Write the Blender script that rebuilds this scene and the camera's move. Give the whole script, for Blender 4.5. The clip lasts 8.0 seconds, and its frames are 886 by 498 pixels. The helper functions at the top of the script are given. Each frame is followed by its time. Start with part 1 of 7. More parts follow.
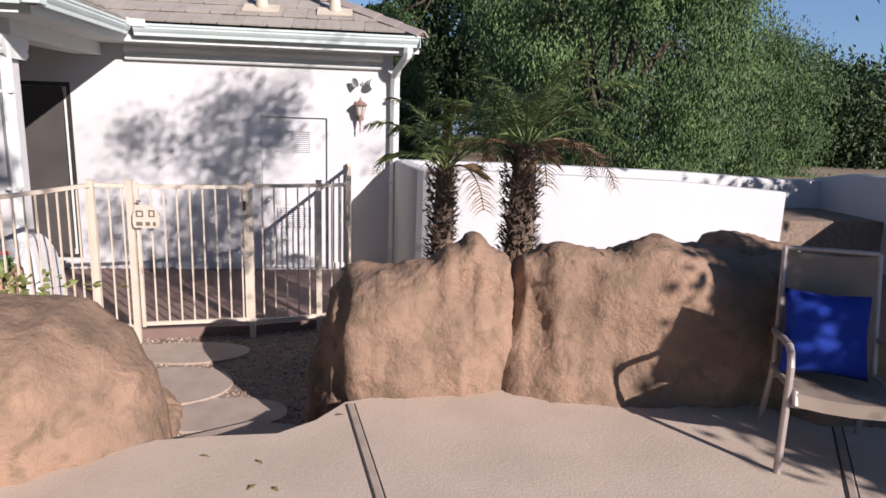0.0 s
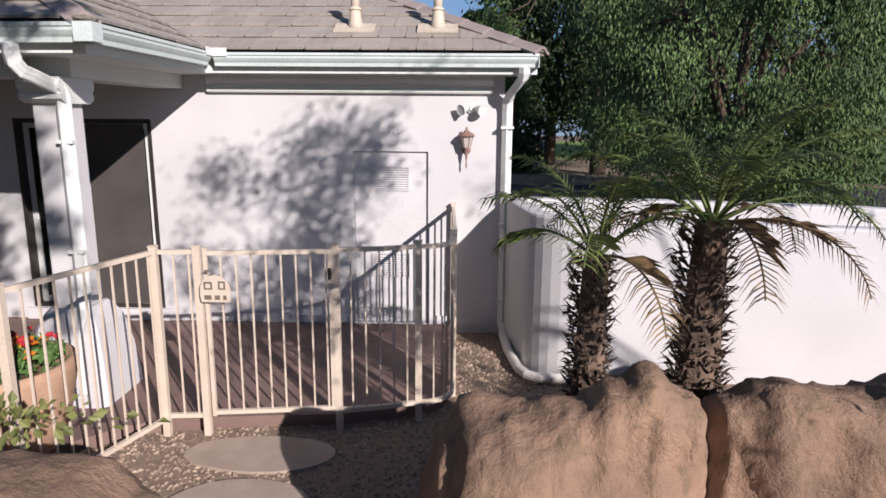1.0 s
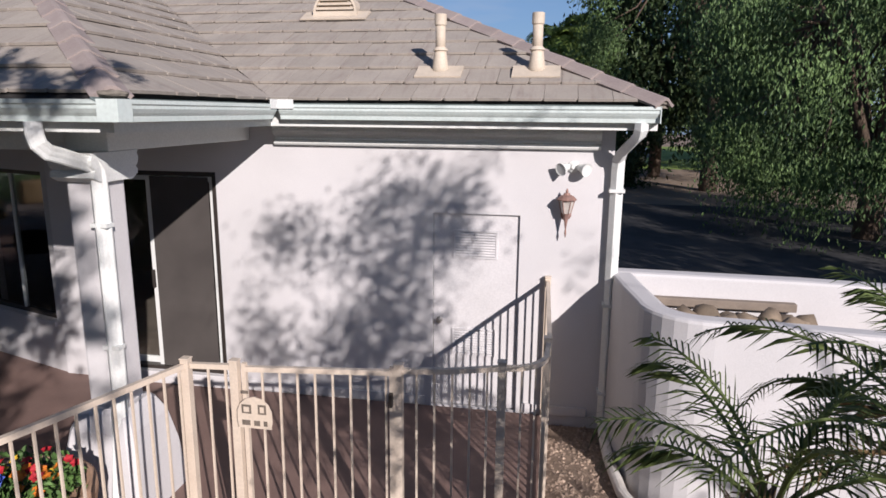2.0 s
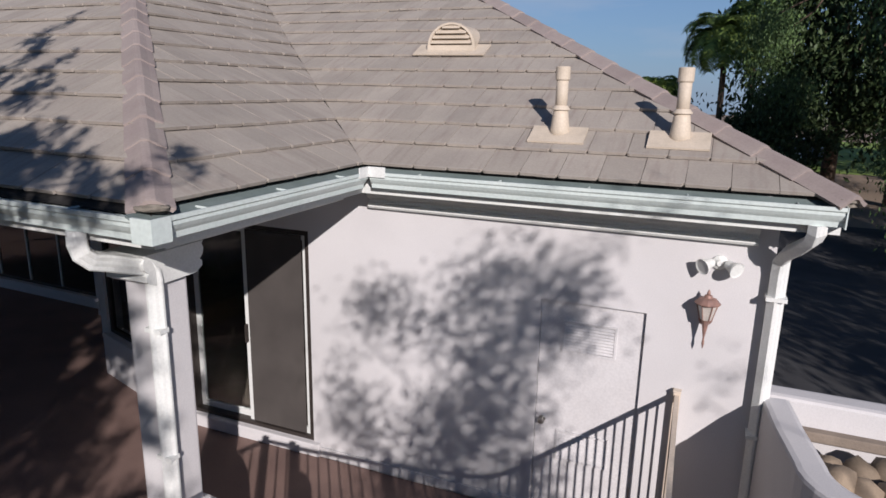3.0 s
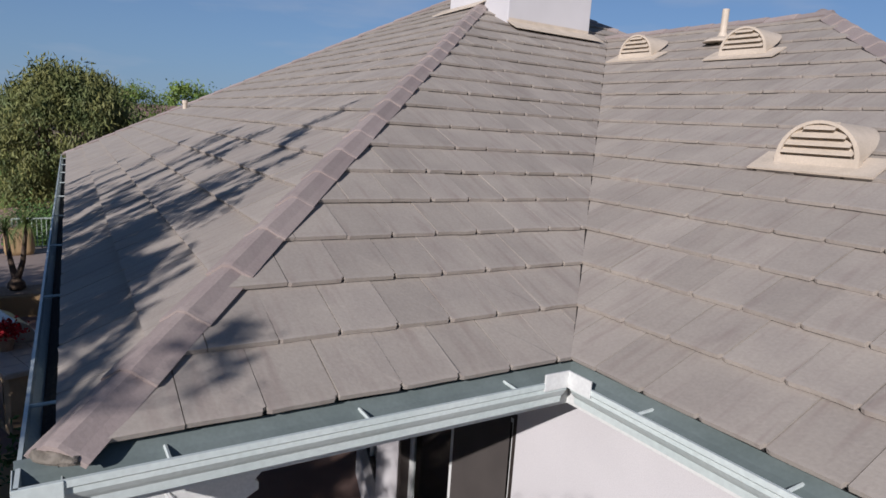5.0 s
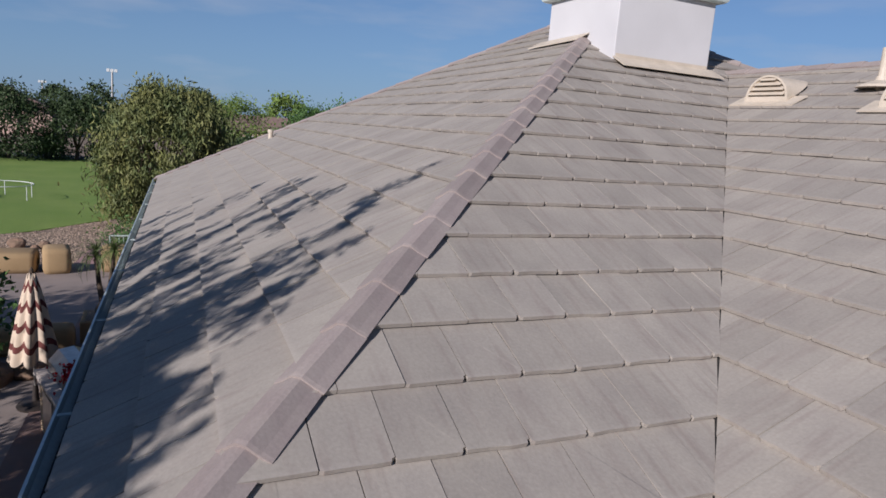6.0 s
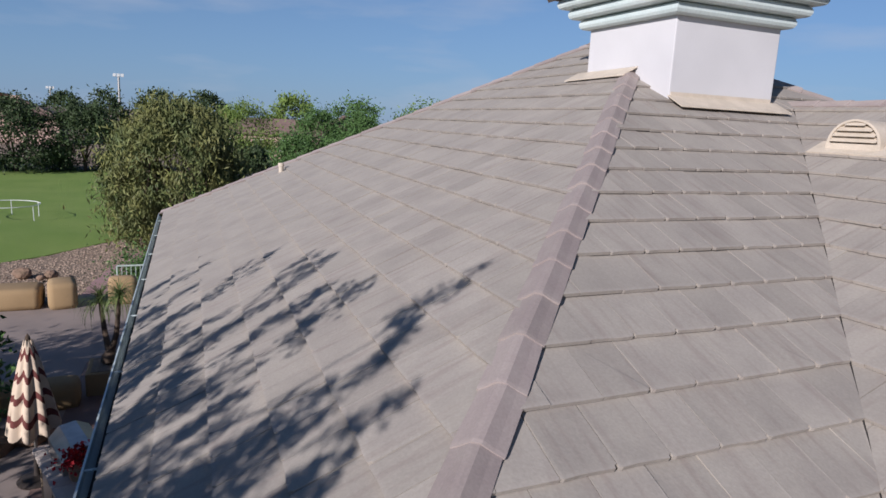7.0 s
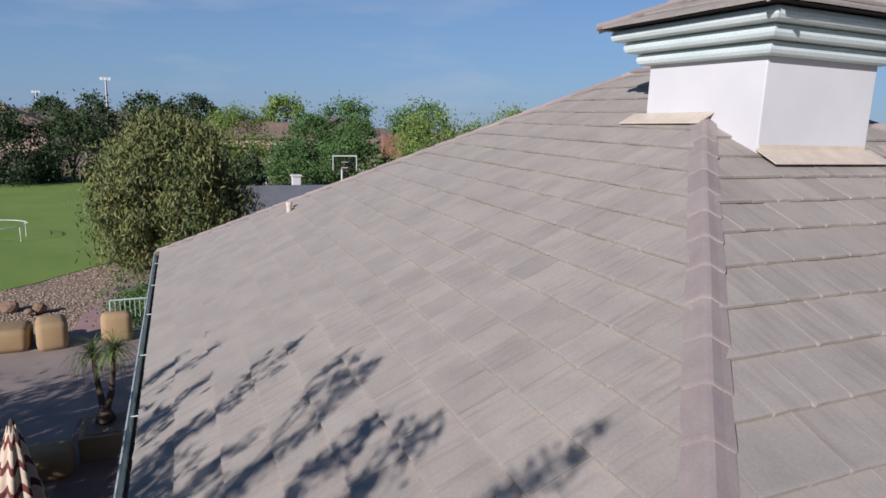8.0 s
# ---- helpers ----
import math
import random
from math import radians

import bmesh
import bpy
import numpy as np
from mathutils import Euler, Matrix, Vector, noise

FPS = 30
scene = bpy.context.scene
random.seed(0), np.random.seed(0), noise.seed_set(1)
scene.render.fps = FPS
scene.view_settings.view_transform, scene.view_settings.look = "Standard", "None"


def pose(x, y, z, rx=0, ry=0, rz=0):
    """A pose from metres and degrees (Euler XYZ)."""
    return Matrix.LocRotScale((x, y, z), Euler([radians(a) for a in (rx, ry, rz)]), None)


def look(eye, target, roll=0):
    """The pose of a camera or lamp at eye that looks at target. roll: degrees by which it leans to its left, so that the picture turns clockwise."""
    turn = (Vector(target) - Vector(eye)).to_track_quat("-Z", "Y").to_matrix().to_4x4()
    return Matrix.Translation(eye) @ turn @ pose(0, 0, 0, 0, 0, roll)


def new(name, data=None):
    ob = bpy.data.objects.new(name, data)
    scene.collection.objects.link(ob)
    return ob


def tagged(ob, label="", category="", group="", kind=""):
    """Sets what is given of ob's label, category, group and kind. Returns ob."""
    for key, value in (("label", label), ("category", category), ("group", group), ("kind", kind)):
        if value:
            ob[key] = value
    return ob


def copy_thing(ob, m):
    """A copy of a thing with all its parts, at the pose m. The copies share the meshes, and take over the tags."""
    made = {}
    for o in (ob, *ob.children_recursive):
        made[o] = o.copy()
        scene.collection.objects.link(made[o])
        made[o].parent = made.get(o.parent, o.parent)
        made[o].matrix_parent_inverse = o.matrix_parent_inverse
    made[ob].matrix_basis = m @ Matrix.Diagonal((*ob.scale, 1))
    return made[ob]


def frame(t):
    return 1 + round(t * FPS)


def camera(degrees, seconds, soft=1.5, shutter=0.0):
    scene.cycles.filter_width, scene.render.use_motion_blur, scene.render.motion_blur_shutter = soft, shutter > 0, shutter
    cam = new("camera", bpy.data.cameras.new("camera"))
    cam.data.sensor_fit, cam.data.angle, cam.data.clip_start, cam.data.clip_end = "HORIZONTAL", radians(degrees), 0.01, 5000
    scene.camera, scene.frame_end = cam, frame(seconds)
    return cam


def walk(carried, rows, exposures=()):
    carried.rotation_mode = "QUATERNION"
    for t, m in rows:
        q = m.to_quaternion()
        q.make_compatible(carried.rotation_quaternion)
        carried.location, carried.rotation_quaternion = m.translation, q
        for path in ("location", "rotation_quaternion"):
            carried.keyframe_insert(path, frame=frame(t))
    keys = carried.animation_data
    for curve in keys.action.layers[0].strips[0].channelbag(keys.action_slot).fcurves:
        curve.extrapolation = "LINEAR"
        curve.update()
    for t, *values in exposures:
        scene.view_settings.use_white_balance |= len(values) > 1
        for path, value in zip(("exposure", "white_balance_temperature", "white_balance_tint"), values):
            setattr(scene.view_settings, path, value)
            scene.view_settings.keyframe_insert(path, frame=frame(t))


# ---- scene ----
cam = camera(68.5, 8.0, soft=1.6)
PATH = [
    (0.0, (0.460, -0.620, 2.129), (0.704, 1.324, 1.726), 1.9),
    (0.5, (0.445, 0.107, 2.250), (0.519, 2.064, 1.845), 0.9),
    (1.0, (0.355, 0.782, 2.442), (0.302, 2.741, 2.040), 0.4),
    (1.5, (0.309, 1.406, 2.683), (0.129, 3.357, 2.283), 0.4),
    (3.0, (0.326, 3.082, 3.746), (-0.409, 4.878, 3.265), 1.2),
    (3.5, (0.310, 3.710, 4.008), (-0.663, 5.382, 3.502), 1.9),
    (4.0, (0.359, 4.368, 4.126), (-0.880, 5.861, 3.639), 2.0),
    (4.5, (0.302, 5.011, 4.208), (-1.174, 6.288, 3.771), 2.3),
    (5.0, (-0.063, 5.581, 4.231), (-1.724, 6.634, 3.864), 3.6),
    (5.2, (-0.232, 5.757, 4.283), (-1.946, 6.726, 3.932), 4.3),
    (6.5, (-1.421, 6.091, 4.998), (-3.222, 6.883, 4.632), 3.9),
    (7.0, (-1.989, 6.161, 5.331), (-3.787, 6.951, 4.951), 2.8),
    (7.5, (-2.523, 6.078, 5.627), (-4.314, 6.878, 5.237), 2.4),
    (8.0, (-3.303, 6.098, 5.923), (-5.089, 6.908, 5.531), 1.8),
]
walk(cam, [(t, look(eye, target, roll)) for t, eye, target, roll in PATH], [(0.0, 0.58, 6400, 17.0), (0.6, 0.42, 6400, 17.0), (1.7, 0.34, 6400, 17.0), (3.0, 0.04, 6350, 16.0), (4.5, -0.02, 6250, 16.0), (5.2, 0.0, 6200, 15.5), (6.5, 0.12, 6100, 15.0), (8.0, 0.18, 6100, 15.0)])

# ---- light ----
SUN_WAY = Vector((0.516, -0.757, 0.398)).normalized()
world = bpy.data.worlds.new("sky")
scene.world = world
world.use_nodes = True
wt = world.node_tree
sky = wt.nodes.new("ShaderNodeTexSky")
sky.sky_type, sky.sun_disc = "NISHITA", False
sky.sun_elevation = math.asin(SUN_WAY.z)
sky.sun_rotation = math.atan2(SUN_WAY.x, SUN_WAY.y)
sky.air_density, sky.dust_density, sky.ozone_density = 0.8, 0.0, 4.0
sky.altitude = 0
w_co, w_map, w_noise, w_ramp, w_mix = wt.nodes.new("ShaderNodeTexCoord"), wt.nodes.new("ShaderNodeMapping"), wt.nodes.new("ShaderNodeTexNoise"), wt.nodes.new("ShaderNodeMapRange"), wt.nodes.new("ShaderNodeMix")
w_map.inputs["Scale"].default_value = (2.2, 2.2, 11.0)
w_noise.inputs["Scale"].default_value, w_noise.inputs["Detail"].default_value = 1.6, 6.0
w_ramp.inputs[1].default_value, w_ramp.inputs[2].default_value, w_ramp.inputs[4].default_value = 0.54, 0.85, 0.5
w_mix.data_type = "RGBA"
w_mix.inputs["B"].default_value = (6.0, 6.3, 6.8, 1)
wt.links.new(w_co.outputs["Generated"], w_map.inputs["Vector"])
wt.links.new(w_map.outputs["Vector"], w_noise.inputs["Vector"])
wt.links.new(w_noise.outputs["Fac"], w_ramp.inputs[0])
wt.links.new(w_ramp.outputs[0], w_mix.inputs["Factor"])
w_sep, w_low, w_mix2 = wt.nodes.new("ShaderNodeSeparateXYZ"), wt.nodes.new("ShaderNodeMapRange"), wt.nodes.new("ShaderNodeMix")
w_low.inputs[1].default_value, w_low.inputs[2].default_value, w_low.inputs[3].default_value, w_low.inputs[4].default_value = 0.0, 0.30, 0.8, 0.0
w_mix2.data_type = "RGBA"
w_mix2.inputs["B"].default_value = (2.0, 3.4, 5.4, 1)
wt.links.new(w_co.outputs["Generated"], w_sep.inputs[0])
wt.links.new(w_sep.outputs["Z"], w_low.inputs[0])
wt.links.new(w_low.outputs[0], w_mix2.inputs["Factor"])
wt.links.new(sky.outputs["Color"], w_mix2.inputs["A"])
wt.links.new(w_mix2.outputs["Result"], w_mix.inputs["A"])
wt.links.new(w_mix.outputs["Result"], wt.nodes["Background"].inputs["Color"])
wt.nodes["Background"].inputs["Strength"].default_value = 0.074
sun = new("sun", bpy.data.lights.new("sun", "SUN"))
sun.data.energy, sun.data.angle, sun.data.color = 4.9, radians(0.53), (1.0, 0.94, 0.88)
sun.matrix_world = look(SUN_WAY * 60, (0, 0, 0))


# ---- materials ----
def mat(name, c1, c2=None, rough=0.85, scale=8.0, fine=90.0, bump=0.15, depth=0.01, metal=0.0, spread=0.0, island=False, streak=None, spec=0.4):
    """Two-scale procedural surface: c1 and c2 mixed by coarse noise, a fine grain in colour and relief."""
    m = bpy.data.materials.new(name)
    m.use_nodes = True
    t = m.node_tree
    n, ln = t.nodes, t.links
    b = n["Principled BSDF"]
    b.inputs["Roughness"].default_value, b.inputs["Metallic"].default_value = rough, metal
    b.inputs["Specular IOR Level"].default_value = spec
    c2 = c2 or tuple(v * 0.8 for v in c1)
    co = n.new("ShaderNodeTexCoord")
    src = co.outputs["Object"]
    if spread or streak:
        geo = n.new("ShaderNodeNewGeometry")
        src = geo.outputs["Position"]
    big = n.new("ShaderNodeTexNoise")
    big.inputs["Scale"].default_value, big.inputs["Detail"].default_value = scale, 5.0
    if streak:
        mp = n.new("ShaderNodeMapping")
        mp.inputs["Rotation"].default_value = (0, 0, streak[1])
        mp.inputs["Scale"].default_value = streak[0]
        ln.new(src, mp.inputs["Vector"])
        ln.new(mp.outputs["Vector"], big.inputs["Vector"])
    else:
        ln.new(src, big.inputs["Vector"])
    ramp = n.new("ShaderNodeMapRange")
    ramp.inputs[1].default_value, ramp.inputs[2].default_value = 0.35, 0.66
    ln.new(big.outputs["Fac"], ramp.inputs[0])
    mix = n.new("ShaderNodeMix")
    mix.data_type = "RGBA"
    mix.inputs["A"].default_value, mix.inputs["B"].default_value = (*c1, 1), (*c2, 1)
    ln.new(ramp.outputs[0], mix.inputs["Factor"])
    grain = n.new("ShaderNodeTexNoise")
    grain.inputs["Scale"].default_value, grain.inputs["Detail"].default_value = fine, 3.0
    ln.new(src, grain.inputs["Vector"])
    hsv = n.new("ShaderNodeHueSaturation")
    ln.new(mix.outputs["Result"], hsv.inputs["Color"])
    val = n.new("ShaderNodeMapRange")
    val.inputs[3].default_value, val.inputs[4].default_value = 0.84, 1.16
    ln.new(grain.outputs["Fac"], val.inputs[0])
    out = val.outputs[0]
    if spread:
        rnd = n.new("ShaderNodeNewGeometry").outputs["Random Per Island"] if island else n.new("ShaderNodeObjectInfo").outputs["Random"]
        rr = n.new("ShaderNodeMapRange")
        rr.inputs[3].default_value, rr.inputs[4].default_value = 1 - spread, 1 + spread
        ln.new(rnd, rr.inputs[0])
        mul = n.new("ShaderNodeMath")
        mul.operation = "MULTIPLY"
        ln.new(out, mul.inputs[0])
        ln.new(rr.outputs[0], mul.inputs[1])
        out = mul.outputs[0]
    ln.new(out, hsv.inputs["Value"])
    ln.new(hsv.outputs["Color"], b.inputs["Base Color"])
    if bump:
        bp = n.new("ShaderNodeBump")
        bp.inputs["Strength"].default_value, bp.inputs["Distance"].default_value = bump, depth
        ln.new(grain.outputs["Fac"], bp.inputs["Height"])
        ln.new(bp.outputs["Normal"], b.inputs["Normal"])
    return m


STUCCO = mat("white_stucco", (0.585, 0.572, 0.572), (0.535, 0.523, 0.523), 0.9, 1.2, 140, 0.25, 0.004)
PAINT = mat("white_painted_trim", (0.68, 0.69, 0.665), (0.63, 0.65, 0.625), 0.5, 2.0, 60, 0.05, 0.003)
GUTTER = mat("pale_mint_gutter_enamel", (0.58, 0.645, 0.62), (0.52, 0.595, 0.57), 0.35, 3.0, 40, 0.03, 0.002)
GUTTER_IN = mat("grey_green_gutter_lining", (0.165, 0.205, 0.20), (0.125, 0.16, 0.155), 0.6, 4.0, 60, 0.1, 0.003)
TILE = mat("grey_tan_concrete_tile", (0.351, 0.315, 0.271), (0.309, 0.276, 0.241), 0.88, 3.0, 60, 0.28, 0.004, spread=0.075)
tn, tl = TILE.node_tree.nodes, TILE.node_tree.links
# weather streaks that run down each tile, different on every tile
t_co, t_inf = tn.new("ShaderNodeTexCoord"), tn.new("ShaderNodeObjectInfo")
t_map, t_mul, t_noise, t_ramp, t_mix = tn.new("ShaderNodeMapping"), tn.new("ShaderNodeMath"), tn.new("ShaderNodeTexNoise"), tn.new("ShaderNodeMapRange"), tn.new("ShaderNodeMix")
t_map.inputs["Scale"].default_value = (19, 2.4, 1)
t_map.inputs["Rotation"].default_value = (0, 0, 0.12)
t_mul.operation, t_mul.inputs[1].default_value = "MULTIPLY", 57.0
t_noise.noise_dimensions = "4D"
t_noise.inputs["Scale"].default_value, t_noise.inputs["Detail"].default_value = 1.0, 2.0
t_ramp.inputs[1].default_value, t_ramp.inputs[2].default_value, t_ramp.inputs[4].default_value = 0.52, 0.76, 0.42
t_mix.data_type = "RGBA"
t_mix.inputs["B"].default_value = (0.20, 0.148, 0.134, 1)
tl.new(t_co.outputs["Object"], t_map.inputs["Vector"])
tl.new(t_map.outputs["Vector"], t_noise.inputs["Vector"])
tl.new(t_inf.outputs["Random"], t_mul.inputs[0])
tl.new(t_mul.outputs[0], t_noise.inputs["W"])
tl.new(t_noise.outputs["Fac"], t_ramp.inputs[0])
tl.new(t_ramp.outputs[0], t_mix.inputs["Factor"])
t_hsv = [q for q in tn if q.type == "HUE_SAT"][0]
tl.new(t_hsv.outputs["Color"], t_mix.inputs["A"])
# paler towards the lower edge of each tile
t_sep, t_edge, t_fade, t_paler = tn.new("ShaderNodeSeparateXYZ"), tn.new("ShaderNodeMapRange"), tn.new("ShaderNodeMath"), tn.new("ShaderNodeMix")
t_edge.inputs[1].default_value, t_edge.inputs[2].default_value, t_edge.inputs[3].default_value, t_edge.inputs[4].default_value = 0.006, 0.03, 0.26, 0.0
t_fade.operation = "MULTIPLY"
t_paler.data_type = "RGBA"
t_paler.inputs["B"].default_value = (0.52, 0.46, 0.405, 1)
tl.new(t_co.outputs["Object"], t_sep.inputs[0])
tl.new(t_sep.outputs["Y"], t_edge.inputs[0])
tl.new(t_edge.outputs[0], t_fade.inputs[0])
tl.new([q for q in tn if q.type == "TEX_NOISE" and q != t_noise][0].outputs["Fac"], t_fade.inputs[1])
tl.new(t_fade.outputs[0], t_paler.inputs["Factor"])
tl.new(t_mix.outputs["Result"], t_paler.inputs["A"])
tl.new(t_paler.outputs["Result"], tn["Principled BSDF"].inputs["Base Color"])
TILE_REST = mat("grey_tan_concrete_tile_far", (0.351, 0.315, 0.271), (0.309, 0.276, 0.241), 0.88, 3.0, 55, 0.16, 0.004, spread=0.03, island=True)
CAP = mat("mauve_brown_ridge_tile", (0.295, 0.243, 0.226), (0.325, 0.275, 0.25), 0.85, 6.0, 70, 0.2, 0.005, spread=0.10)
VENT = mat("cream_vent_paint", (0.58, 0.50, 0.40), (0.50, 0.43, 0.34), 0.6, 7.0, 70, 0.08, 0.003)
UNDERLAY = mat("dark_roof_felt", (0.035, 0.033, 0.032), rough=0.95)
GRAVEL = mat("tan_crushed_gravel", (0.36, 0.27, 0.20), (0.25, 0.185, 0.14), 0.95, 25, 120, 0.9, 0.03)
STONE_BIT = mat("gravel_stone", (0.42, 0.32, 0.24), (0.22, 0.16, 0.125), 0.9, 30, 160, 0.2, 0.004, spread=0.35, island=True)
DECK = mat("tan_textured_deck", (0.54, 0.43, 0.345), (0.47, 0.375, 0.30), 0.9, 2.0, 70, 0.35, 0.006)
SLAB = mat("red_brown_concrete", (0.22, 0.145, 0.122), (0.175, 0.115, 0.098), 0.7, 1.6, 60, 0.15, 0.003)
STEPSTONE = mat("tan_cast_step_stone", (0.41, 0.325, 0.27), (0.35, 0.275, 0.225), 0.9, 5, 80, 0.4, 0.006)
FLAG = mat("grey_flagstone", (0.25, 0.205, 0.165), (0.19, 0.155, 0.125), 0.9, 5, 80, 0.4, 0.008)
ROCK = mat("sculpted_brown_rock", (0.335, 0.214, 0.144), (0.20, 0.132, 0.092), 0.92, 2.4, 150, 0.45, 0.010)


def craggy(m, scale, strength, depth):
    """Adds coarse pitted relief and thin cracks below the fine grain of a rock material."""
    n, ln = m.node_tree.nodes, m.node_tree.links
    co = n.new("ShaderNodeTexCoord")
    pit, crack, add, bp = n.new("ShaderNodeTexNoise"), n.new("ShaderNodeTexVoronoi"), n.new("ShaderNodeMath"), n.new("ShaderNodeBump")
    warp, mixv = n.new("ShaderNodeTexNoise"), n.new("ShaderNodeMix")
    warp.inputs["Scale"].default_value = scale * 0.6
    mixv.data_type = "VECTOR"
    mixv.inputs["Factor"].default_value = 0.22
    ln.new(co.outputs["Object"], warp.inputs["Vector"])
    ln.new(co.outputs["Object"], mixv.inputs[4])
    ln.new(warp.outputs["Color"], mixv.inputs[5])
    pit.inputs["Scale"].default_value, pit.inputs["Detail"].default_value, pit.inputs["Roughness"].default_value = scale, 8.0, 0.62
    crack.feature = "DISTANCE_TO_EDGE"
    crack.inputs["Scale"].default_value = scale * 0.42
    edge = n.new("ShaderNodeMapRange")
    edge.inputs[2].default_value, edge.inputs[4].default_value = 0.04, 0.05
    ln.new(mixv.outputs[1], crack.inputs["Vector"])
    ln.new(co.outputs["Object"], pit.inputs["Vector"])
    ln.new(crack.outputs["Distance"], edge.inputs[0])
    ln.new(pit.outputs["Fac"], add.inputs[0])
    ln.new(edge.outputs[0], add.inputs[1])
    bp.inputs["Strength"].default_value, bp.inputs["Distance"].default_value = strength, depth
    ln.new(add.outputs[0], bp.inputs["Height"])
    for x in n:
        if x.type == "BUMP" and x != bp:
            ln.new(bp.outputs["Normal"], x.inputs["Normal"])


craggy(ROCK, 8.0, 0.8, 0.055)
rn, rl = ROCK.node_tree.nodes, ROCK.node_tree.links
r_co, r_crack, r_range, r_mix = rn.new("ShaderNodeTexCoord"), rn.new("ShaderNodeTexNoise"), rn.new("ShaderNodeMapRange"), rn.new("ShaderNodeMix")
r_crack.inputs["Scale"].default_value, r_crack.inputs["Detail"].default_value, r_crack.inputs["Distortion"].default_value = 7.0, 8.0, 0.8
r_range.inputs[1].default_value, r_range.inputs[2].default_value, r_range.inputs[4].default_value = 0.50, 0.70, 0.7
r_mix.data_type = "RGBA"
r_mix.inputs["B"].default_value = (0.145, 0.105, 0.065, 1)
rl.new(r_co.outputs["Object"], r_crack.inputs["Vector"])
rl.new(r_crack.outputs["Fac"], r_range.inputs[0])
rl.new(r_range.outputs[0], r_mix.inputs["Factor"])
rl.new([q for q in rn if q.type == "HUE_SAT"][0].outputs["Color"], r_mix.inputs["A"])
rl.new(r_mix.outputs["Result"], rn["Principled BSDF"].inputs["Base Color"])
FENCE = mat("cream_enamel_fence", (0.62, 0.53, 0.43), (0.56, 0.47, 0.38), 0.45, 5, 60, 0.03, 0.002)
ASPHALT = mat("dark_asphalt", (0.055, 0.055, 0.056), (0.04, 0.04, 0.042), 0.9, 2, 90, 0.4, 0.006)
LAWN = mat("mown_grass", (0.16, 0.25, 0.045), (0.20, 0.28, 0.06), 0.95, 0.35, 30, 0.8, 0.05)
EARTH = mat("dry_desert_ground", (0.27, 0.205, 0.15), (0.20, 0.155, 0.11), 0.95, 0.12, 18, 0.5, 0.04)


# ---- building blocks ----
def mesh_ob(name, bm, material, smooth=False):
    me = bpy.data.meshes.new(name)
    bmesh.ops.recalc_face_normals(bm, faces=bm.faces)
    bm.to_mesh(me)
    bm.free()
    if smooth:
        me.shade_smooth()
    me.materials.append(material)
    return new(name, me)


def part(name, bm, material, parent, label="", smooth=False):
    ob = mesh_ob(name, bm, material, smooth)
    ob.parent = parent
    if label:
        ob["label"] = label
    return ob


def thing(name, label, category, at=(0, 0, 0), turn=0.0, group="", kind=""):
    ob = new(name)
    ob.empty_display_size = 0.1
    ob.matrix_world = pose(*at, 0, 0, turn)
    return tagged(ob, label, category, group, kind)


def setting(name, bm, material, label, category, smooth=False):
    return tagged(mesh_ob(name, bm, material, smooth), label, category, kind="structure")


def box(bm, a, b, bevel=0.0):
    """Adds a box between corners a and b, its edges bevelled."""
    r = bmesh.ops.create_cube(bm, size=1)
    vs = r["verts"]
    for v in vs:
        v.co = Vector([(p + q) / 2 + c * (q - p) for p, q, c in zip(a, b, v.co)])
    if bevel:
        es = {e for v in vs for e in v.link_edges}
        bmesh.ops.bevel(bm, geom=list(es), offset=bevel, segments=2, affect="EDGES", profile=0.6)
    return bm


def boxes(*args, bevel=0.0):
    bm = bmesh.new()
    for a, b in args:
        box(bm, a, b, bevel)
    return bm


def prism(bm, poly, z0, z1):
    """A flat polygon of (x, y) drawn out from z0 to z1."""
    lo = [bm.verts.new((x, y, z0)) for x, y in poly]
    hi = [bm.verts.new((x, y, z1)) for x, y in poly]
    bm.faces.new(hi)
    bm.faces.new(lo[::-1])
    for i in range(len(poly)):
        j = (i + 1) % len(poly)
        bm.faces.new((lo[i], lo[j], hi[j], hi[i]))
    return bm


def tube(bm, pts, r, sides=10, ends=True, taper=None):
    """A round tube along points; r one radius, or one for each point."""
    pts = [Vector(p) for p in pts]
    rs = r if isinstance(r, (list, tuple)) else [r] * len(pts)
    rings = []
    side = None
    for i, p in enumerate(pts):
        d = (pts[min(i + 1, len(pts) - 1)] - pts[max(i - 1, 0)]).normalized()
        if side is None:
            side = d.orthogonal().normalized()
        side = (side - d * side.dot(d)).normalized()
        up = d.cross(side)
        rings.append([bm.verts.new(p + (side * math.cos(k * math.tau / sides) + up * math.sin(k * math.tau / sides)) * rs[i]) for k in range(sides)])
    for a, b in zip(rings, rings[1:]):
        for k in range(sides):
            bm.faces.new((a[k], a[(k + 1) % sides], b[(k + 1) % sides], b[k]))
    if ends:
        bm.faces.new(rings[0][::-1])
        bm.faces.new(rings[-1])
    return bm


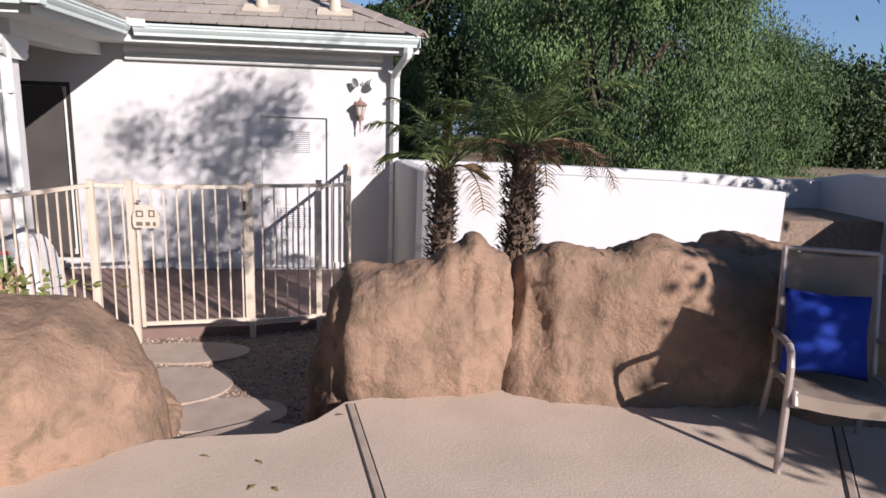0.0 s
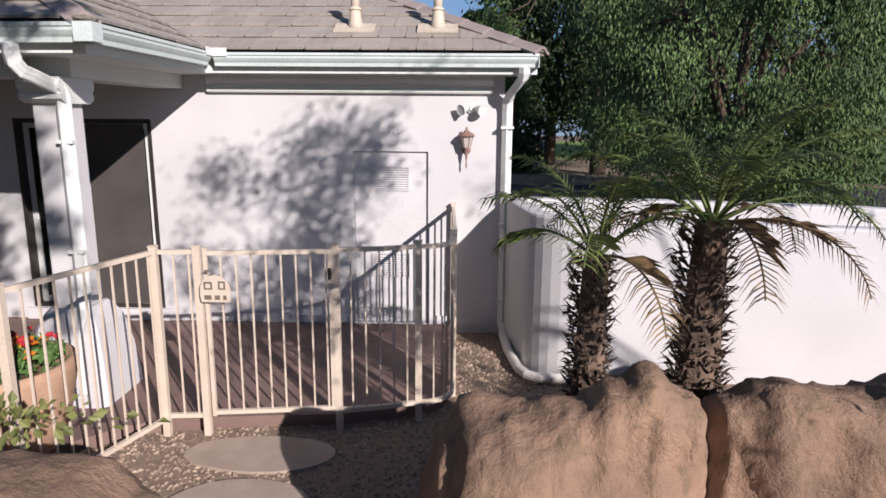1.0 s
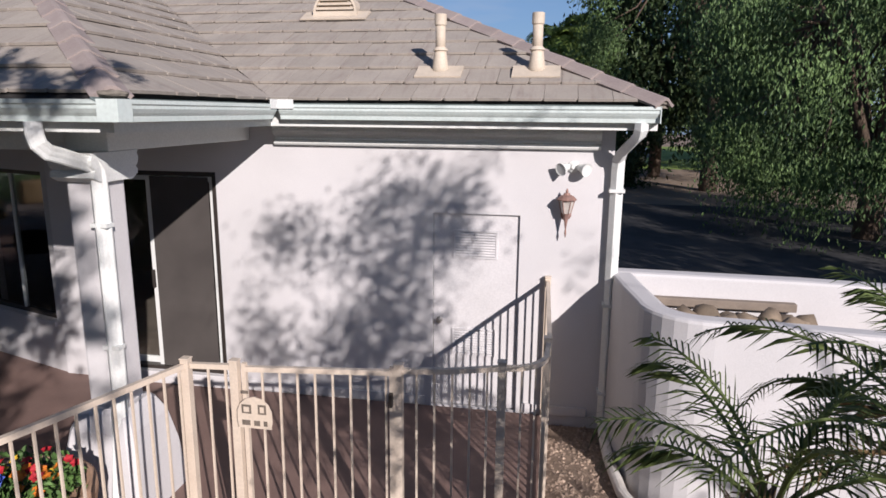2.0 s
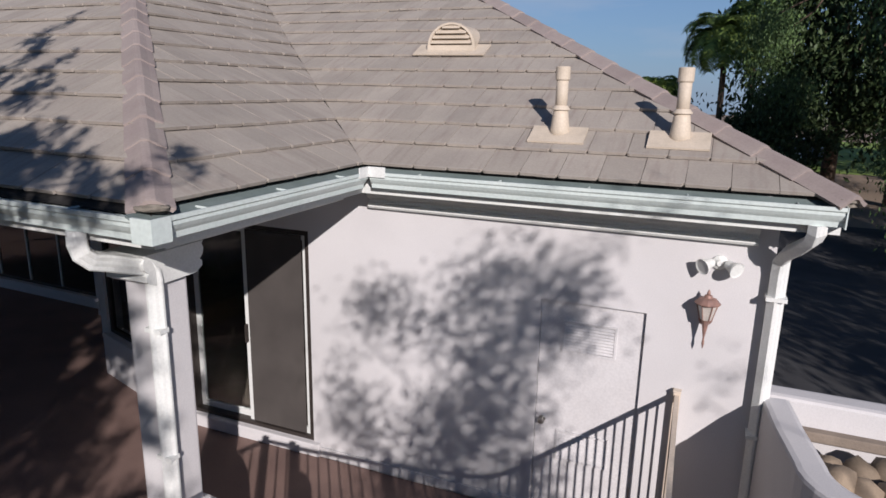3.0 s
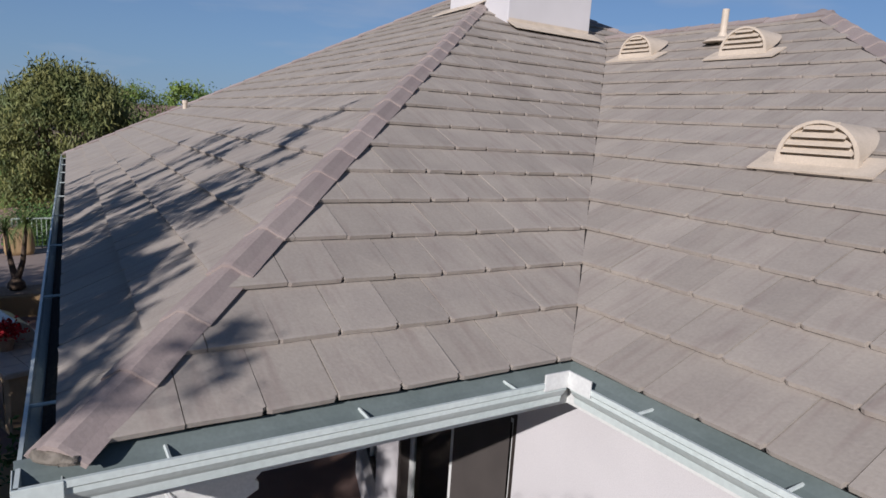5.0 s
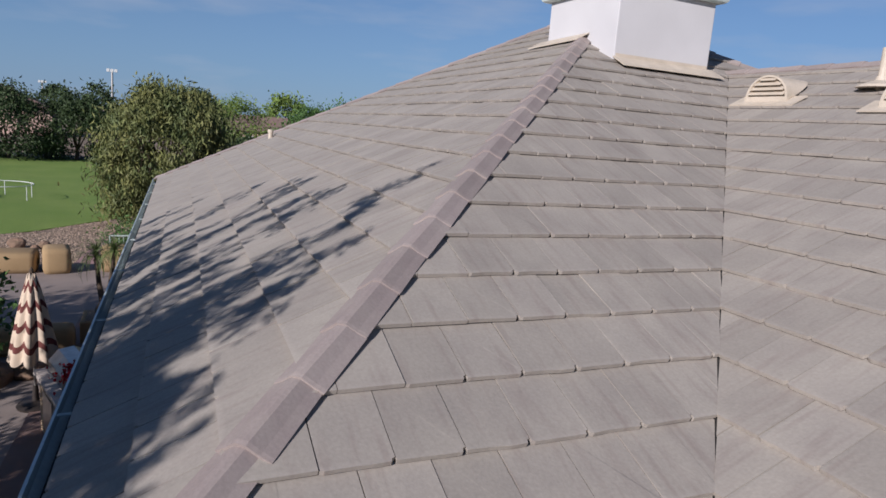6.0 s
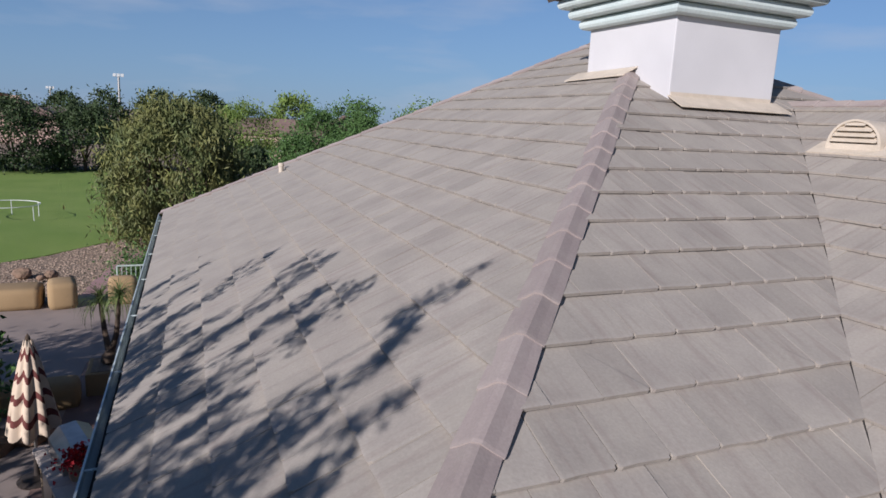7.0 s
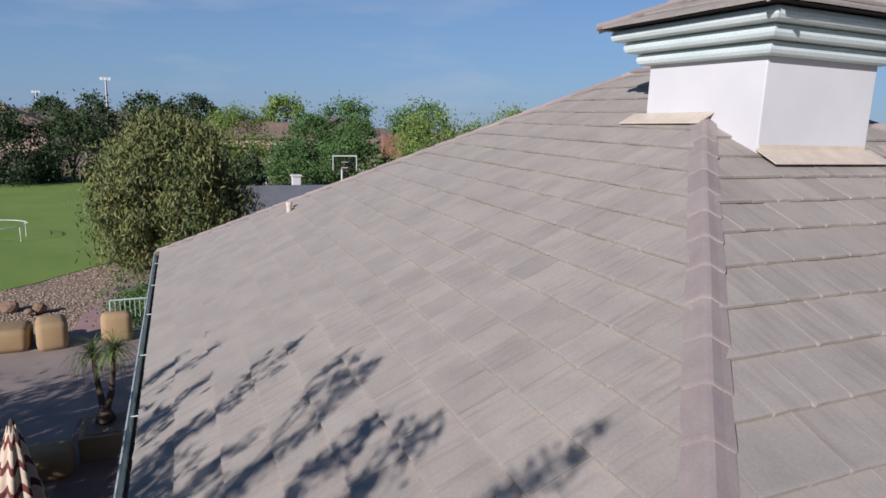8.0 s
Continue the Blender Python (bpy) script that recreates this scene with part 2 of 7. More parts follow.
def sweep(bm, pts, profile, closed=True, up=(0, 0, 1)):
    """Draws a profile of (out, up) along a level path of points, mitred at its corners."""
    pts = [Vector(p) for p in pts]
    rings = []
    for i, p in enumerate(pts):
        a = (p - pts[i - 1]).normalized() if i else None
        b = (pts[i + 1] - p).normalized() if i + 1 < len(pts) else None
        d = (a + b).normalized() if a and b else (a or b)
        out = d.cross(Vector(up)).normalized()
        k = 1 / max(0.3, d.dot(a)) if a and b else 1
        rings.append([bm.verts.new(p + out * (u * k) + Vector(up) * v) for u, v in profile])
    n = len(profile)
    for r, s in zip(rings, rings[1:]):
        for k in range(n if closed else n - 1):
            bm.faces.new((r[k], r[(k + 1) % n], s[(k + 1) % n], s[k]))
    if closed:
        bm.faces.new(rings[0][::-1])
        bm.faces.new(rings[-1])
    return bm


def lathe(bm, profile, sides=24, at=(0, 0, 0), squash=1.0):
    """A turned shape from (radius, height) pairs."""
    rings = [[bm.verts.new((at[0] + r * math.cos(k * math.tau / sides), at[1] + r * squash * math.sin(k * math.tau / sides), at[2] + z)) for k in range(sides)] for r, z in profile]
    for a, b in zip(rings, rings[1:]):
        for k in range(sides):
            bm.faces.new((a[k], a[(k + 1) % sides], b[(k + 1) % sides], b[k]))
    bm.faces.new(rings[0][::-1])
    bm.faces.new(rings[-1])
    return bm


# ---- roof plan ----
TH = radians(2.3)
UX, UY = -math.cos(TH), math.sin(TH)
EZ = 3.09
P0 = Vector((-2.36, 5.60))
P1 = P0 + Vector((UX, UY)) * 15.2
V0 = Vector((-2.36, 7.85))
A1 = Vector((1.12, 7.85))
SA, SB, SC = 0.485, 0.485, 0.54


def zc(p): return EZ + SC * ((p.x - P0.x) * UY - (p.y - P0.y) * UX)
def zb(p): return EZ + SB * (P0.x - p.x)
def za(p): return EZ + SA * (p.y - V0.y)


# points of the ridges, from the slopes that meet there
HIP = (SB / SC + UY) / -UX
R1 = P0 + Vector((-1, HIP)) * 7.34
R2 = R1 + Vector((UX, UY)) * 1.25
V1 = V0 + Vector((-1, 1)) * 5.45
A2 = Vector((-4.40, V1.y))
H1 = R1 + Vector((2.2, 2.2))


# ---- ground ----
bm = bmesh.new()
R = [0, 3, 6, 10, 16, 25, 40, 70, 140, 400, 2400]
rings = []
for i, r in enumerate(R[1:]):
    rings.append([bm.verts.new((-6 + r * math.cos(a * math.tau / 64), 6 + r * math.sin(a * math.tau / 64), -0.16 - 0.028 * max(0, r - 70) * max(0.0, min(1.0, 1.6 * math.sin(a * math.tau / 64))))) for a in range(64)])
c0 = bm.verts.new((-6, 6, -0.16))
for k in range(64):
    bm.faces.new((c0, rings[0][k], rings[0][(k + 1) % 64]))
for a, b in zip(rings, rings[1:]):
    for k in range(64):
        bm.faces.new((a[k], b[k], b[(k + 1) % 64], a[(k + 1) % 64]))
setting("ground", bm, EARTH, "dry tan desert ground reaching the horizon", "ground")

GRAVEL_POLY = [(-2.6, 3.2), (3.6, 3.2), (5.6, 4.2), (5.6, 6.85), (1.05, 6.85), (0.9, 8.2), (-0.1, 8.2), (-0.1, 5.95), (-2.6, 5.5), (-3.0, 4.2)]
bm = prism(bmesh.new(), GRAVEL_POLY, -0.155, -0.10)
gravel = setting("gravel_bed", bm, GRAVEL, "tan crushed gravel bed between pool deck and patio", "gravel")


def scatter_stones(name, poly, count, z, lo, hi, material, label, seed):
    """Small three-sided stones strewn inside a polygon, one mesh."""
    rnd = random.Random(seed)
    xs, ys = [p[0] for p in poly], [p[1] for p in poly]
    verts, faces = [], []
    while len(faces) < count * 8:
        x, y = rnd.uniform(min(xs), max(xs)), rnd.uniform(min(ys), max(ys))
        inside = False
        for (xa, ya), (xb, yb) in zip(poly, poly[1:] + poly[:1]):
            if (ya > y) != (yb > y) and x < (xb - xa) * (y - ya) / (yb - ya) + xa:
                inside = not inside
        if not inside:
            continue
        s = rnd.uniform(lo, hi)
        a0 = rnd.uniform(0, 7)
        k = len(verts)
        for i in range(4):
            a = a0 + i * math.tau / 4 + rnd.uniform(-.4, .4)
            r = s * rnd.uniform(.7, 1.2)
            verts.append((x + r * math.cos(a), y + r * math.sin(a), z + s * rnd.uniform(-.1, .35)))
        verts.append((x + s * rnd.uniform(-.3, .3), y + s * rnd.uniform(-.3, .3), z + s * rnd.uniform(.5, .9)))
        verts.append((x, y, z - s))
        for i in range(4):
            faces.append((k + i, k + (i + 1) % 4, k + 4))
            faces.append((k + (i + 1) % 4, k + i, k + 5))
    me = bpy.data.meshes.new(name)
    me.from_pydata(verts, [], faces)
    me.materials.append(material)
    return tagged(new(name, me), label, "gravel", kind="stuff")


scatter_stones("gravel_stones", GRAVEL_POLY, 15000, -0.10, 0.010, 0.026, STONE_BIT, "loose tan and brown gravel stones", 3)

# raised pool deck with a curved front edge
EDGE = [(-3.2, 1.9), (-2.2, 2.05), (-1.29, 2.30), (-0.85, 2.58), (-0.63, 2.71), (-0.35, 2.74), (0.0, 2.75), (0.2, 2.90), (0.36, 3.13), (0.85, 3.30), (1.48, 3.36), (1.92, 3.2), (2.3, 3.2), (3.4, 3.3), (7.1, 3.3)]
bm = prism(bmesh.new(), EDGE + [(7.1, -9), (-9, -9), (-9, 1.6)], -0.15, 0.39)
deck = setting("pool_deck", bm, DECK, "tan textured concrete pool deck with joints", "deck")

# red-brown patio slab
PATIO = [(0.28, 8.2), (0.30, 6.5), (0.22, 6.15), (0.0, 5.97), (-0.62, 5.80), (-1.98, 5.66), (-2.3, 5.5), (-3.2, 4.6), (-9.0, 4.2), (-16.9, 4.6), (-16.9, 10.85), (-8.72, 10.56), (-6.72, 8.82), (-5.15, 8.3), (-4.6, 8.2)]
setting("patio_slab", prism(bmesh.new(), PATIO, -0.15, 0.0), SLAB, "red-brown stained concrete patio slab", "patio")

# ---- house walls ----
WY = 8.235


def wall_with_holes(x0, x1, z0, z1, y0, y1, holes):
    """A wall along x from y0 to y1 deep, with rectangular openings (xa, xb, za, zb)."""
    xs = sorted({x0, x1, *[h[0] for h in holes], *[h[1] for h in holes]})
    bm = bmesh.new()
    for a, b in zip(xs, xs[1:]):
        cuts = sorted([(h[2], h[3]) for h in holes if h[0] <= a and h[1] >= b])
        z = z0
        for lo, hi in cuts:
            if lo > z:
                box(bm, (a, y0, z), (b, y1, lo))
            z = hi
        if z < z1:
            box(bm, (a, y0, z), (b, y1, z1))
    bmesh.ops.remove_doubles(bm, verts=bm.verts, dist=1e-5)
    return bm


HOLES = [(-4.80, -3.19, 0.14, 2.38), (-0.89, -0.01, 0.0, 2.05)]
wall_south = setting("wall_south", wall_with_holes(-5.2, 0.83, -0.15, 3.0, WY, WY + 0.2, HOLES), STUCCO, "white stucco house wall with dappled tree shade", "wall")
setting("wall_east", prism(bmesh.new(), [(0.63, WY + 0.2), (0.83, WY + 0.2), (-2.75, 14.4), (-2.75, 18.3), (-2.95, 18.3), (-2.95, 14.35)], -0.15, 3.0), STUCCO, "white stucco side wall of the house", "wall")
setting("wall_north", boxes(((-16, 18.3, -0.15), (-2.75, 18.5, 3.0))), STUCCO, "white stucco rear wall of the house", "wall")

# the other wing: a short angled wall, a splayed one, and the long back wall of the patio
WING_PARTS = []
for x, y, turn, length, holes in ((-5.2, WY + 0.02, -17.9, 1.63, [(-1.45, -0.12, 0.62, 2.33)]), (-6.751, 8.756, -41.1, 2.66, [(-1.7, -0.8, 0.62, 2.33)]), (-8.755, 10.505, -2.3, 7.4, [(-3.7, -0.25, 0.2, 2.33), (-7.0, -4.1, 0.2, 2.33)])):
    m = Matrix.Translation((x, y, 0)) @ Matrix.Rotation(radians(turn), 4, "Z")
    o = setting("wall_wing", wall_with_holes(-length, 0.0, -0.15, 3.0, 0.0, 0.2, holes), STUCCO, "white stucco patio wall with wide windows", "wall")
    o.matrix_world = m
    WING_PARTS.append((m, holes))
setting("wall_west", boxes(((-16.2, 10.9, -0.15), (-16.0, 18.5, 3.0))), STUCCO, "white stucco end wall of the house", "wall")
INNER = [(-16, 11.05), (-8.6, 10.76), (-6.62, 9.02), (-5.2, 8.5), (0.55, 8.5), (-2.98, 14.3), (-2.98, 18.25), (-16, 18.25)]
setting("floor", prism(bmesh.new(), INNER, -0.14, 0.10), FLAG, "tan tiled floor inside the house", "floor")
setting("ceiling", prism(bmesh.new(), INNER, 2.75, 2.85), STUCCO, "plain white ceiling inside the house", "ceiling")
setting("room_wall", boxes(((-9, 12.5, 0.1), (-2, 12.6, 2.75)), ((-2.6, 8.5, 0.1), (-2.5, 12.5, 2.75))), FLAG, "tan inner walls behind the glass doors", "wall")

# ---- eaves ----
def off(p, q, d, z):
    """The point p of a line p to q, moved d to the right of its way."""
    w = (q - p).normalized()
    return Vector((p.x + w.y * d, p.y - w.x * d, z))


GUT = 0.118      # gutter projects past the tile edge
g_far = P1 + Vector((UY, -UX)) * -GUT
ang = Vector((UY, -UX))
cy = P0.y - GUT * ang.y - ((P0.x + GUT) - P0.x) * (ang.x / ang.y)
GC = Vector((P0.x + GUT, cy))
GPTS = [Vector((g_far.x, g_far.y, 0)), Vector((GC.x, GC.y, 0)), Vector((V0.x + GUT, V0.y - GUT, 0)), Vector((A1.x + 0.02, A1.y - GUT, 0))]
OGEE = [(0.0, 3.070), (0.0, 3.045), (-0.012, 3.035), (-0.012, 3.015), (-0.028, 2.990), (-0.045, 2.970), (-0.05, 2.935), (-0.13, 2.935), (-0.13, 3.045), (-0.126, 3.045), (-0.126, 2.941), (-0.056, 2.941), (-0.051, 2.972), (-0.034, 2.996), (-0.018, 3.020), (-0.018, 3.040), (-0.014, 3.070)]
fascia = setting("fascia", sweep(bmesh.new(), [p + Vector((0, 0, 0)) for p in GPTS], [(-0.135, 2.870), (-0.135, 3.040), (-0.16, 3.040), (-0.16, 2.870)]), PAINT, "white painted fascia board", "fascia")
LITTER = mat("dark_leaf_litter", (0.035, 0.03, 0.025), (0.02, 0.018, 0.016), 0.95, 30, 90, 0.6, 0.01)
gutter = thing("gutter", "pale mint-white metal ogee gutter along the eave", "gutter", kind="structure")
for k, nm in enumerate(("gutter_run", "gutter_run", "gutter_run")):
    part(nm, sweep(bmesh.new(), GPTS[k:k + 2], OGEE), GUTTER, gutter)
part("leaf_litter", sweep(bmesh.new(), GPTS[:2], [(-0.054, 2.946), (-0.054, 2.985), (-0.085, 2.995), (-0.123, 2.99), (-0.123, 2.946)]), LITTER, gutter, "dark rotted leaf litter in the gutter")
part("gutter_lining", sweep(bmesh.new(), GPTS[1:], [(-0.019, 3.012), (-0.019, 3.022), (-0.105, 3.052), (-0.172, 3.084), (-0.172, 3.070), (-0.105, 3.040)]), GUTTER_IN, gutter, "grey-green inside of the gutter")
for k in range(3):
    a, b = GPTS[k], GPTS[k + 1]
    n = max(2, int((b - a).length / (0.62 if k else 1.6)))
    w = (b - a).normalized()
    o = Vector((w.y, -w.x, 0))
    for i in range(n):
        p = a + (b - a) * ((i + 0.6) / n)
        bm = bmesh.new()
        tube(bm, [p - o * 0.006 + Vector((0, 0, 3.055)), p - o * 0.125 + Vector((0, 0, 3.060))], 0.008, 6)
        part("hanger_strap", bm, GUTTER, gutter)
# mitre boxes at the inner corner, the outer corner and the end
c = GPTS[2]
part("corner_cover", boxes(((c.x - 0.008, c.y - 0.15, 3.03), (c.x + 0.002, c.y + 0.002, 3.115)), ((c.x + 0.002, c.y - 0.008, 3.03), (c.x + 0.15, c.y + 0.002, 3.115)), bevel=0.002), PAINT, gutter, "white corner splash guard")
c = GPTS[1]
part("corner_cover", boxes(((c.x - 0.004, c.y - 0.004, 2.936), (c.x + 0.006, c.y + 0.135, 3.072)), ((c.x - 0.135, c.y - 0.006, 2.936), (c.x + 0.006, c.y - 0.001, 3.072)), bevel=0.003), GUTTER, gutter, "mitred outer corner of the gutter")
c = GPTS[3]
part("end_cap", boxes(((c.x - 0.002, c.y, 2.932), (c.x + 0.006, c.y + 0.13, 3.072))), GUTTER, gutter)

# soffits
SOF = [(P0.x - 0.05, P0.y + 0.1), (V0.x - 0.05, V0.y + 0.1), (A1.x - 0.02, V0.y + 0.1), (A1.x - 0.02, WY - 0.002), (-5.2, WY - 0.002), (-6.76, 8.75), (-8.76, 10.5), (-16.2, 10.79), (P1.x + 0.1, P1.y + 0.12)]
setting("soffit", prism(bmesh.new(), SOF, 2.87, 2.89), PAINT, "white painted soffit and patio ceiling", "soffit")
setting("patio_beam", boxes(((-3.12, 6.08, 2.72), (-2.78, WY - 0.004, 2.896)), bevel=0.012), PAINT, "white painted patio header beam", "beam")
bm = boxes(((-13.8, -0.18, 2.72), (-0.245, 0.18, 2.896)), bevel=0.012)
wing_beam = setting("wing_beam", bm, PAINT, "white painted header beam along the wing", "beam")
wing_beam.matrix_world = Matrix.Translation((-2.88, 6.26, 0)) @ Matrix.Rotation(-TH, 4, "Z")
bm = sweep(bmesh.new(), [(-2.498, WY, 0), (0.70, WY, 0)], [(0.0, 2.68), (0.05, 2.68), (0.065, 2.70), (0.05, 2.725), (0.03, 2.735), (0.03, 2.76), (0.085, 2.79), (0.10, 2.82), (0.085, 2.85), (0.11, 2.897), (0.0, 2.897)])
setting("crown_trim", bm, PAINT, "white moulded trim under the eave", "trim")

# ---- roof ----
def clip(poly, region):
    """Sutherland-Hodgman: the part of poly inside the convex region, both counter-clockwise lists of (u, v)."""
    out = list(poly)
    for (ax, ay), (bx, by) in zip(region, region[1:] + region[:1]):
        src, out = out, []
        for (px, py), (qx, qy) in zip(src, src[1:] + src[:1]):
            dp = (bx - ax) * (py - ay) - (by - ay) * (px - ax)
            dq = (bx - ax) * (qy - ay) - (by - ay) * (qx - ax)
            if dp >= 0:
                out.append((px, py))
            if (dp >= 0) != (dq >= 0):
                s = dp / (dp - dq)
                out.append((px + (qx - px) * s, py + (qy - py) * s))
        if not out:
            return []
    return out


TW, TE, TL = 0.295, 0.366, 0.43   # tile width, exposure and length


def tile_mesh(poly, seed, name="tile"):
    """One roof tile over the (u, v) polygon, tilted over the course below, with a rolled side lap."""
    rnd = random.Random(seed)
    bm = bmesh.new()
    v0 = 0.0
    top = [bm.verts.new((u, v, 0.041 - 0.036 * v / TL + rnd.uniform(-.0012, .0012))) for u, v in poly]
    bot = [bm.verts.new((u, v, 0.041 - 0.036 * v / TL - 0.024)) for u, v in poly]
    bm.faces.new(top)
    bm.faces.new(bot[::-1])
    for i in range(len(poly)):
        j = (i + 1) % len(poly)
        bm.faces.new((bot[i], bot[j], top[j], top[i]))
    bmesh.ops.recalc_face_normals(bm, faces=bm.faces)
    me = bpy.data.meshes.new(name)
    bm.to_mesh(me)
    bm.free()
    return me


def whole_tile(seed):
    """A full tile: worn, slightly wavy front edge, a lug at its lower corner and an interlocking rib."""
    rnd = random.Random(seed)
    g = 0.002
    w = TW - 2 * g
    front = [(g, 0.004), (g + w * 0.06, rnd.uniform(-.004, .004)), (g + w * 0.35, rnd.uniform(-.003, .004)), (g + w * 0.7, rnd.uniform(-.004, .004)), (g + w * 0.94, rnd.uniform(-.003, .003)), (g + w * 0.955, 0.016), (g + w, 0.020)]
    poly = front + [(g + w, TL), (g, TL)]
    return tile_mesh(poly, seed)


WHOLE = [whole_tile(k) for k in range(6)]
for me in WHOLE:
    me.materials.append(TILE)


def lay_roof(deck_ob, origin, uway, slope, region, near, seed, first=0.0):
    """Lays staggered courses over the plane from origin along uway (2D) rising by slope. near(x, y): tiles that are objects."""
    rnd = random.Random(seed)
    u3 = Vector((uway.x, uway.y, 0))
    h = Vector((-uway.y, uway.x, 0))
    v3 = (h + Vector((0, 0, slope))).normalized()
    n3 = u3.cross(v3)
    base = Matrix((u3, v3, n3)).transposed().to_4x4()
    base.translation = Vector((origin.x, origin.y, EZ))
    k = math.sqrt(1 + slope * slope)
    reg = []
    for p in region:
        d = Vector((p.x - origin.x, p.y - origin.y, 0))
        reg.append((d.dot(u3), d.dot(h) * k))
    area = sum(a[0] * b[1] - b[0] * a[1] for a, b in zip(reg, reg[1:] + reg[:1]))
    if area < 0:
        reg = reg[::-1]
    u_lo, u_hi = min(p[0] for p in reg), max(p[0] for p in reg)
    v_hi = max(p[1] for p in reg)
    rest_v, rest_f = [], []
    lowered = reg
    row = 0
    while row * TE < v_hi:
        v = row * TE + 0.012
        u = u_lo - TW + first + (0.5 * TW if row % 2 else 0) - TW
        while u < u_hi:
            rect = [(u, v), (u + TW, v), (u + TW, v + TL), (u, v + TL)]
            c = clip(rect, lowered)
            if len(c) >= 3:
                a = abs(sum(p[0] * q[1] - q[0] * p[1] for p, q in zip(c, c[1:] + c[:1]))) / 2
                if a > 0.004:
                    m = base @ Matrix.Translation((u, v, rnd.uniform(-.002, .004))) @ Euler((rnd.uniform(-.006, .006), rnd.uniform(-.006, .006), rnd.uniform(-.006, .006))).to_matrix().to_4x4()
                    mid = base @ Vector((u + TW / 2, v + TL / 2, 0))
                    full = a > TW * TL * 0.995
                    if full:
                        me = WHOLE[rnd.randrange(6)]
                    else:
                        q = clip([(p + 0.002 if p < u + 0.01 else p - 0.002 if p > u + TW - 0.01 else p, w) for p, w in c], lowered)
                        if len(q) < 3:
                            u += TW
                            continue
                        me = tile_mesh([(p - u, w - v) for p, w in q], seed + row)
                        me.materials.append(TILE)
                    if near(mid.x, mid.y):
                        t = new("tile", me)
                        t.parent = deck_ob
                        t.matrix_world = m
                    else:
                        o = len(rest_v)
                        rest_v += [tuple(m @ w.co) for w in me.vertices]
                        rest_f += [tuple(o + i for i in f.vertices) for f in me.polygons]
                        if not full:
                            bpy.data.meshes.remove(me)
            u += TW
        row += 1
    if rest_f:
        me = bpy.data.meshes.new("far_tiles")
        me.from_pydata(rest_v, [], rest_f)
        me.materials.append(TILE_REST)
        t = new("far_tiles", me)
        t.parent = deck_ob
        tagged(t, "far grey-tan concrete roof tiles", kind="stuff")


def deck_plane(name, pts, label):
    """The sheathing under the tiles, 3 cm thick."""
    bm = bmesh.new()
    top = [bm.verts.new((p.x, p.y, z - 0.004)) for p, z in pts]
    low = [bm.verts.new((p.x, p.y, z - 0.034)) for p, z in pts]
    bm.faces.new(top)
    bm.faces.new(low[::-1])
    for i in range(len(pts)):
        j = (i + 1) % len(pts)
        bm.faces.new((low[i], low[j], top[j], top[i]))
    return setting(name, bm, UNDERLAY, label, "roof")


zr = zb(R1)
roof_front = deck_plane("roof_front", [(P0, EZ), (R1, zr), (R2, zr), (P1, EZ)], "hip roof slope of grey-tan flat concrete tiles under tree shade")
roof_side = deck_plane("roof_side", [(P0 + Vector((-0.06, 0.05)), EZ + 0.029), (V0 + Vector((-0.06, 0.06)), EZ + 0.029), (V1, zb(V1)), (H1, zb(H1)), (R1, zr)], "narrow roof slope of grey-tan flat concrete tiles between hip and valley")
roof_wing = deck_plane("roof_wing", [(V0 + Vector((-0.06, 0.06)), EZ + 0.029), (A1 + Vector((-0.06, 0.06)), EZ + 0.029), (A2, za(A2)), (V1, za(V1))], "roof slope of grey-tan flat concrete tiles with vents")
B0, B1, B2, B3 = Vector((-2.5, 14.44)), Vector((-2.4, 19.03)), Vector((-7.87, 19.03)), Vector((-16.0, 19.0))
deck_plane("roof_east", [(A1, EZ), (B0, EZ), (A2, za(A2))], "far hip slope of the tiled roof")
deck_plane("roof_north", [(A2, za(A2)), (B0, EZ), (B1, EZ), (B2, EZ), (V1, za(V1))], "rear slope of the tiled roof")
roof_back = deck_plane("roof_back", [(R2, zr), (R1, zr), (H1, zb(H1)), (B2, EZ), (B3, EZ)], "rear slope of the tiled roof")
deck_plane("roof_west", [(P1, EZ), (R2, zr), (B3, EZ)], "end slope of the tiled roof")

GLASS = bpy.data.materials.new("window_glass")
GLASS.use_nodes = True
gb = GLASS.node_tree.nodes["Principled BSDF"]
gb.inputs["Base Color"].default_value = (0.55, 0.58, 0.58, 1)
gb.inputs["Roughness"].default_value = 0.03
gb.inputs["Transmission Weight"].default_value = 1.0
gb.inputs["IOR"].default_value = 1.5
SCREEN = mat("dusty_insect_screen", (0.075, 0.066, 0.06), (0.055, 0.048, 0.044), 0.8, 2.0, 240, 0.2, 0.002)
BRONZE = mat("dark_bronze_metal", (0.055, 0.045, 0.04), rough=0.45, metal=0.3)
DOORPAINT = mat("white_door_paint", (0.60, 0.587, 0.587), (0.56, 0.547, 0.547), 0.45, 3, 50, 0.04, 0.002)
LAMPMETAL = mat("weathered_copper_lantern", (0.34, 0.20, 0.16), (0.24, 0.15, 0.13), 0.6, 20, 90, 0.1, 0.002, metal=0.3)
FROST = mat("frosted_lantern_glass", (0.55, 0.50, 0.45), rough=0.25, spec=0.6)
STEEL = mat("brushed_steel", (0.45, 0.43, 0.40), rough=0.35, metal=0.9)
MORTAR = mat("grey_mortar", (0.25, 0.225, 0.19), (0.14, 0.125, 0.10), 0.95, 20, 80, 0.6, 0.01)

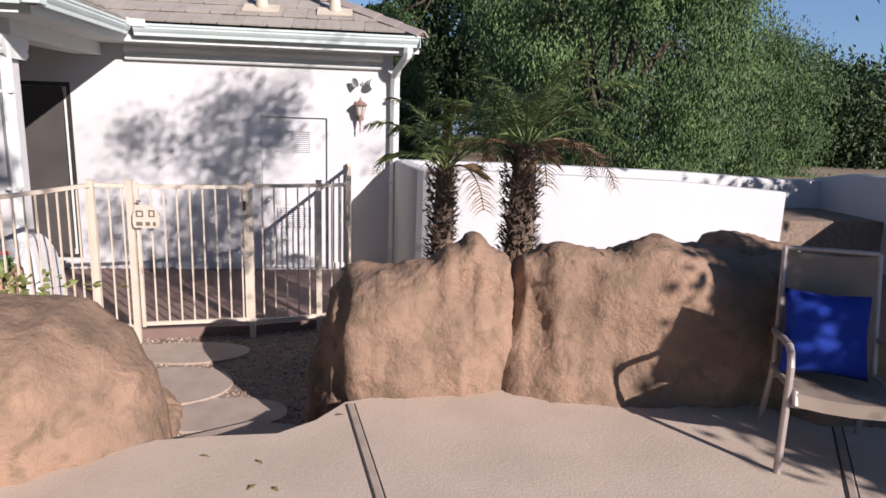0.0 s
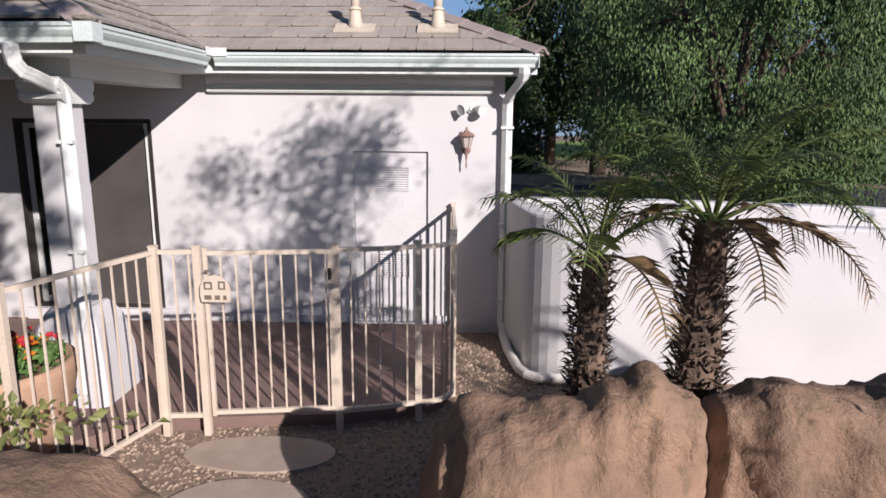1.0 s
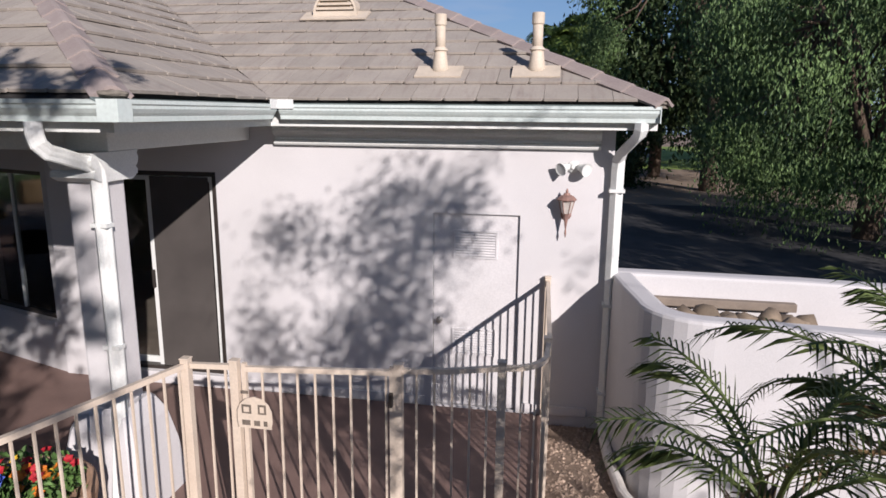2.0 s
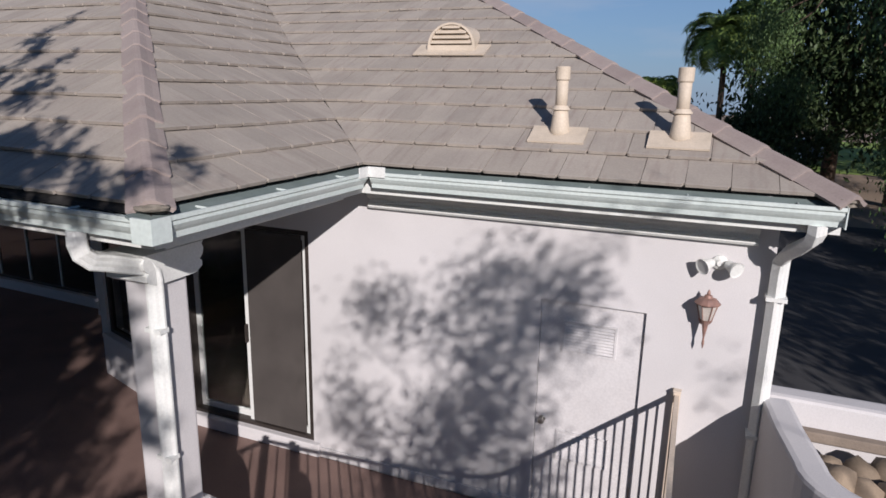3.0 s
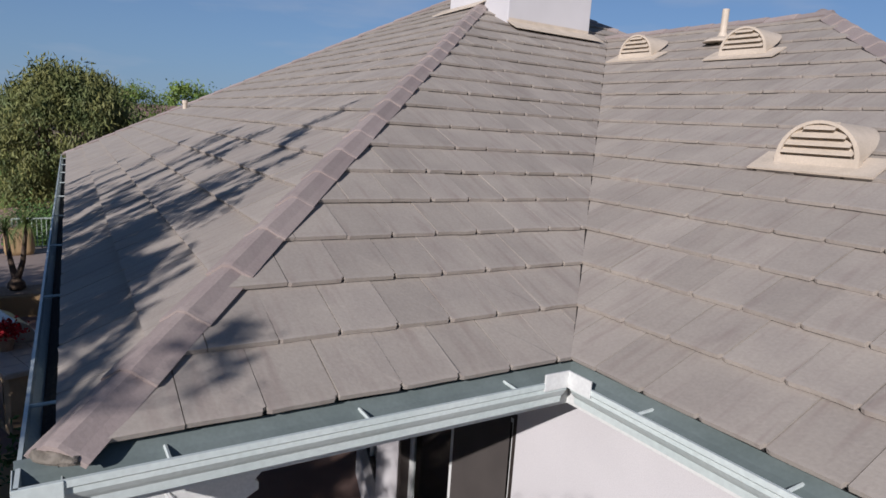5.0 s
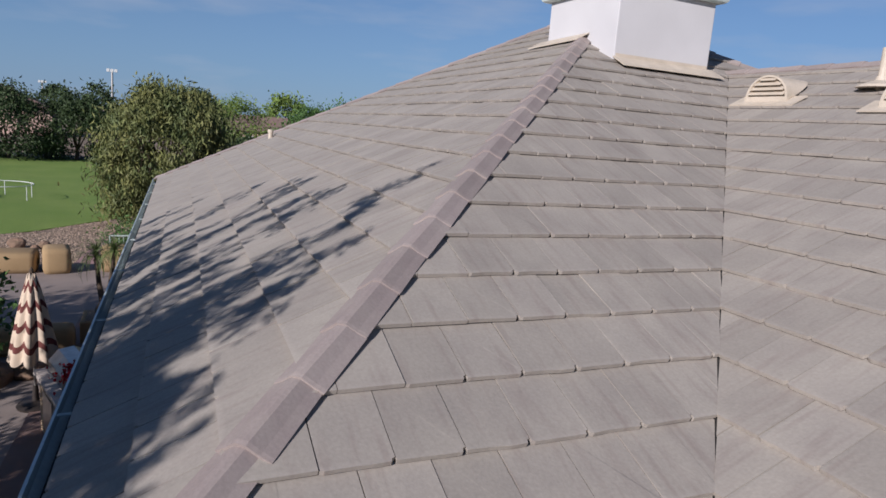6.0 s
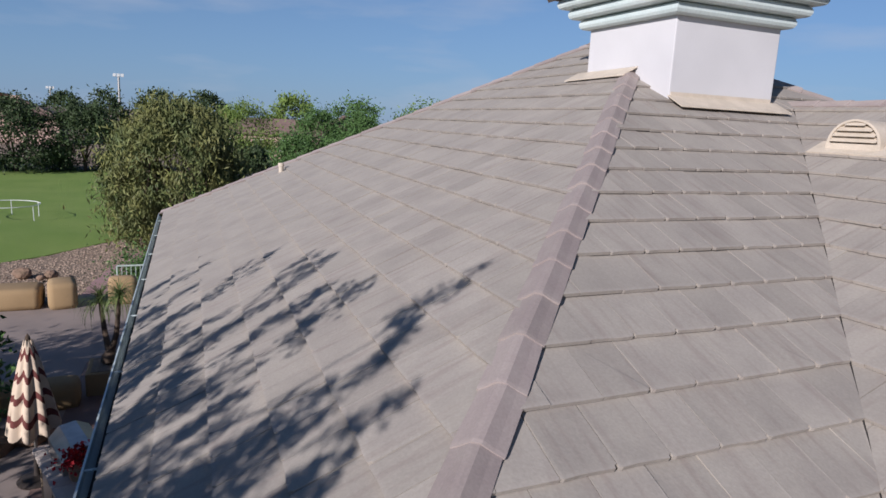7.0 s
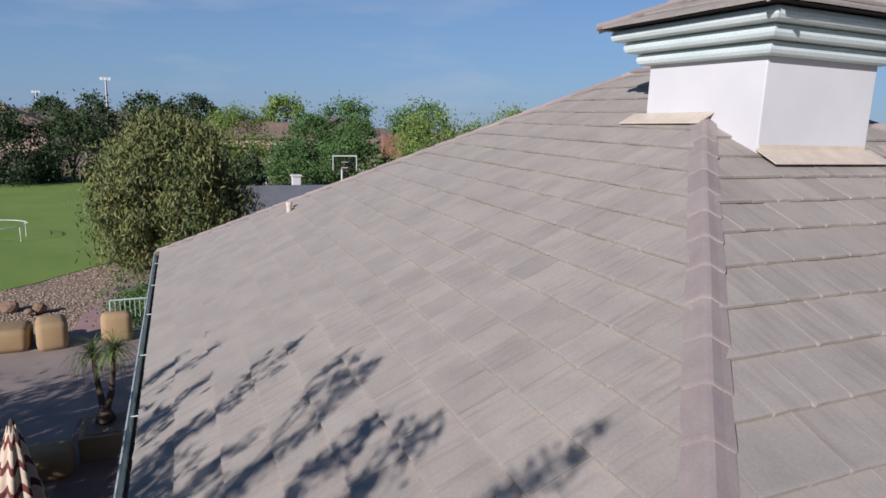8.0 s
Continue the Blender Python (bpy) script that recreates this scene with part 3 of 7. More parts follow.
# ---- hip, ridge and valley caps ----
def cap_mesh(length, w, h):
    """A ridge tile along +x: a flat-topped arch, thicker at its lower end."""
    prof = [(-w, -0.034), (-w * 0.62, -0.012), (-w * 0.2, h * 0.9), (0, h), (w * 0.2, h * 0.9), (w * 0.62, -0.018), (w, -0.046)]
    bm = bmesh.new()
    rings = []
    for x, lift, k in ((0.0, 0.009, 1.02), (0.02, 0.011, 1.03), (length, -0.002, 0.96)):
        o = [bm.verts.new((x, y * k, z * k + lift)) for y, z in prof]
        i = [bm.verts.new((x, y * k * 0.86, z * k + lift - 0.022)) for y, z in prof]
        rings.append((o, i))
    n = len(prof)
    for (o, i), (p, q) in zip(rings, rings[1:]):
        for k in range(n - 1):
            bm.faces.new((o[k], o[k + 1], p[k + 1], p[k]))
            bm.faces.new((i[k + 1], i[k], q[k], q[k + 1]))
        for k in (0, n - 1):
            bm.faces.new((o[k], p[k], q[k], i[k]))
    for o, i in (rings[0], rings[-1]):
        for k in range(n - 1):
            bm.faces.new((o[k], i[k], i[k + 1], o[k + 1]))
    bmesh.ops.recalc_face_normals(bm, faces=bm.faces)
    me = bpy.data.meshes.new("ridge_tile")
    bm.to_mesh(me)
    bm.free()
    me.materials.append(CAP)
    return me


CAPS = cap_mesh(0.44, 0.12, 0.022)


def cap_run(name, a, b, label, seed):
    """Ridge tiles from the low point a to the high point b, on a bed of mortar."""
    rnd = random.Random(seed)
    d = b - a
    way = d.normalized()
    side = way.cross(Vector((0, 0, 1))).normalized()
    base = Matrix((way, -side, way.cross(-side))).transposed().to_4x4()
    bm = bmesh.new()
    n = int(d.length / 0.12)
    rows = []
    for i in range(n + 1):
        p = a + d * (i / n) + Vector((0, 0, 0.0))
        rows.append([bm.verts.new(p + side * (s * rnd.uniform(0.085, 0.105)) + Vector((0, 0, z + rnd.uniform(-.006, .006)))) for s, z in ((-1, -0.035), (-0.8, 0.004), (0.8, 0.004), (1, -0.035))])
    for r, s in zip(rows, rows[1:]):
        for k in range(3):
            bm.faces.new((r[k], r[k + 1], s[k + 1], s[k]))
    bm.faces.new(rows[0])
    bm.faces.new(rows[-1][::-1])
    run = setting(name, bm, MORTAR, label, "ridge")
    k = int(d.length / 0.385)
    for i in range(k + 1):
        t = new("ridge_tile", CAPS)
        t.parent = run
        m = base.copy()
        m.translation = a + way * (i * 0.385 - 0.05) + Vector((0, 0, 0.036))
        t.matrix_world = m @ Euler((rnd.uniform(-.03, .03), rnd.uniform(-.012, .012), rnd.uniform(-.02, .02))).to_matrix().to_4x4()
    return run


def up(p, z): return Vector((p.x, p.y, z))


hipend = P0 + (R1 - P0) * 0.80
cap_run("hip_front", up(P0, EZ) + Vector((-0.02, 0.02, 0.01)), up(hipend, zb(hipend)), "mauve-brown hip cap tiles bedded in mortar", 5)
cap_run("hip_east", up(A1, EZ) + Vector((0.03, -0.03, 0)), up(A2, za(A2)), "mauve-brown hip cap tiles at the far roof edge", 6)
def mortar_plug(at, label, seed):
    """A ragged lump of bedding mortar closing the low end of a hip."""
    bm = bmesh.new()
    bmesh.ops.create_icosphere(bm, subdivisions=3, radius=1)
    for v in bm.verts:
        v.co *= 1 + 0.35 * noise.noise(v.co * 2.4 + Vector((seed, 0, 0))) + 0.12 * noise.noise(v.co * 7)
        v.co = Vector((v.co.x * 0.052, v.co.y * 0.098, v.co.z * 0.024))
    o = setting("mortar_plug", bm, MORTAR, label, "mortar", True)
    o.matrix_world = Matrix.Translation(at) @ Matrix.Rotation(radians(-43), 4, "Z")


mortar_plug(up(P0, EZ + 0.014) + Vector((0.0, 0.0, 0)), "ragged grey mortar closing the hip end", 3)
mortar_plug(up(A1, EZ + 0.014) + Vector((0.015, -0.015, 0)), "ragged grey mortar closing the far hip end", 5)
cap_run("hip_west", up(P1, EZ), up(R2, zr), "mauve-brown hip cap tiles on the skyline", 7)
cap_run("ridge_wing", up(A2, za(A2)), up(V1, za(V1)), "grey-brown ridge cap tiles", 8)
cap_run("hip_back", up(H1, zb(H1)), up(R1, zr), "grey-brown hip cap tiles behind the chimney", 9)
cap_run("ridge_main", up(R2, zr), up(R1, zr), "grey-brown ridge cap tiles beside the chimney", 10)

# ---- chimney ----
CHX, CHY, CHZ = -8.42, 11.98, 5.20
chim = thing("chimney", "white stucco chimney with stepped cornice and tiled cap", "chimney", (CHX, CHY, CHZ))
CX = 0.765
part("shaft", boxes(((-CX, -CX, 0.0), (CX, CX, 1.38)), bevel=0.012), STUCCO, chim)
for k in range(3):
    w = CX + 0.09 + 0.105 * k
    z = 1.37 + 0.125 * k
    ring = [(-w, -w), (w, -w), (w, w), (-w, w)]
    bm = bmesh.new()
    prof = [(-0.10, 0.0), (-0.02, 0.0), (0.005, 0.015), (0.02, 0.045), (0.02, 0.075), (0.005, 0.108), (-0.02, 0.124), (-0.10, 0.124)]
    rows = []
    for u, v in prof:
        rows.append([bm.verts.new((sx * (w + u), sy * (w + u), z + v)) for sx, sy in ((-1, -1), (1, -1), (1, 1), (-1, 1))])
    rows.append([bm.verts.new((sx * 0.5, sy * 0.5, z + 0.124)) for sx, sy in ((-1, -1), (1, -1), (1, 1), (-1, 1))])
    for r, s in zip(rows, rows[1:]):
        for i in range(4):
            bm.faces.new((r[i], r[(i + 1) % 4], s[(i + 1) % 4], s[i]))
    bm.faces.new(rows[-1])
    bm.faces.new(rows[0][::-1])
    part("cornice_step", bm, GUTTER, chim, "pale mint-white bullnose moulding")
W = CX + 0.09 + 0.21 + 0.10
bm = bmesh.new()
lo = [bm.verts.new((sx * W, sy * W, 1.755)) for sx, sy in ((-1, -1), (1, -1), (1, 1), (-1, 1))]
ap = bm.verts.new((0, 0, 1.755 + W * 0.43))
bm.faces.new(lo[::-1])
for i in range(4):
    bm.faces.new((lo[i], lo[(i + 1) % 4], ap))
cap_deck = part("cap_roof", bm, UNDERLAY, chim)
rnd = random.Random(4)
for sdn in range(4):
    rot = Matrix.Rotation(sdn * math.pi / 2, 4, "Z")
    sl = math.sqrt(1 + 0.43 ** 2)
    tri = [(-W - 0.03, -0.05), (W + 0.03, -0.05), (0, W * sl)]
    u3, v3 = Vector((1, 0, 0)), Vector((0, 1, 0.43)).normalized()
    base = rot @ (Matrix.Translation((0, -W, 1.757)) @ Matrix((u3, v3, u3.cross(v3))).transposed().to_4x4())
    for row in range(4):
        v = row * 0.33 - 0.05
        u = -W - 0.3 + (0.15 if row % 2 else 0)
        while u < W:
            c = clip([(u + 0.003, v), (u + 0.297, v), (u + 0.297, v + 0.40), (u + 0.003, v + 0.40)], tri)
            if len(c) >= 3:
                me = tile_mesh([(p - u, q - v) for p, q in c], row)
                me.materials.append(TILE)
                t = new("tile", me)
                t.parent = cap_deck
                t.matrix_basis = base @ Matrix.Translation((u, v, rnd.uniform(0, .004)))
            u += 0.3
    dg = rot @ Vector((-W, -W, 0))
    low, hi = Vector((dg.x, dg.y, 1.80)), Vector((0, 0, 1.80 + W * 0.43))
    way = (hi - low).normalized()
    sd = way.cross(Vector((0, 0, 1))).normalized()
    for i in range(4):
        t = new("ridge_tile", CAPS)
        t.parent = cap_deck
        m = Matrix((way, -sd, way.cross(-sd))).transposed().to_4x4()
        m.translation = low + way * (i * 0.385 - 0.05)
        t.matrix_basis = m
bm = bmesh.new()
a = [(CX + 0.002, -CX - 0.02), (CX + 0.24, -CX - 0.02), (CX + 0.24, CX + 0.08), (CX + 0.002, CX + 0.08)]
fl = [bm.verts.new((x, y, zb(Vector((x + CHX, 0))) - CHZ + 0.075)) for x, y in a]
fh = [bm.verts.new((v.co.x, v.co.y, v.co.z + 0.012)) for v in fl]
bm.faces.new(fh)
bm.faces.new(fl[::-1])
for i in range(4):
    bm.faces.new((fl[i], fl[(i + 1) % 4], fh[(i + 1) % 4], fh[i]))
box(bm, (CX + 0.001, -CX + 0.02, 0.30), (CX + 0.008, CX - 0.02, 0.58))
part("flashing", bm, VENT, chim, "cream painted flashing apron")
bm = bmesh.new()
a = [(-CX - 0.2, -CX - 0.2), (CX - 0.55, -CX - 0.2), (CX - 0.55, -CX - 0.002), (-CX - 0.2, -CX - 0.002)]
fl = [bm.verts.new((x, y, zc(Vector((x + CHX, y + CHY))) - CHZ + 0.072)) for x, y in a]
fh = [bm.verts.new((v.co.x, v.co.y, v.co.z + 0.012)) for v in fl]
bm.faces.new(fh)
bm.faces.new(fl[::-1])
for i in range(4):
    bm.faces.new((fl[i], fl[(i + 1) % 4], fh[(i + 1) % 4], fh[i]))
part("flashing", bm, VENT, chim, "cream painted flashing apron")


# ---- roof vents and pipes ----
def louver_vent(x, y, width, label):
    """A half-round louvred dormer vent on the wing slope, facing the eave."""
    z = za(Vector((x, y))) + 0.055
    v = thing("roof_vent", label, "roof vent", (x, y, z), group="roof vents")
    r = width * 0.335
    tilt = Matrix.Rotation(math.atan(SA), 4, "X")
    bm = boxes(((-width / 2, -0.10, -0.008), (width / 2, 0.16, 0.006)))
    bmesh.ops.transform(bm, matrix=tilt, verts=bm.verts)
    part("flange", bm, VENT, v)
    bm = bmesh.new()
    n = 18
    front = [bm.verts.new((r * math.cos(math.pi * k / n), 0.0, 0.04 + r * 0.92 * math.sin(math.pi * k / n))) for k in range(n + 1)]
    back = [bm.verts.new((r * 0.95 * math.cos(math.pi * k / n), r * 0.92 * math.sin(math.pi * k / n) / SA * 0.9 + 0.06, 0.035 + r * 0.90 * math.sin(math.pi * k / n))) for k in range(n + 1)]
    inner = [bm.verts.new((r * 0.88 * math.cos(math.pi * k / n), 0.0, 0.055 + r * 0.79 * math.sin(math.pi * k / n))) for k in range(n + 1)]
    deep = [bm.verts.new((r * 0.88 * math.cos(math.pi * k / n), 0.05, 0.055 + r * 0.79 * math.sin(math.pi * k / n))) for k in range(n + 1)]
    for k in range(n):
        bm.faces.new((front[k], front[k + 1], back[k + 1], back[k]))
        bm.faces.new((front[k + 1], front[k], inner[k], inner[k + 1]))
        bm.faces.new((inner[k + 1], inner[k], deep[k], deep[k + 1]))
    bm.faces.new(deep)
    box(bm, (-r, -0.004, 0.0), (r, 0.04, 0.058))
    part("hood", bm, VENT, v)
    for k in range(4):
        zz = 0.075 + k * r * 0.19
        half = r * 0.87 * math.sqrt(max(0.05, 1 - ((zz - 0.02) / (r * 0.85)) ** 2))
        bm = bmesh.new()
        pts = [(-half, 0.045, zz + 0.045), (half, 0.045, zz + 0.045), (half, -0.012, zz), (-half, -0.012, zz)]
        lo = [bm.verts.new(p) for p in pts]
        hi = [bm.verts.new((p[0], p[1], p[2] + 0.008)) for p in pts]
        bm.faces.new(hi)
        bm.faces.new(lo[::-1])
        for i in range(4):
            bm.faces.new((lo[i], lo[(i + 1) % 4], hi[(i + 1) % 4], hi[i]))
        part("slat", bm, VENT, v)
    return v


louver_vent(-2.42, 9.89, 0.82, "cream half-round louvred roof vent on the tiles")
louver_vent(-4.58, 12.07, 0.83, "cream half-round louvred roof vent high on the tiles")
louver_vent(-6.22, 12.22, 0.81, "cream half-round louvred roof vent beside the valley")


def flue(x, y, top, label):
    z = za(Vector((x, y))) + 0.05
    f = thing("flue_pipe", label, "vent pipe", (x, y, z), group="flue pipes")
    bm = boxes(((-0.225, -0.19, -0.006), (0.225, 0.06, 0.01)))
    bmesh.ops.transform(bm, matrix=Matrix.Rotation(math.atan(SA), 4, "X"), verts=bm.verts)
    part("flange", bm, VENT, f)
    h = top - z
    part("cone", lathe(bmesh.new(), [(0.088, -0.05), (0.078, 0.02), (0.066, 0.12), (0.058, 0.17)], 20), VENT, f, smooth=True)
    part("collar", lathe(bmesh.new(), [(0.052, 0.165), (0.076, 0.172), (0.074, 0.18), (0.052, 0.205)], 20), VENT, f)
    part("pipe", lathe(bmesh.new(), [(0.049, 0.16), (0.049, h - 0.08)], 20), VENT, f, smooth=True)
    part("cap_band", lathe(bmesh.new(), [(0.050, h - 0.11), (0.059, h - 0.10), (0.059, h - 0.005), (0.055, h), (0.04, h - 0.004)], 20), VENT, f)
    return f


flue(-0.855, 8.43, 3.93, "cream painted flue pipe with flange on the roof")
flue(0.075, 8.43, 3.93, "cream painted flue pipe near the hip")
pv = thing("plumbing_vent", "thin cream plumbing vent pipe on the roof", "vent pipe", (-5.21, 12.58, za(Vector((0, 12.58)))))
part("pipe", tube(bmesh.new(), [(0, 0, 0), (0, 0, 0.42)], 0.04, 12), VENT, pv)
part("flange", lathe(bmesh.new(), [(0.22, 0.035), (0.2, 0.06), (0.06, 0.11), (0.05, 0.15)], 16), VENT, pv)
pv = thing("turbine_vent", "small white domed vent behind the hip", "roof vent", (-1.75, 11.2, 4.25))
part("neck", tube(bmesh.new(), [(0, 0, -0.3), (0, 0, 0.12)], 0.05, 14), VENT, pv)
part("hood", lathe(bmesh.new(), [(0.05, 0.10), (0.078, 0.115), (0.08, 0.16), (0.05, 0.21), (0.015, 0.22)], 16), PAINT, pv, "white domed hood", smooth=True)
pv = thing("plumbing_vent", "cream plumbing vent pipe by the far hip", "vent pipe", (-14.5, 8.25, zc(Vector((-14.5, 8.25))) - 0.05))
part("pipe", tube(bmesh.new(), [(0, 0, 0), (0, 0, 0.24)], 0.045, 12), VENT, pv)
part("collar", lathe(bmesh.new(), [(0.045, 0.175), (0.056, 0.18), (0.056, 0.236), (0.046, 0.242)], 16), VENT, pv)

# ---- glass patio door ----
door = thing("door_sliding", "white framed sliding glass patio door with dark glass and screen", "door", (-3.995, WY, 0.14), kind="structure")
x0, x1, h = -0.805, 0.805, 2.24
part("door_frame", boxes(((x0, 0.01, 0), (x0 + 0.05, 0.15, h)), ((x1 - 0.05, 0.01, 0), (x1, 0.15, h)), ((x0 + 0.05, 0.01, h - 0.05), (x1 - 0.05, 0.15, h)), ((x0 + 0.05, 0.01, 0), (x1 - 0.05, 0.15, 0.04)), bevel=0.004), BRONZE, door, "dark bronze outer frame")
for nm, a, b, y in (("fixed_panel", x0 + 0.05, 0.02, 0.10), ("sliding_panel", -0.04, x1 - 0.05, 0.05)):
    p = part(nm, boxes(((a, y, 0.04), (a + 0.055, y + 0.04, h - 0.05)), ((b - 0.055, y, 0.04), (b, y + 0.04, h - 0.05)), ((a + 0.055, y, 0.04), (b - 0.055, y + 0.04, 0.11)), ((a + 0.055, y, h - 0.11), (b - 0.055, y + 0.04, h - 0.05)), bevel=0.003), PAINT, door, "white aluminium panel frame")
    g = part("pane", boxes(((a + 0.055, y + 0.016, 0.11), (b - 0.055, y + 0.022, h - 0.11))), GLASS, p)
    g.visible_shadow = False
part("screen", boxes(((0.02, 0.034, 0.05), (x1 - 0.11, 0.038, h - 0.06))), SCREEN, door, "dusty grey insect screen")
part("door_handle", boxes(((-0.03, 0.01, 0.95), (-0.005, 0.05, 1.15)), bevel=0.006), BRONZE, door)
setting("door_sill", boxes(((-4.86, WY - 0.06, 0.0), (-3.10, WY - 0.002, 0.14)), bevel=0.012), STUCCO, "white stucco step under the patio door", "sill")
setting("stucco_curb", boxes(((-3.098, WY - 0.025, 0.0), (-0.95, WY - 0.002, 0.10)), ((0.05, WY - 0.025, 0.0), (0.70, WY - 0.002, 0.10)), bevel=0.008), STUCCO, "white stucco plinth along the wall", "plinth")

# ---- utility door ----
ud = thing("door_utility", "white painted utility door with two louvre panels and brass knob", "door", (-0.45, WY, 0.0), kind="structure")
part("door_leaf", boxes(((-0.425, 0.035, 0.012), (0.425, 0.075, 2.035)), bevel=0.004), DOORPAINT, ud)
part("door_frame", boxes(((-0.44, 0.0, 0), (-0.428, 0.14, 2.05)), ((0.428, 0.0, 0), (0.44, 0.14, 2.05)), ((-0.428, 0.0, 2.038), (0.428, 0.14, 2.05))), DOORPAINT, ud)
for z in (1.585, 0.565):
    fr = part("louvre_panel", boxes(((-0.235, 0.020, z), (-0.215, 0.036, z + 0.285)), ((0.195, 0.020, z), (0.215, 0.036, z + 0.285)), ((-0.215, 0.020, z), (0.195, 0.036, z + 0.02)), ((-0.215, 0.020, z + 0.265), (0.195, 0.036, z + 0.285)), bevel=0.002), DOORPAINT, ud)
    for k in range(9):
        zz = z + 0.026 + k * 0.0265
        bm = boxes(((-0.215, -0.003, -0.010), (0.195, 0.003, 0.012)))
        bmesh.ops.transform(bm, matrix=Matrix.Translation((0, 0.027, zz + 0.008)) @ Matrix.Rotation(radians(-38), 4, "X"), verts=bm.verts)
        part("slat", bm, DOORPAINT, fr)
part("door_knob", lathe(bmesh.new(), [(0.028, 0), (0.03, 0.006), (0.012, 0.012), (0.012, 0.035), (0.026, 0.045), (0.03, 0.06), (0.022, 0.074), (0.005, 0.078)], 16), STEEL, ud, "dull metal knob").matrix_basis = pose(-0.365, 0.035, 0.93, 90, 0, 0)
for z in (1.75, 0.35):
    part("hinge", boxes(((0.418, 0.022, z), (0.434, 0.036, z + 0.10)), bevel=0.003), STEEL, ud)

# ---- lantern and floodlight ----
lan = thing("wall_lantern", "weathered copper coach lantern on the white wall", "lantern", (0.41, WY, 2.03))
lan.scale = (0.86, 0.86, 0.86)
part("backplate", lathe(bmesh.new(), [(0.055, 0), (0.06, 0.01), (0.045, 0.02), (0.01, 0.03)], 16), LAMPMETAL, lan).matrix_basis = pose(0, 0, 0.04, 90, 0, 0)
part("arm", tube(bmesh.new(), [(0, 0, 0.04), (0, -0.05, 0.05), (0, -0.10, 0.03), (0, -0.12, 0.07)], 0.012, 8), LAMPMETAL, lan)
part("body", lathe(bmesh.new(), [(0.045, 0.07), (0.052, 0.085), (0.085, 0.22)], 6, (0, -0.12, 0)), FROST, lan, "frosted tapered glass body")
for k in range(6):
    a = k * math.tau / 6
    part("rib", tube(bmesh.new(), [(0.05 * math.cos(a), -0.12 + 0.05 * math.sin(a), 0.075), (0.088 * math.cos(a), -0.12 + 0.088 * math.sin(a), 0.222)], 0.006, 5), LAMPMETAL, lan)
part("roof_cap", lathe(bmesh.new(), [(0.105, 0.215), (0.11, 0.225), (0.075, 0.262), (0.04, 0.275), (0.03, 0.295), (0.012, 0.30), (0.016, 0.315), (0.004, 0.345)], 12, (0, -0.12, 0)), LAMPMETAL, lan)
part("tail_finial", lathe(bmesh.new(), [(0.003, -0.20), (0.012, -0.15), (0.007, -0.10), (0.018, -0.03), (0.03, 0.05), (0.04, 0.072)], 10, (0, -0.12, 0)), LAMPMETAL, lan)
fld = thing("floodlight", "white twin-head security floodlight under the eave", "floodlight", (0.46, WY, 2.52))
part("base", lathe(bmesh.new(), [(0.055, 0), (0.055, 0.02), (0.03, 0.035), (0.02, 0.05)], 14), PAINT, fld).matrix_basis = pose(0, 0, 0, 90, 0, 0)
for s in (-1, 1):
    hd = part("lamp_head", lathe(bmesh.new(), [(0.02, 0), (0.035, 0.02), (0.04, 0.06), (0.06, 0.10), (0.062, 0.115), (0.05, 0.11)], 14), PAINT, fld)
    hd.matrix_basis = pose(s * 0.045, -0.05, 0.01, 105, 0, s * 42)

# ---- downspouts ----
def ribbed_spout(name, pts, label, parent=None):
    """A square ribbed downspout along points, with fluted elbows."""
    th = thing(name, label, "downspout")
    bm = bmesh.new()
    V = [Vector(p) for p in pts]
    rings = []
    for i, p in enumerate(V):
        d = (V[min(i + 1, len(V) - 1)] - V[max(i - 1, 0)]).normalized()
        s = d.cross(Vector((0.72, -0.69, 0.05))).normalized()
        t = d.cross(s)
        w = 0.052 if 0 < i < len(V) - 1 else 0.05
        sec = [(1, -.8), (1, .8), (.8, 1), (.35, .93), (0, 1), (-.35, .93), (-.8, 1), (-1, .8), (-1, -.8), (-.8, -1), (-.35, -.93), (0, -1), (.35, -.93), (.8, -1)]
        rings.append([bm.verts.new(p + s * a * w + t * b * w * 0.8) for a, b in sec])
    for a, b in zip(rings, rings[1:]):
        for k in range(len(a)):
            bm.faces.new((a[k], a[(k + 1) % len(a)], b[(k + 1) % len(a)], b[k]))
    bm.faces.new(rings[0][::-1])
    bm.faces.new(rings[-1])
    part("pipe", bm, PAINT, th, "white ribbed metal pipe")
    return th


ds = ribbed_spout("downspout", [(1.0, 7.80, 2.935), (1.0, 7.80, 2.88), (0.99, 7.83, 2.83), (0.94, 7.92, 2.76), (0.88, 8.06, 2.68), (0.86, 8.15, 2.60), (0.86, 8.17, 2.5), (0.86, 8.17, 0.0)], "white ribbed downspout at the corner of the house")
for z in (2.3, 1.2, 0.3):
    part("strap", boxes(((0.79, 8.10, z), (0.93, 8.232, z + 0.03))), PAINT, ds)
cs = ribbed_spout("downspout", [(-2.90, 5.57, 2.935), (-2.90, 5.57, 2.86), (-2.898, 5.585, 2.80), (-2.89, 5.64, 2.745), (-2.88, 5.72, 2.72), (-2.85, 5.88, 2.665), (-2.83, 5.97, 2.635), (-2.825, 6.00, 2.60), (-2.82, 6.005, 2.55), (-2.82, 6.005, 2.45), (-2.82, 6.005, 0.98), (-2.815, 5.98, 0.86), (-2.80, 5.90, 0.45), (-2.79, 5.84, 0.12)], "white ribbed downspout bent onto the patio column")
for z in (2.2, 1.3):
    part("strap", boxes(((-2.885, 5.955, z), (-2.755, 6.03, z + 0.03))), PAINT, cs)

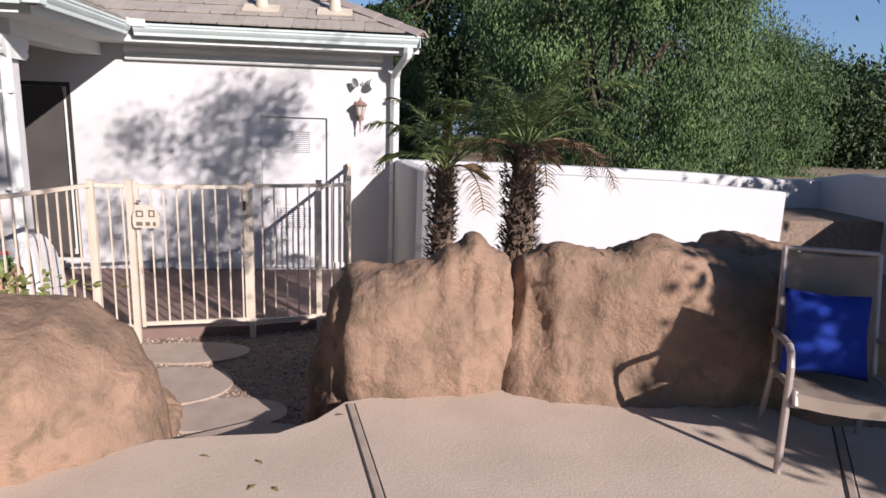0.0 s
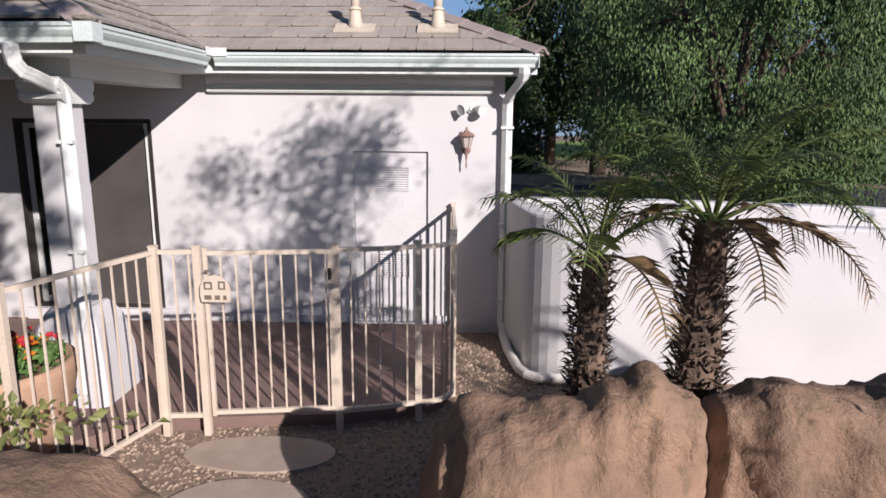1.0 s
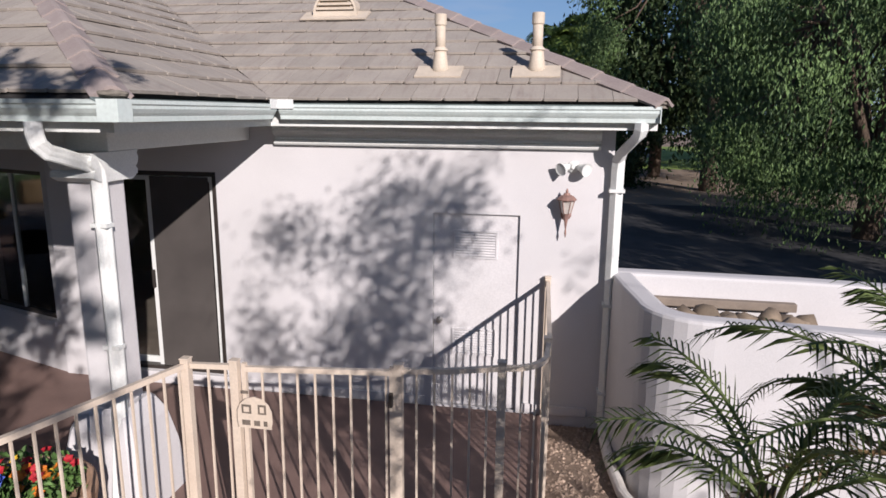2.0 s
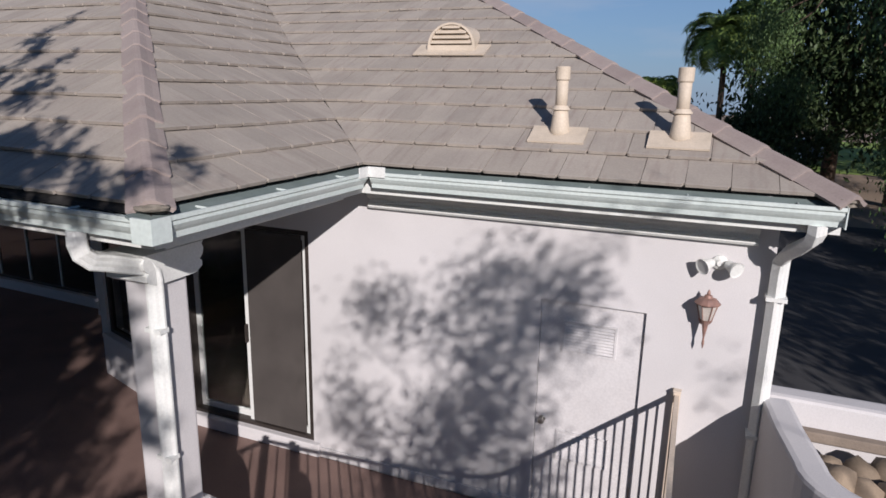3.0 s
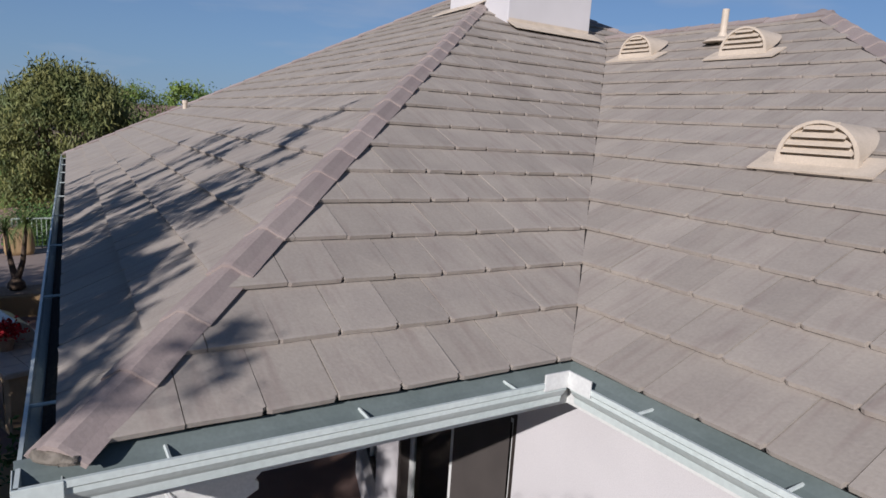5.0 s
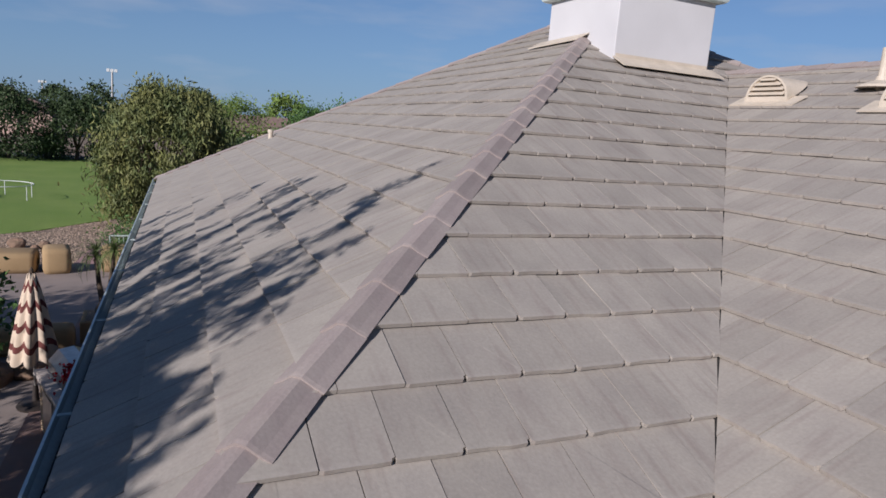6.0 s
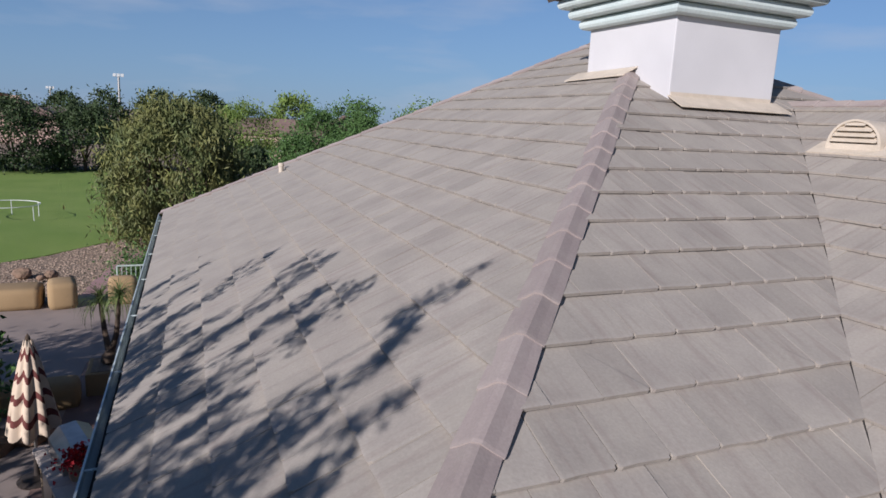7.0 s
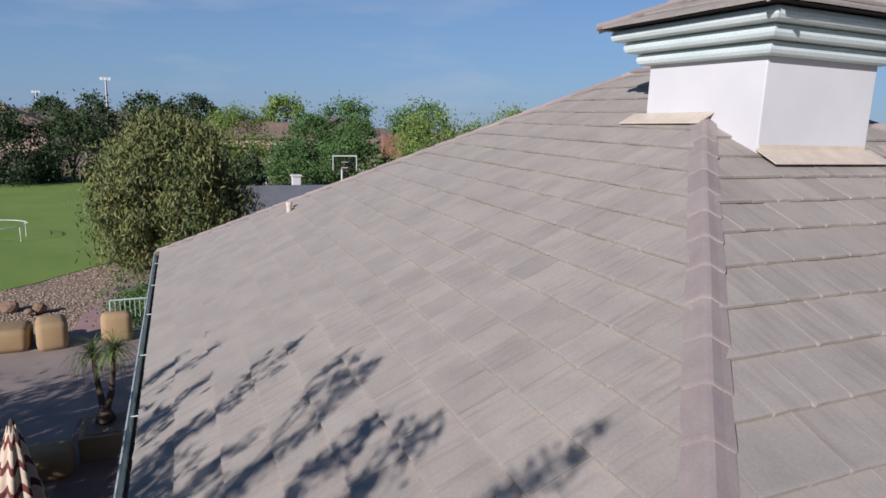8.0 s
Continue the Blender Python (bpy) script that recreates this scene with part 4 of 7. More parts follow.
# ---- patio column ----
col = thing("patio_column", "white stucco column on a flared pedestal with dappled shade", "column", (-2.95, 6.15, 0.0))
part("shaft", boxes(((-0.135, -0.135, 0.80), (0.125, 0.135, 2.52)), bevel=0.02), STUCCO, col)
bm = bmesh.new()
rows = []
for z, w in ((-0.12, 0.35), (0.1, 0.34), (0.4, 0.31), (0.66, 0.26), (0.78, 0.205), (0.82, 0.17)):
    rows.append([bm.verts.new((sx * w, sy * w, z)) for sx, sy in ((-1, -.85), (-.85, -1), (.85, -1), (1, -.85), (1, .85), (.85, 1), (-.85, 1), (-1, .85))])
for r, s in zip(rows, rows[1:]):
    for i in range(8):
        bm.faces.new((r[i], r[(i + 1) % 8], s[(i + 1) % 8], s[i]))
bm.faces.new(rows[-1])
bm.faces.new(rows[0][::-1])
part("pedestal", bm, STUCCO, col, "flared white stucco pedestal")
part("capital", sweep(bmesh.new(), [(-0.17, 0.0, 0), (0.17, 0.0, 0)], [(-0.17, 2.515), (0.17, 2.515), (0.235, 2.55), (0.235, 2.585), (0.215, 2.60), (0.245, 2.63), (0.255, 2.67), (0.24, 2.70), (0.26, 2.719), (-0.26, 2.719), (-0.24, 2.70), (-0.255, 2.67), (-0.245, 2.63), (-0.215, 2.60), (-0.235, 2.585), (-0.235, 2.55)]), PAINT, col, "white moulded capital")

c2 = copy_thing(col, Matrix.Translation((-8.72, 6.37, 0)))

# ---- windows of the wing ----
def wing_window(a, b, z0, z1, bars, place):
    w = thing("window_wing", "wide white framed window with dark glass under the patio roof", "window", kind="structure")
    w.matrix_world = place
    part("window_frame", boxes(((a, 0.03, z0), (a + 0.05, 0.10, z1)), ((b - 0.05, 0.03, z0), (b, 0.10, z1)), ((a + 0.05, 0.03, z1 - 0.05), (b - 0.05, 0.10, z1)), ((a + 0.05, 0.03, z0), (b - 0.05, 0.10, z0 + 0.05)), bevel=0.004), BRONZE, w)
    part("window_sill", boxes(((a - 0.05, -0.06, z0 - 0.06), (b + 0.05, -0.001, z0)), bevel=0.008), STUCCO, w)
    step = (b - a - 0.1) / bars
    for k in range(bars):
        g = part("pane", boxes(((a + 0.05 + k * step, 0.06, z0 + 0.05), (a + 0.05 + (k + 1) * step - 0.03, 0.066, z1 - 0.05))), GLASS, w)
        g.visible_shadow = False
        if k:
            part("mullion", boxes(((a + 0.02 + k * step, 0.04, z0 + 0.05), (a + 0.05 + k * step, 0.09, z1 - 0.05))), PAINT, w)


for m, holes in WING_PARTS:
    for h in holes:
        wing_window(*h, 1 if h[1] - h[0] < 1 else 2 if h[1] - h[0] < 2 else 4, m)

# ---- garden materials ----
BARK = mat("grey_brown_bark", (0.12, 0.085, 0.06), (0.07, 0.05, 0.036), 0.95, 9, 60, 0.8, 0.02)
BOOT = mat("dry_palm_boots", (0.16, 0.11, 0.08), (0.08, 0.056, 0.04), 0.95, 12, 70, 0.5, 0.01, spread=0.4, island=True)
def leafy(name, c1, c2, spread=0.28, rough=0.6):
    m = mat(name, c1, c2, rough, 0.9, 30, 0.0, 0.0, spread=spread, island=True, spec=0.3)
    b = m.node_tree.nodes["Principled BSDF"]
    b.inputs["Transmission Weight"].default_value = 0.0
    b.inputs["Subsurface Weight"].default_value = 0.0
    return m


MESQUITE = leafy("feathery_green_leaves", (0.125, 0.20, 0.066), (0.045, 0.085, 0.032))
DARKLEAF = leafy("dark_green_leaves", (0.055, 0.085, 0.03), (0.035, 0.058, 0.022))
OLIVE = leafy("olive_yellow_leaves", (0.20, 0.20, 0.065), (0.085, 0.115, 0.04))
PALOVERDE = leafy("yellow_green_leaves", (0.17, 0.24, 0.05), (0.11, 0.17, 0.04))
MIDLEAF = leafy("mid_green_leaves", (0.09, 0.17, 0.045), (0.055, 0.11, 0.03))
FROND = leafy("green_palm_leaflets", (0.15, 0.19, 0.06), (0.08, 0.115, 0.035))
DRYFROND = leafy("dry_brown_leaflets", (0.26, 0.17, 0.08), (0.15, 0.10, 0.055))
BLUE = mat("royal_blue_cushion_cloth", (0.006, 0.035, 0.30), (0.005, 0.028, 0.24), 0.9, 6, 300, 0.3, 0.002)
SLING = mat("taupe_sling_mesh", (0.27, 0.215, 0.165), (0.23, 0.18, 0.14), 0.85, 5, 400, 0.35, 0.002)
CHAIRMETAL = mat("taupe_metal_tube", (0.42, 0.36, 0.33), (0.37, 0.31, 0.28), 0.4, 8, 60, 0.03, 0.001, metal=0.3)
TERRACOTTA = mat("tan_clay_bowl", (0.47, 0.30, 0.20), (0.38, 0.24, 0.16), 0.85, 5, 70, 0.2, 0.004)
PVC = mat("white_drain_pipe", (0.72, 0.69, 0.64), (0.62, 0.58, 0.52), 0.5, 6, 40, 0.05, 0.002)
MUSTARD = mat("mustard_tan_stucco", (0.37, 0.255, 0.135), (0.315, 0.215, 0.112), 0.92, 1.5, 60, 0.4, 0.008)
TERRACE = mat("grey_tan_terrace_concrete", (0.30, 0.245, 0.215), (0.25, 0.205, 0.18), 0.85, 1.2, 60, 0.15, 0.004)
PINKPATH = mat("pink_concrete_path", (0.40, 0.25, 0.24), (0.35, 0.215, 0.205), 0.85, 1.5, 60, 0.15, 0.004)
COBBLE = mat("rounded_river_stone", (0.27, 0.21, 0.15), (0.16, 0.125, 0.09), 0.8, 6, 60, 0.3, 0.006, spread=0.3)


# ---- pool fence ----
def rail_line(pts, step):
    """Points at even steps along a polyline."""
    out, carry = [], 0.0
    for a, b in zip(pts, pts[1:]):
        a, b = Vector(a), Vector(b)
        L = (b - a).length
        s = carry
        while s < L:
            out.append(a + (b - a) * (s / L))
            s += step
        carry = s - L
    return out


def fence_run(name, pts, label, z0=0.0, top=1.45, posts=None, gate=False, bow=0.0):
    f = thing(name, label, "gate" if gate else "fence", group="pool fence")
    P = [(x, y, 0) for x, y in pts]
    sq = lambda r: [(-r, -r), (r, -r), (r, r), (-r, r)]
    for z, nm in ((top - 0.04, "top_rail"), (z0 + 0.07, "bottom_rail")):
        part(nm, sweep(bmesh.new(), [(x, y, z) for x, y, _ in P], sq(0.017)), FENCE, f)
    for q in rail_line(P, 0.1135)[1:]:
        b = boxes(((q.x - 0.0065, q.y - 0.0065, z0 + 0.087), (q.x + 0.0065, q.y + 0.0065, top - 0.057)))
        part("picket", b, FENCE, f)
    for x, y in posts if posts is not None else (pts[0], pts[-1]):
        p = part("post", boxes(((x - 0.027, y - 0.027, -0.12), (x + 0.027, y + 0.027, top)), bevel=0.003), FENCE, f)
        part("post_cap", boxes(((x - 0.031, y - 0.031, top), (x + 0.031, y + 0.031, top + 0.012)), bevel=0.004), FENCE, p)
    return f


fence_run("fence", [(-4.6, 2.05), (-3.55, 2.9), (-2.36, 4.40), (-1.98, 5.56)], "cream painted steel picket pool fence beside the column", posts=[(-3.55, 2.9), (-2.36, 4.40), (-1.98, 5.56)], z0=-0.02)
fence_run("fence", [(-1.95, 5.565), (-1.68, 5.59)], "short cream steel fence panel beside the gate", posts=[(-1.66, 5.59)])
gate = fence_run("gate", [(-1.60, 5.60), (-0.66, 5.72)], "cream painted steel picket gate with a black latch, closed", posts=[], gate=True, z0=0.02, top=1.44)
part("latch", boxes(((-0.675, 5.67, 1.18), (-0.65, 5.72, 1.27)), bevel=0.004), BRONZE, gate, "black gate latch")
part("stile", boxes(((-1.615, 5.585, 0.06), (-1.585, 5.615, 1.44))), FENCE, gate)
part("stile", boxes(((-0.675, 5.705, 0.06), (-0.645, 5.735, 1.44))), FENCE, gate)
arc = [(-0.62, 5.73), (-0.3, 5.79), (0.02, 5.90)] + [(0.02 + 0.28 * math.sin(a), 6.18 - 0.28 * math.cos(a)) for a in (0.35, 0.7, 1.05, 1.35)] + [(0.31, 6.5), (0.27, 8.16)]
fence_run("fence", arc, "cream painted steel picket fence curving to the wall", posts=[(-0.62, 5.73), (0.02, 5.90), (0.30, 6.42), (0.27, 8.18)])
SIGNDARK = mat("weathered_brown_paint", (0.17, 0.14, 0.115), (0.12, 0.10, 0.08), 0.7, 20, 80, 0.1, 0.002)
sign = thing("gate_sign", "cream arched metal sign with dark cut-outs on the gate", "sign", (-1.51, 5.55, 1.03))
bm = bmesh.new()
arch = [(-0.11, 0.0), (0.11, 0.0), (0.118, 0.05), (0.115, 0.12), (0.095, 0.165), (0.055, 0.20), (0.0, 0.215), (-0.055, 0.20), (-0.095, 0.165), (-0.115, 0.12), (-0.118, 0.05)]
f1 = [bm.verts.new((x, -0.022, z)) for x, z in arch]
f2 = [bm.verts.new((x, -0.016, z)) for x, z in arch]
bm.faces.new(f1)
bm.faces.new(f2[::-1])
for i in range(len(arch)):
    bm.faces.new((f1[i], f1[(i + 1) % len(arch)], f2[(i + 1) % len(arch)], f2[i]))
part("plate", bm, FENCE, sign)
for x0, x1, z0, z1 in ((-0.085, -0.02, 0.10, 0.16), (0.025, 0.08, 0.10, 0.165), (-0.085, -0.03, 0.02, 0.055), (-0.005, 0.035, 0.02, 0.055), (0.06, 0.085, 0.02, 0.055), (-0.075, -0.035, 0.235, 0.255)):
    fr = part("cut_out", boxes(((x0, -0.0245, z0), (x1, -0.0225, z1)), bevel=0.0), SIGNDARK, sign, "dark cut-out")
    if z0 == 0.10:
        part("inset", boxes(((x0 + 0.014, -0.027, z0 + 0.012), (x1 - 0.014, -0.025, z1 - 0.014))), FENCE, fr)

# ---- walls of the planter yard ----
def wall_path(name, pts, width, z0, tops, label, cap=0.03):
    """A stucco wall along points, its top height given for each, with softened top edges."""
    bm = bmesh.new()
    V = [Vector((x, y, 0)) for x, y in pts]
    rows = []
    for i, p in enumerate(V):
        a = (p - V[i - 1]).normalized() if i else None
        b = (V[i + 1] - p).normalized() if i + 1 < len(V) else None
        d = (a + b).normalized() if a and b else (a or b)
        o = d.cross(Vector((0, 0, 1)))
        k = 1 / max(0.35, d.dot(a)) if a and b else 1
        h, t = width / 2, tops[i]
        rows.append([bm.verts.new(p + o * (u * k) + Vector((0, 0, z))) for u, z in ((h, z0), (h, t - cap), (h * 0.9, t - cap * 0.3), (h * 0.6, t), (-h * 0.6, t), (-h * 0.9, t - cap * 0.3), (-h, t - cap), (-h, z0))])
    for r, s in zip(rows, rows[1:]):
        for k in range(8):
            bm.faces.new((r[k], r[(k + 1) % 8], s[(k + 1) % 8], s[k]))
    bm.faces.new(rows[0][::-1])
    bm.faces.new(rows[-1])
    return setting(name, bm, STUCCO, label, "wall")


corner = [(1.10 + 0.42 - 0.42 * math.cos(a), 7.32 - 0.42 * math.sin(a)) for a in [k * math.pi / 16 for k in range(0, 9)]]
front_pts = [(0.965, 8.20), (1.02, 7.75)] + corner + [(2.6, 6.89), (4.2, 6.92), (5.66, 6.96)]
front_top = [1.53, 1.53] + [1.52] * 9 + [1.49, 1.44, 1.33]
wall_path("planter_wall", front_pts, 0.20, -0.14, front_top, "smooth white stucco planter wall with rounded corner")
wall_path("garden_wall", [(0.86, 8.42), (2.6, 8.42), (5.0, 8.42), (6.6, 8.42), (7.3, 8.42)], 0.22, -0.16, [1.51, 1.50, 1.44, 1.36, 1.36], "white stucco boundary wall")
wall_path("garden_wall_east", [(7.32, 8.53), (7.32, 7.7), (7.32, 5.5), (7.32, -9.0)], 0.22, -0.16, [1.38, 1.52, 1.52, 1.52], "white stucco boundary wall in shade")
setting("planter_ledge", boxes(((1.12, 8.22, 1.22), (2.55, 8.305, 1.30)), ((1.12, 7.9, 1.0), (1.2, 8.22, 1.30)), bevel=0.01), FLAG, "tan ledge along the inside of the planter", "ledge")
setting("planter_soil", boxes(((1.13, 7.02, -0.14), (7.2, 8.30, 0.95))), GRAVEL, "brown planter soil behind the white wall", "soil")
rnd = random.Random(12)
for k in range(16):
    bm = bmesh.new()
    bmesh.ops.create_icosphere(bm, subdivisions=2, radius=1)
    for v in bm.verts:
        v.co *= 1 + 0.25 * noise.noise(v.co * 1.3 + Vector((k * 7, 0, 0)))
        v.co = Vector((v.co.x * 0.125, v.co.y * 0.16, v.co.z * 0.20))
    st = mesh_ob("garden_stone", bm, COBBLE, True)
    st.matrix_world = pose(1.36 + (k % 8) * 0.17 + rnd.uniform(-.02, .02), 7.95 - 0.24 * (k // 8) + rnd.uniform(-.04, .04), 1.08 + 0.03 * (k % 3), rnd.uniform(-15, 15), rnd.uniform(-15, 15), rnd.uniform(0, 360))
    tagged(st, "rounded brown river stone in the planter", "stone", "planter stones")
dp = thing("drain_pipe", "white plastic drain pipe along the foot of the planter wall", "pipe")
part("pipe", tube(bmesh.new(), [(0.86, 8.10, 0.03), (0.86, 7.95, -0.03), (0.88, 7.5, -0.04), (0.95, 6.98, -0.04), (1.02, 6.80, -0.04), (1.14, 6.73, -0.04), (1.75, 6.72, -0.045)], 0.05, 12), PVC, dp)

# ---- boulders ----
def rock_wall(name, ctrl, label, seed, rough=0.06, lean=0.12):
    """A sculpted boulder: sections along x of (x, front y, back y, top z), softly squared, eroded by noise."""
    bm = bmesh.new()
    n, m = 72, 56
    xs = [c[0] for c in ctrl]
    rows = []
    for i in range(n + 1):
        t = i / n
        x = xs[0] + (xs[-1] - xs[0]) * (0.5 - 0.5 * math.cos(math.pi * t))
        j = max(k for k in range(len(xs) - 1) if xs[k] <= x + 1e-9)
        s = (x - xs[j]) / (xs[j + 1] - xs[j])
        s = s * s * (3 - 2 * s)
        yf, yb, zt = [ctrl[j][k] * (1 - s) + ctrl[j + 1][k] * s for k in (1, 2, 3)]
        e = math.sqrt(max(0.0, 1 - abs(2 * t - 1) ** 5))
        e = 0.12 + 0.88 * e
        row = []
        for k in range(m):
            a = math.pi * k / (m - 1)
            c, sn = math.cos(a), math.sin(a)
            p = 0.55
            u = math.copysign(abs(c) ** p, c)
            v = abs(sn) ** p
            yc, hw = (yf + yb) / 2, (yb - yf) / 2 * e
            z = -0.18 + (zt + 0.18) * v * (0.5 + 0.5 * e)
            y = yc - u * hw * (1 + lean * (1 - v))
            row.append(bm.verts.new((x, y, z)))
        rows.append(row)
    for r, s in zip(rows, rows[1:]):
        for k in range(m - 1):
            bm.faces.new((r[k], r[k + 1], s[k + 1], s[k]))
    bm.faces.new(rows[0])
    bm.faces.new(rows[-1][::-1])
    bm.normal_update()
    off = Vector((seed * 3.1, seed * 1.7, 0))
    moves = []
    for v in bm.verts:
        q = v.co * 1.6 + off
        d = rough * 1.5 * noise.noise(q) + rough * 0.8 * noise.noise(q * 2.7) + rough * 0.35 * noise.turbulence(q * 6, 3, True) - rough * 0.15 + rough * 0.16 * noise.noise(q * 11)
        groove = noise.noise(Vector((v.co.x * 5.2 + seed, v.co.y * 1.5, v.co.z * 0.9)))
        d -= rough * 1.3 * max(0, 0.12 - abs(groove)) * 6 * 0.35
        moves.append((v, v.normal * d))
    for v, w in moves:
        v.co += w
    ob = mesh_ob(name, bm, ROCK, True)
    return tagged(ob, label, "boulder", "pool boulders")


rock_wall("boulder", [(0.10, 3.55, 4.0, 0.55), (0.28, 3.32, 3.9, 1.0), (0.44, 3.16, 3.9, 1.12), (0.66, 3.15, 3.85, 1.13), (0.88, 3.20, 3.75, 1.17), (1.02, 3.22, 3.7, 1.30), (1.18, 3.22, 3.65, 1.38), (1.34, 3.25, 3.6, 1.31), (1.47, 3.35, 3.65, 1.10)], "brown sculpted boulder beside the steps", 2)
rock_wall("boulder", [(1.36, 3.30, 3.6, 1.0), (1.50, 3.22, 3.7, 1.27), (1.72, 3.12, 3.75, 1.34), (2.05, 3.05, 3.8, 1.31), (2.40, 2.98, 3.8, 1.36), (2.75, 2.95, 3.8, 1.30), (3.05, 2.98, 3.75, 1.26), (3.25, 3.05, 3.8, 1.0)], "broad brown sculpted boulder behind the chair", 5)
rock_wall("boulder", [(2.95, 2.85, 3.8, 0.8), (3.2, 2.72, 3.9, 1.22), (3.6, 2.65, 3.95, 1.25), (4.2, 2.7, 3.95, 1.1), (4.6, 2.9, 3.9, 0.8)], "shaded brown sculpted boulder", 8)
rock_wall("boulder", [(3.15, 4.1, 4.7, 0.9), (3.5, 3.95, 4.8, 1.24), (3.9, 4.0, 4.8, 1.18), (4.25, 4.15, 4.7, 0.9)], "small grooved tan boulder in the gravel", 11)
rock_wall("boulder", [(-3.1, 1.8, 3.2, 0.8), (-2.6, 1.65, 3.5, 1.10), (-2.0, 1.75, 3.6, 1.07), (-1.5, 2.1, 3.55, 1.07), (-1.15, 2.35, 3.5, 1.05), (-0.95, 2.48, 3.4, 0.90), (-0.76, 2.6, 3.3, 0.74), (-0.62, 2.72, 3.1, 0.5)], "rounded brown sculpted boulder below the fence", 14, 0.045)
rock_wall("boulder", [(-1.75, 3.6, 4.1, 0.1), (-1.45, 3.5, 4.2, 0.32), (-1.1, 3.55, 4.15, 0.30), (-0.85, 3.7, 4.05, 0.05)], "low dark boulder in the gravel", 17)

# ---- steps, stones, joints ----
setting("step_slab", prism(bmesh.new(), [(-0.72, 2.66), (0.30, 2.88), (0.36, 3.25), (0.15, 3.62), (-0.3, 3.74), (-0.78, 3.5)], -0.12, -0.02), STEPSTONE, "tan stone step below the deck edge", "step")
for pts, lab in (([(-1.62, 4.35), (-1.2, 4.12), (-0.75, 4.2), (-0.55, 4.5), (-0.7, 4.85), (-1.2, 4.95), (-1.58, 4.75)], "round tan flagstone in the gravel"), ([(-1.75, 5.15), (-1.2, 4.98), (-0.72, 5.05), (-0.52, 5.3), (-0.75, 5.52), (-1.3, 5.55), (-1.7, 5.42)], "round tan flagstone before the gate"), ([(-1.0, 3.72), (-0.4, 3.72), (-0.05, 3.9), (-0.15, 4.2), (-0.6, 4.3), (-0.95, 4.1)], "tan flagstone below the step")):
    c = Vector((sum(p[0] for p in pts) / len(pts), sum(p[1] for p in pts) / len(pts)))
    fine = []
    for i in range(len(pts)):
        a, b, d = Vector(pts[i - 1]), Vector(pts[i]), Vector(pts[(i + 1) % len(pts)])
        for s in (0, 0.33, 0.66):
            q = (a + b) / 2 * (1 - s) ** 2 + b * 2 * s * (1 - s) + (b + d) / 2 * s ** 2
            fine.append((q.x, q.y))
    fs = mesh_ob("flagstone", prism(bmesh.new(), fine, -0.13, -0.078), STEPSTONE)
    tagged(fs, lab, "flagstone", "flagstones")
JOINT = mat("tan_joint_filler", (0.42, 0.335, 0.27), (0.34, 0.27, 0.215), 0.8, 6, 60, 0.2, 0.003)
for pts in ([(0.39, 3.10), (0.53, 2.2), (0.68, 1.2), (1.25, -3)], [(3.30, 2.7), (2.75, 1.85), (1.6, 0.2)]):
    P = [(x, y, 0.391) for x, y in pts]
    o = part("joint_strip", sweep(bmesh.new(), P, [(-0.022, 0.0), (-0.016, 0.005), (0.016, 0.005), (0.022, 0.0)]), JOINT, deck, "tan deck joint strip")
    o = part("joint_gap", sweep(bmesh.new(), P, [(-0.030, 0.0), (-0.030, 0.002), (-0.023, 0.002), (-0.023, 0.0)]), UNDERLAY, deck, "dark joint gap")
    o = part("joint_gap", sweep(bmesh.new(), P, [(0.023, 0.0), (0.023, 0.002), (0.030, 0.002), (0.030, 0.0)]), UNDERLAY, deck, "dark joint gap")
rnd = random.Random(9)
LEAFBIT = leafy("fallen_leaf", (0.20, 0.14, 0.05), (0.11, 0.09, 0.035))
for x, y in ((-0.33, 2.52), (-0.05, 2.45), (-0.05, 2.22), (0.06, 2.2), (0.33, 2.95), (-0.9, 2.0), (0.9, 1.9)):
    bm = bmesh.new()
    v = [bm.verts.new(p) for p in ((-0.03, 0, 0.0), (0, 0.012, 0.008), (0.032, 0, 0.002), (0, -0.012, 0.006), (0, 0, 0.012))]
    for k in range(4):
        bm.faces.new((v[k], v[(k + 1) % 4], v[4]))
    bm.faces.new((v[3], v[2], v[1], v[0]))
    lf = mesh_ob("fallen_leaf", bm, LEAFBIT)
    lf.matrix_world = pose(x, y, 0.392, 0, 0, rnd.uniform(0, 360))
    tagged(lf, "small dry leaf lying on the deck", "leaf", "fallen leaves")


# ---- foliage ----
def quads(name, centers, ups, size, aspect, material, rnd, droop=0.3, bend=0.25):
    """One mesh of many small folded leaves about the given centres."""
    n = len(centers)
    a = rnd.normal(size=(n, 3))
    a[:, 2] -= droop * 2
    a /= np.linalg.norm(a, axis=1)[:, None]
    b = np.cross(a, rnd.normal(size=(n, 3)))
    b /= np.linalg.norm(b, axis=1)[:, None]
    c = np.cross(a, b)
    L = (size * rnd.uniform(0.6, 1.3, n))[:, None]
    W = L * aspect
    tip, base = centers + a * L * 0.5, centers - a * L * 0.5
    v = np.stack([base, centers + b * W * 0.5 + c * W * bend, tip, centers - b * W * 0.5 + c * W * bend], 1).reshape(-1, 3)
    f = np.arange(n * 4).reshape(n, 4)
    me = bpy.data.meshes.new(name)
    me.from_pydata(v.tolist(), [], f.tolist())
    me.materials.append(material)
    return me


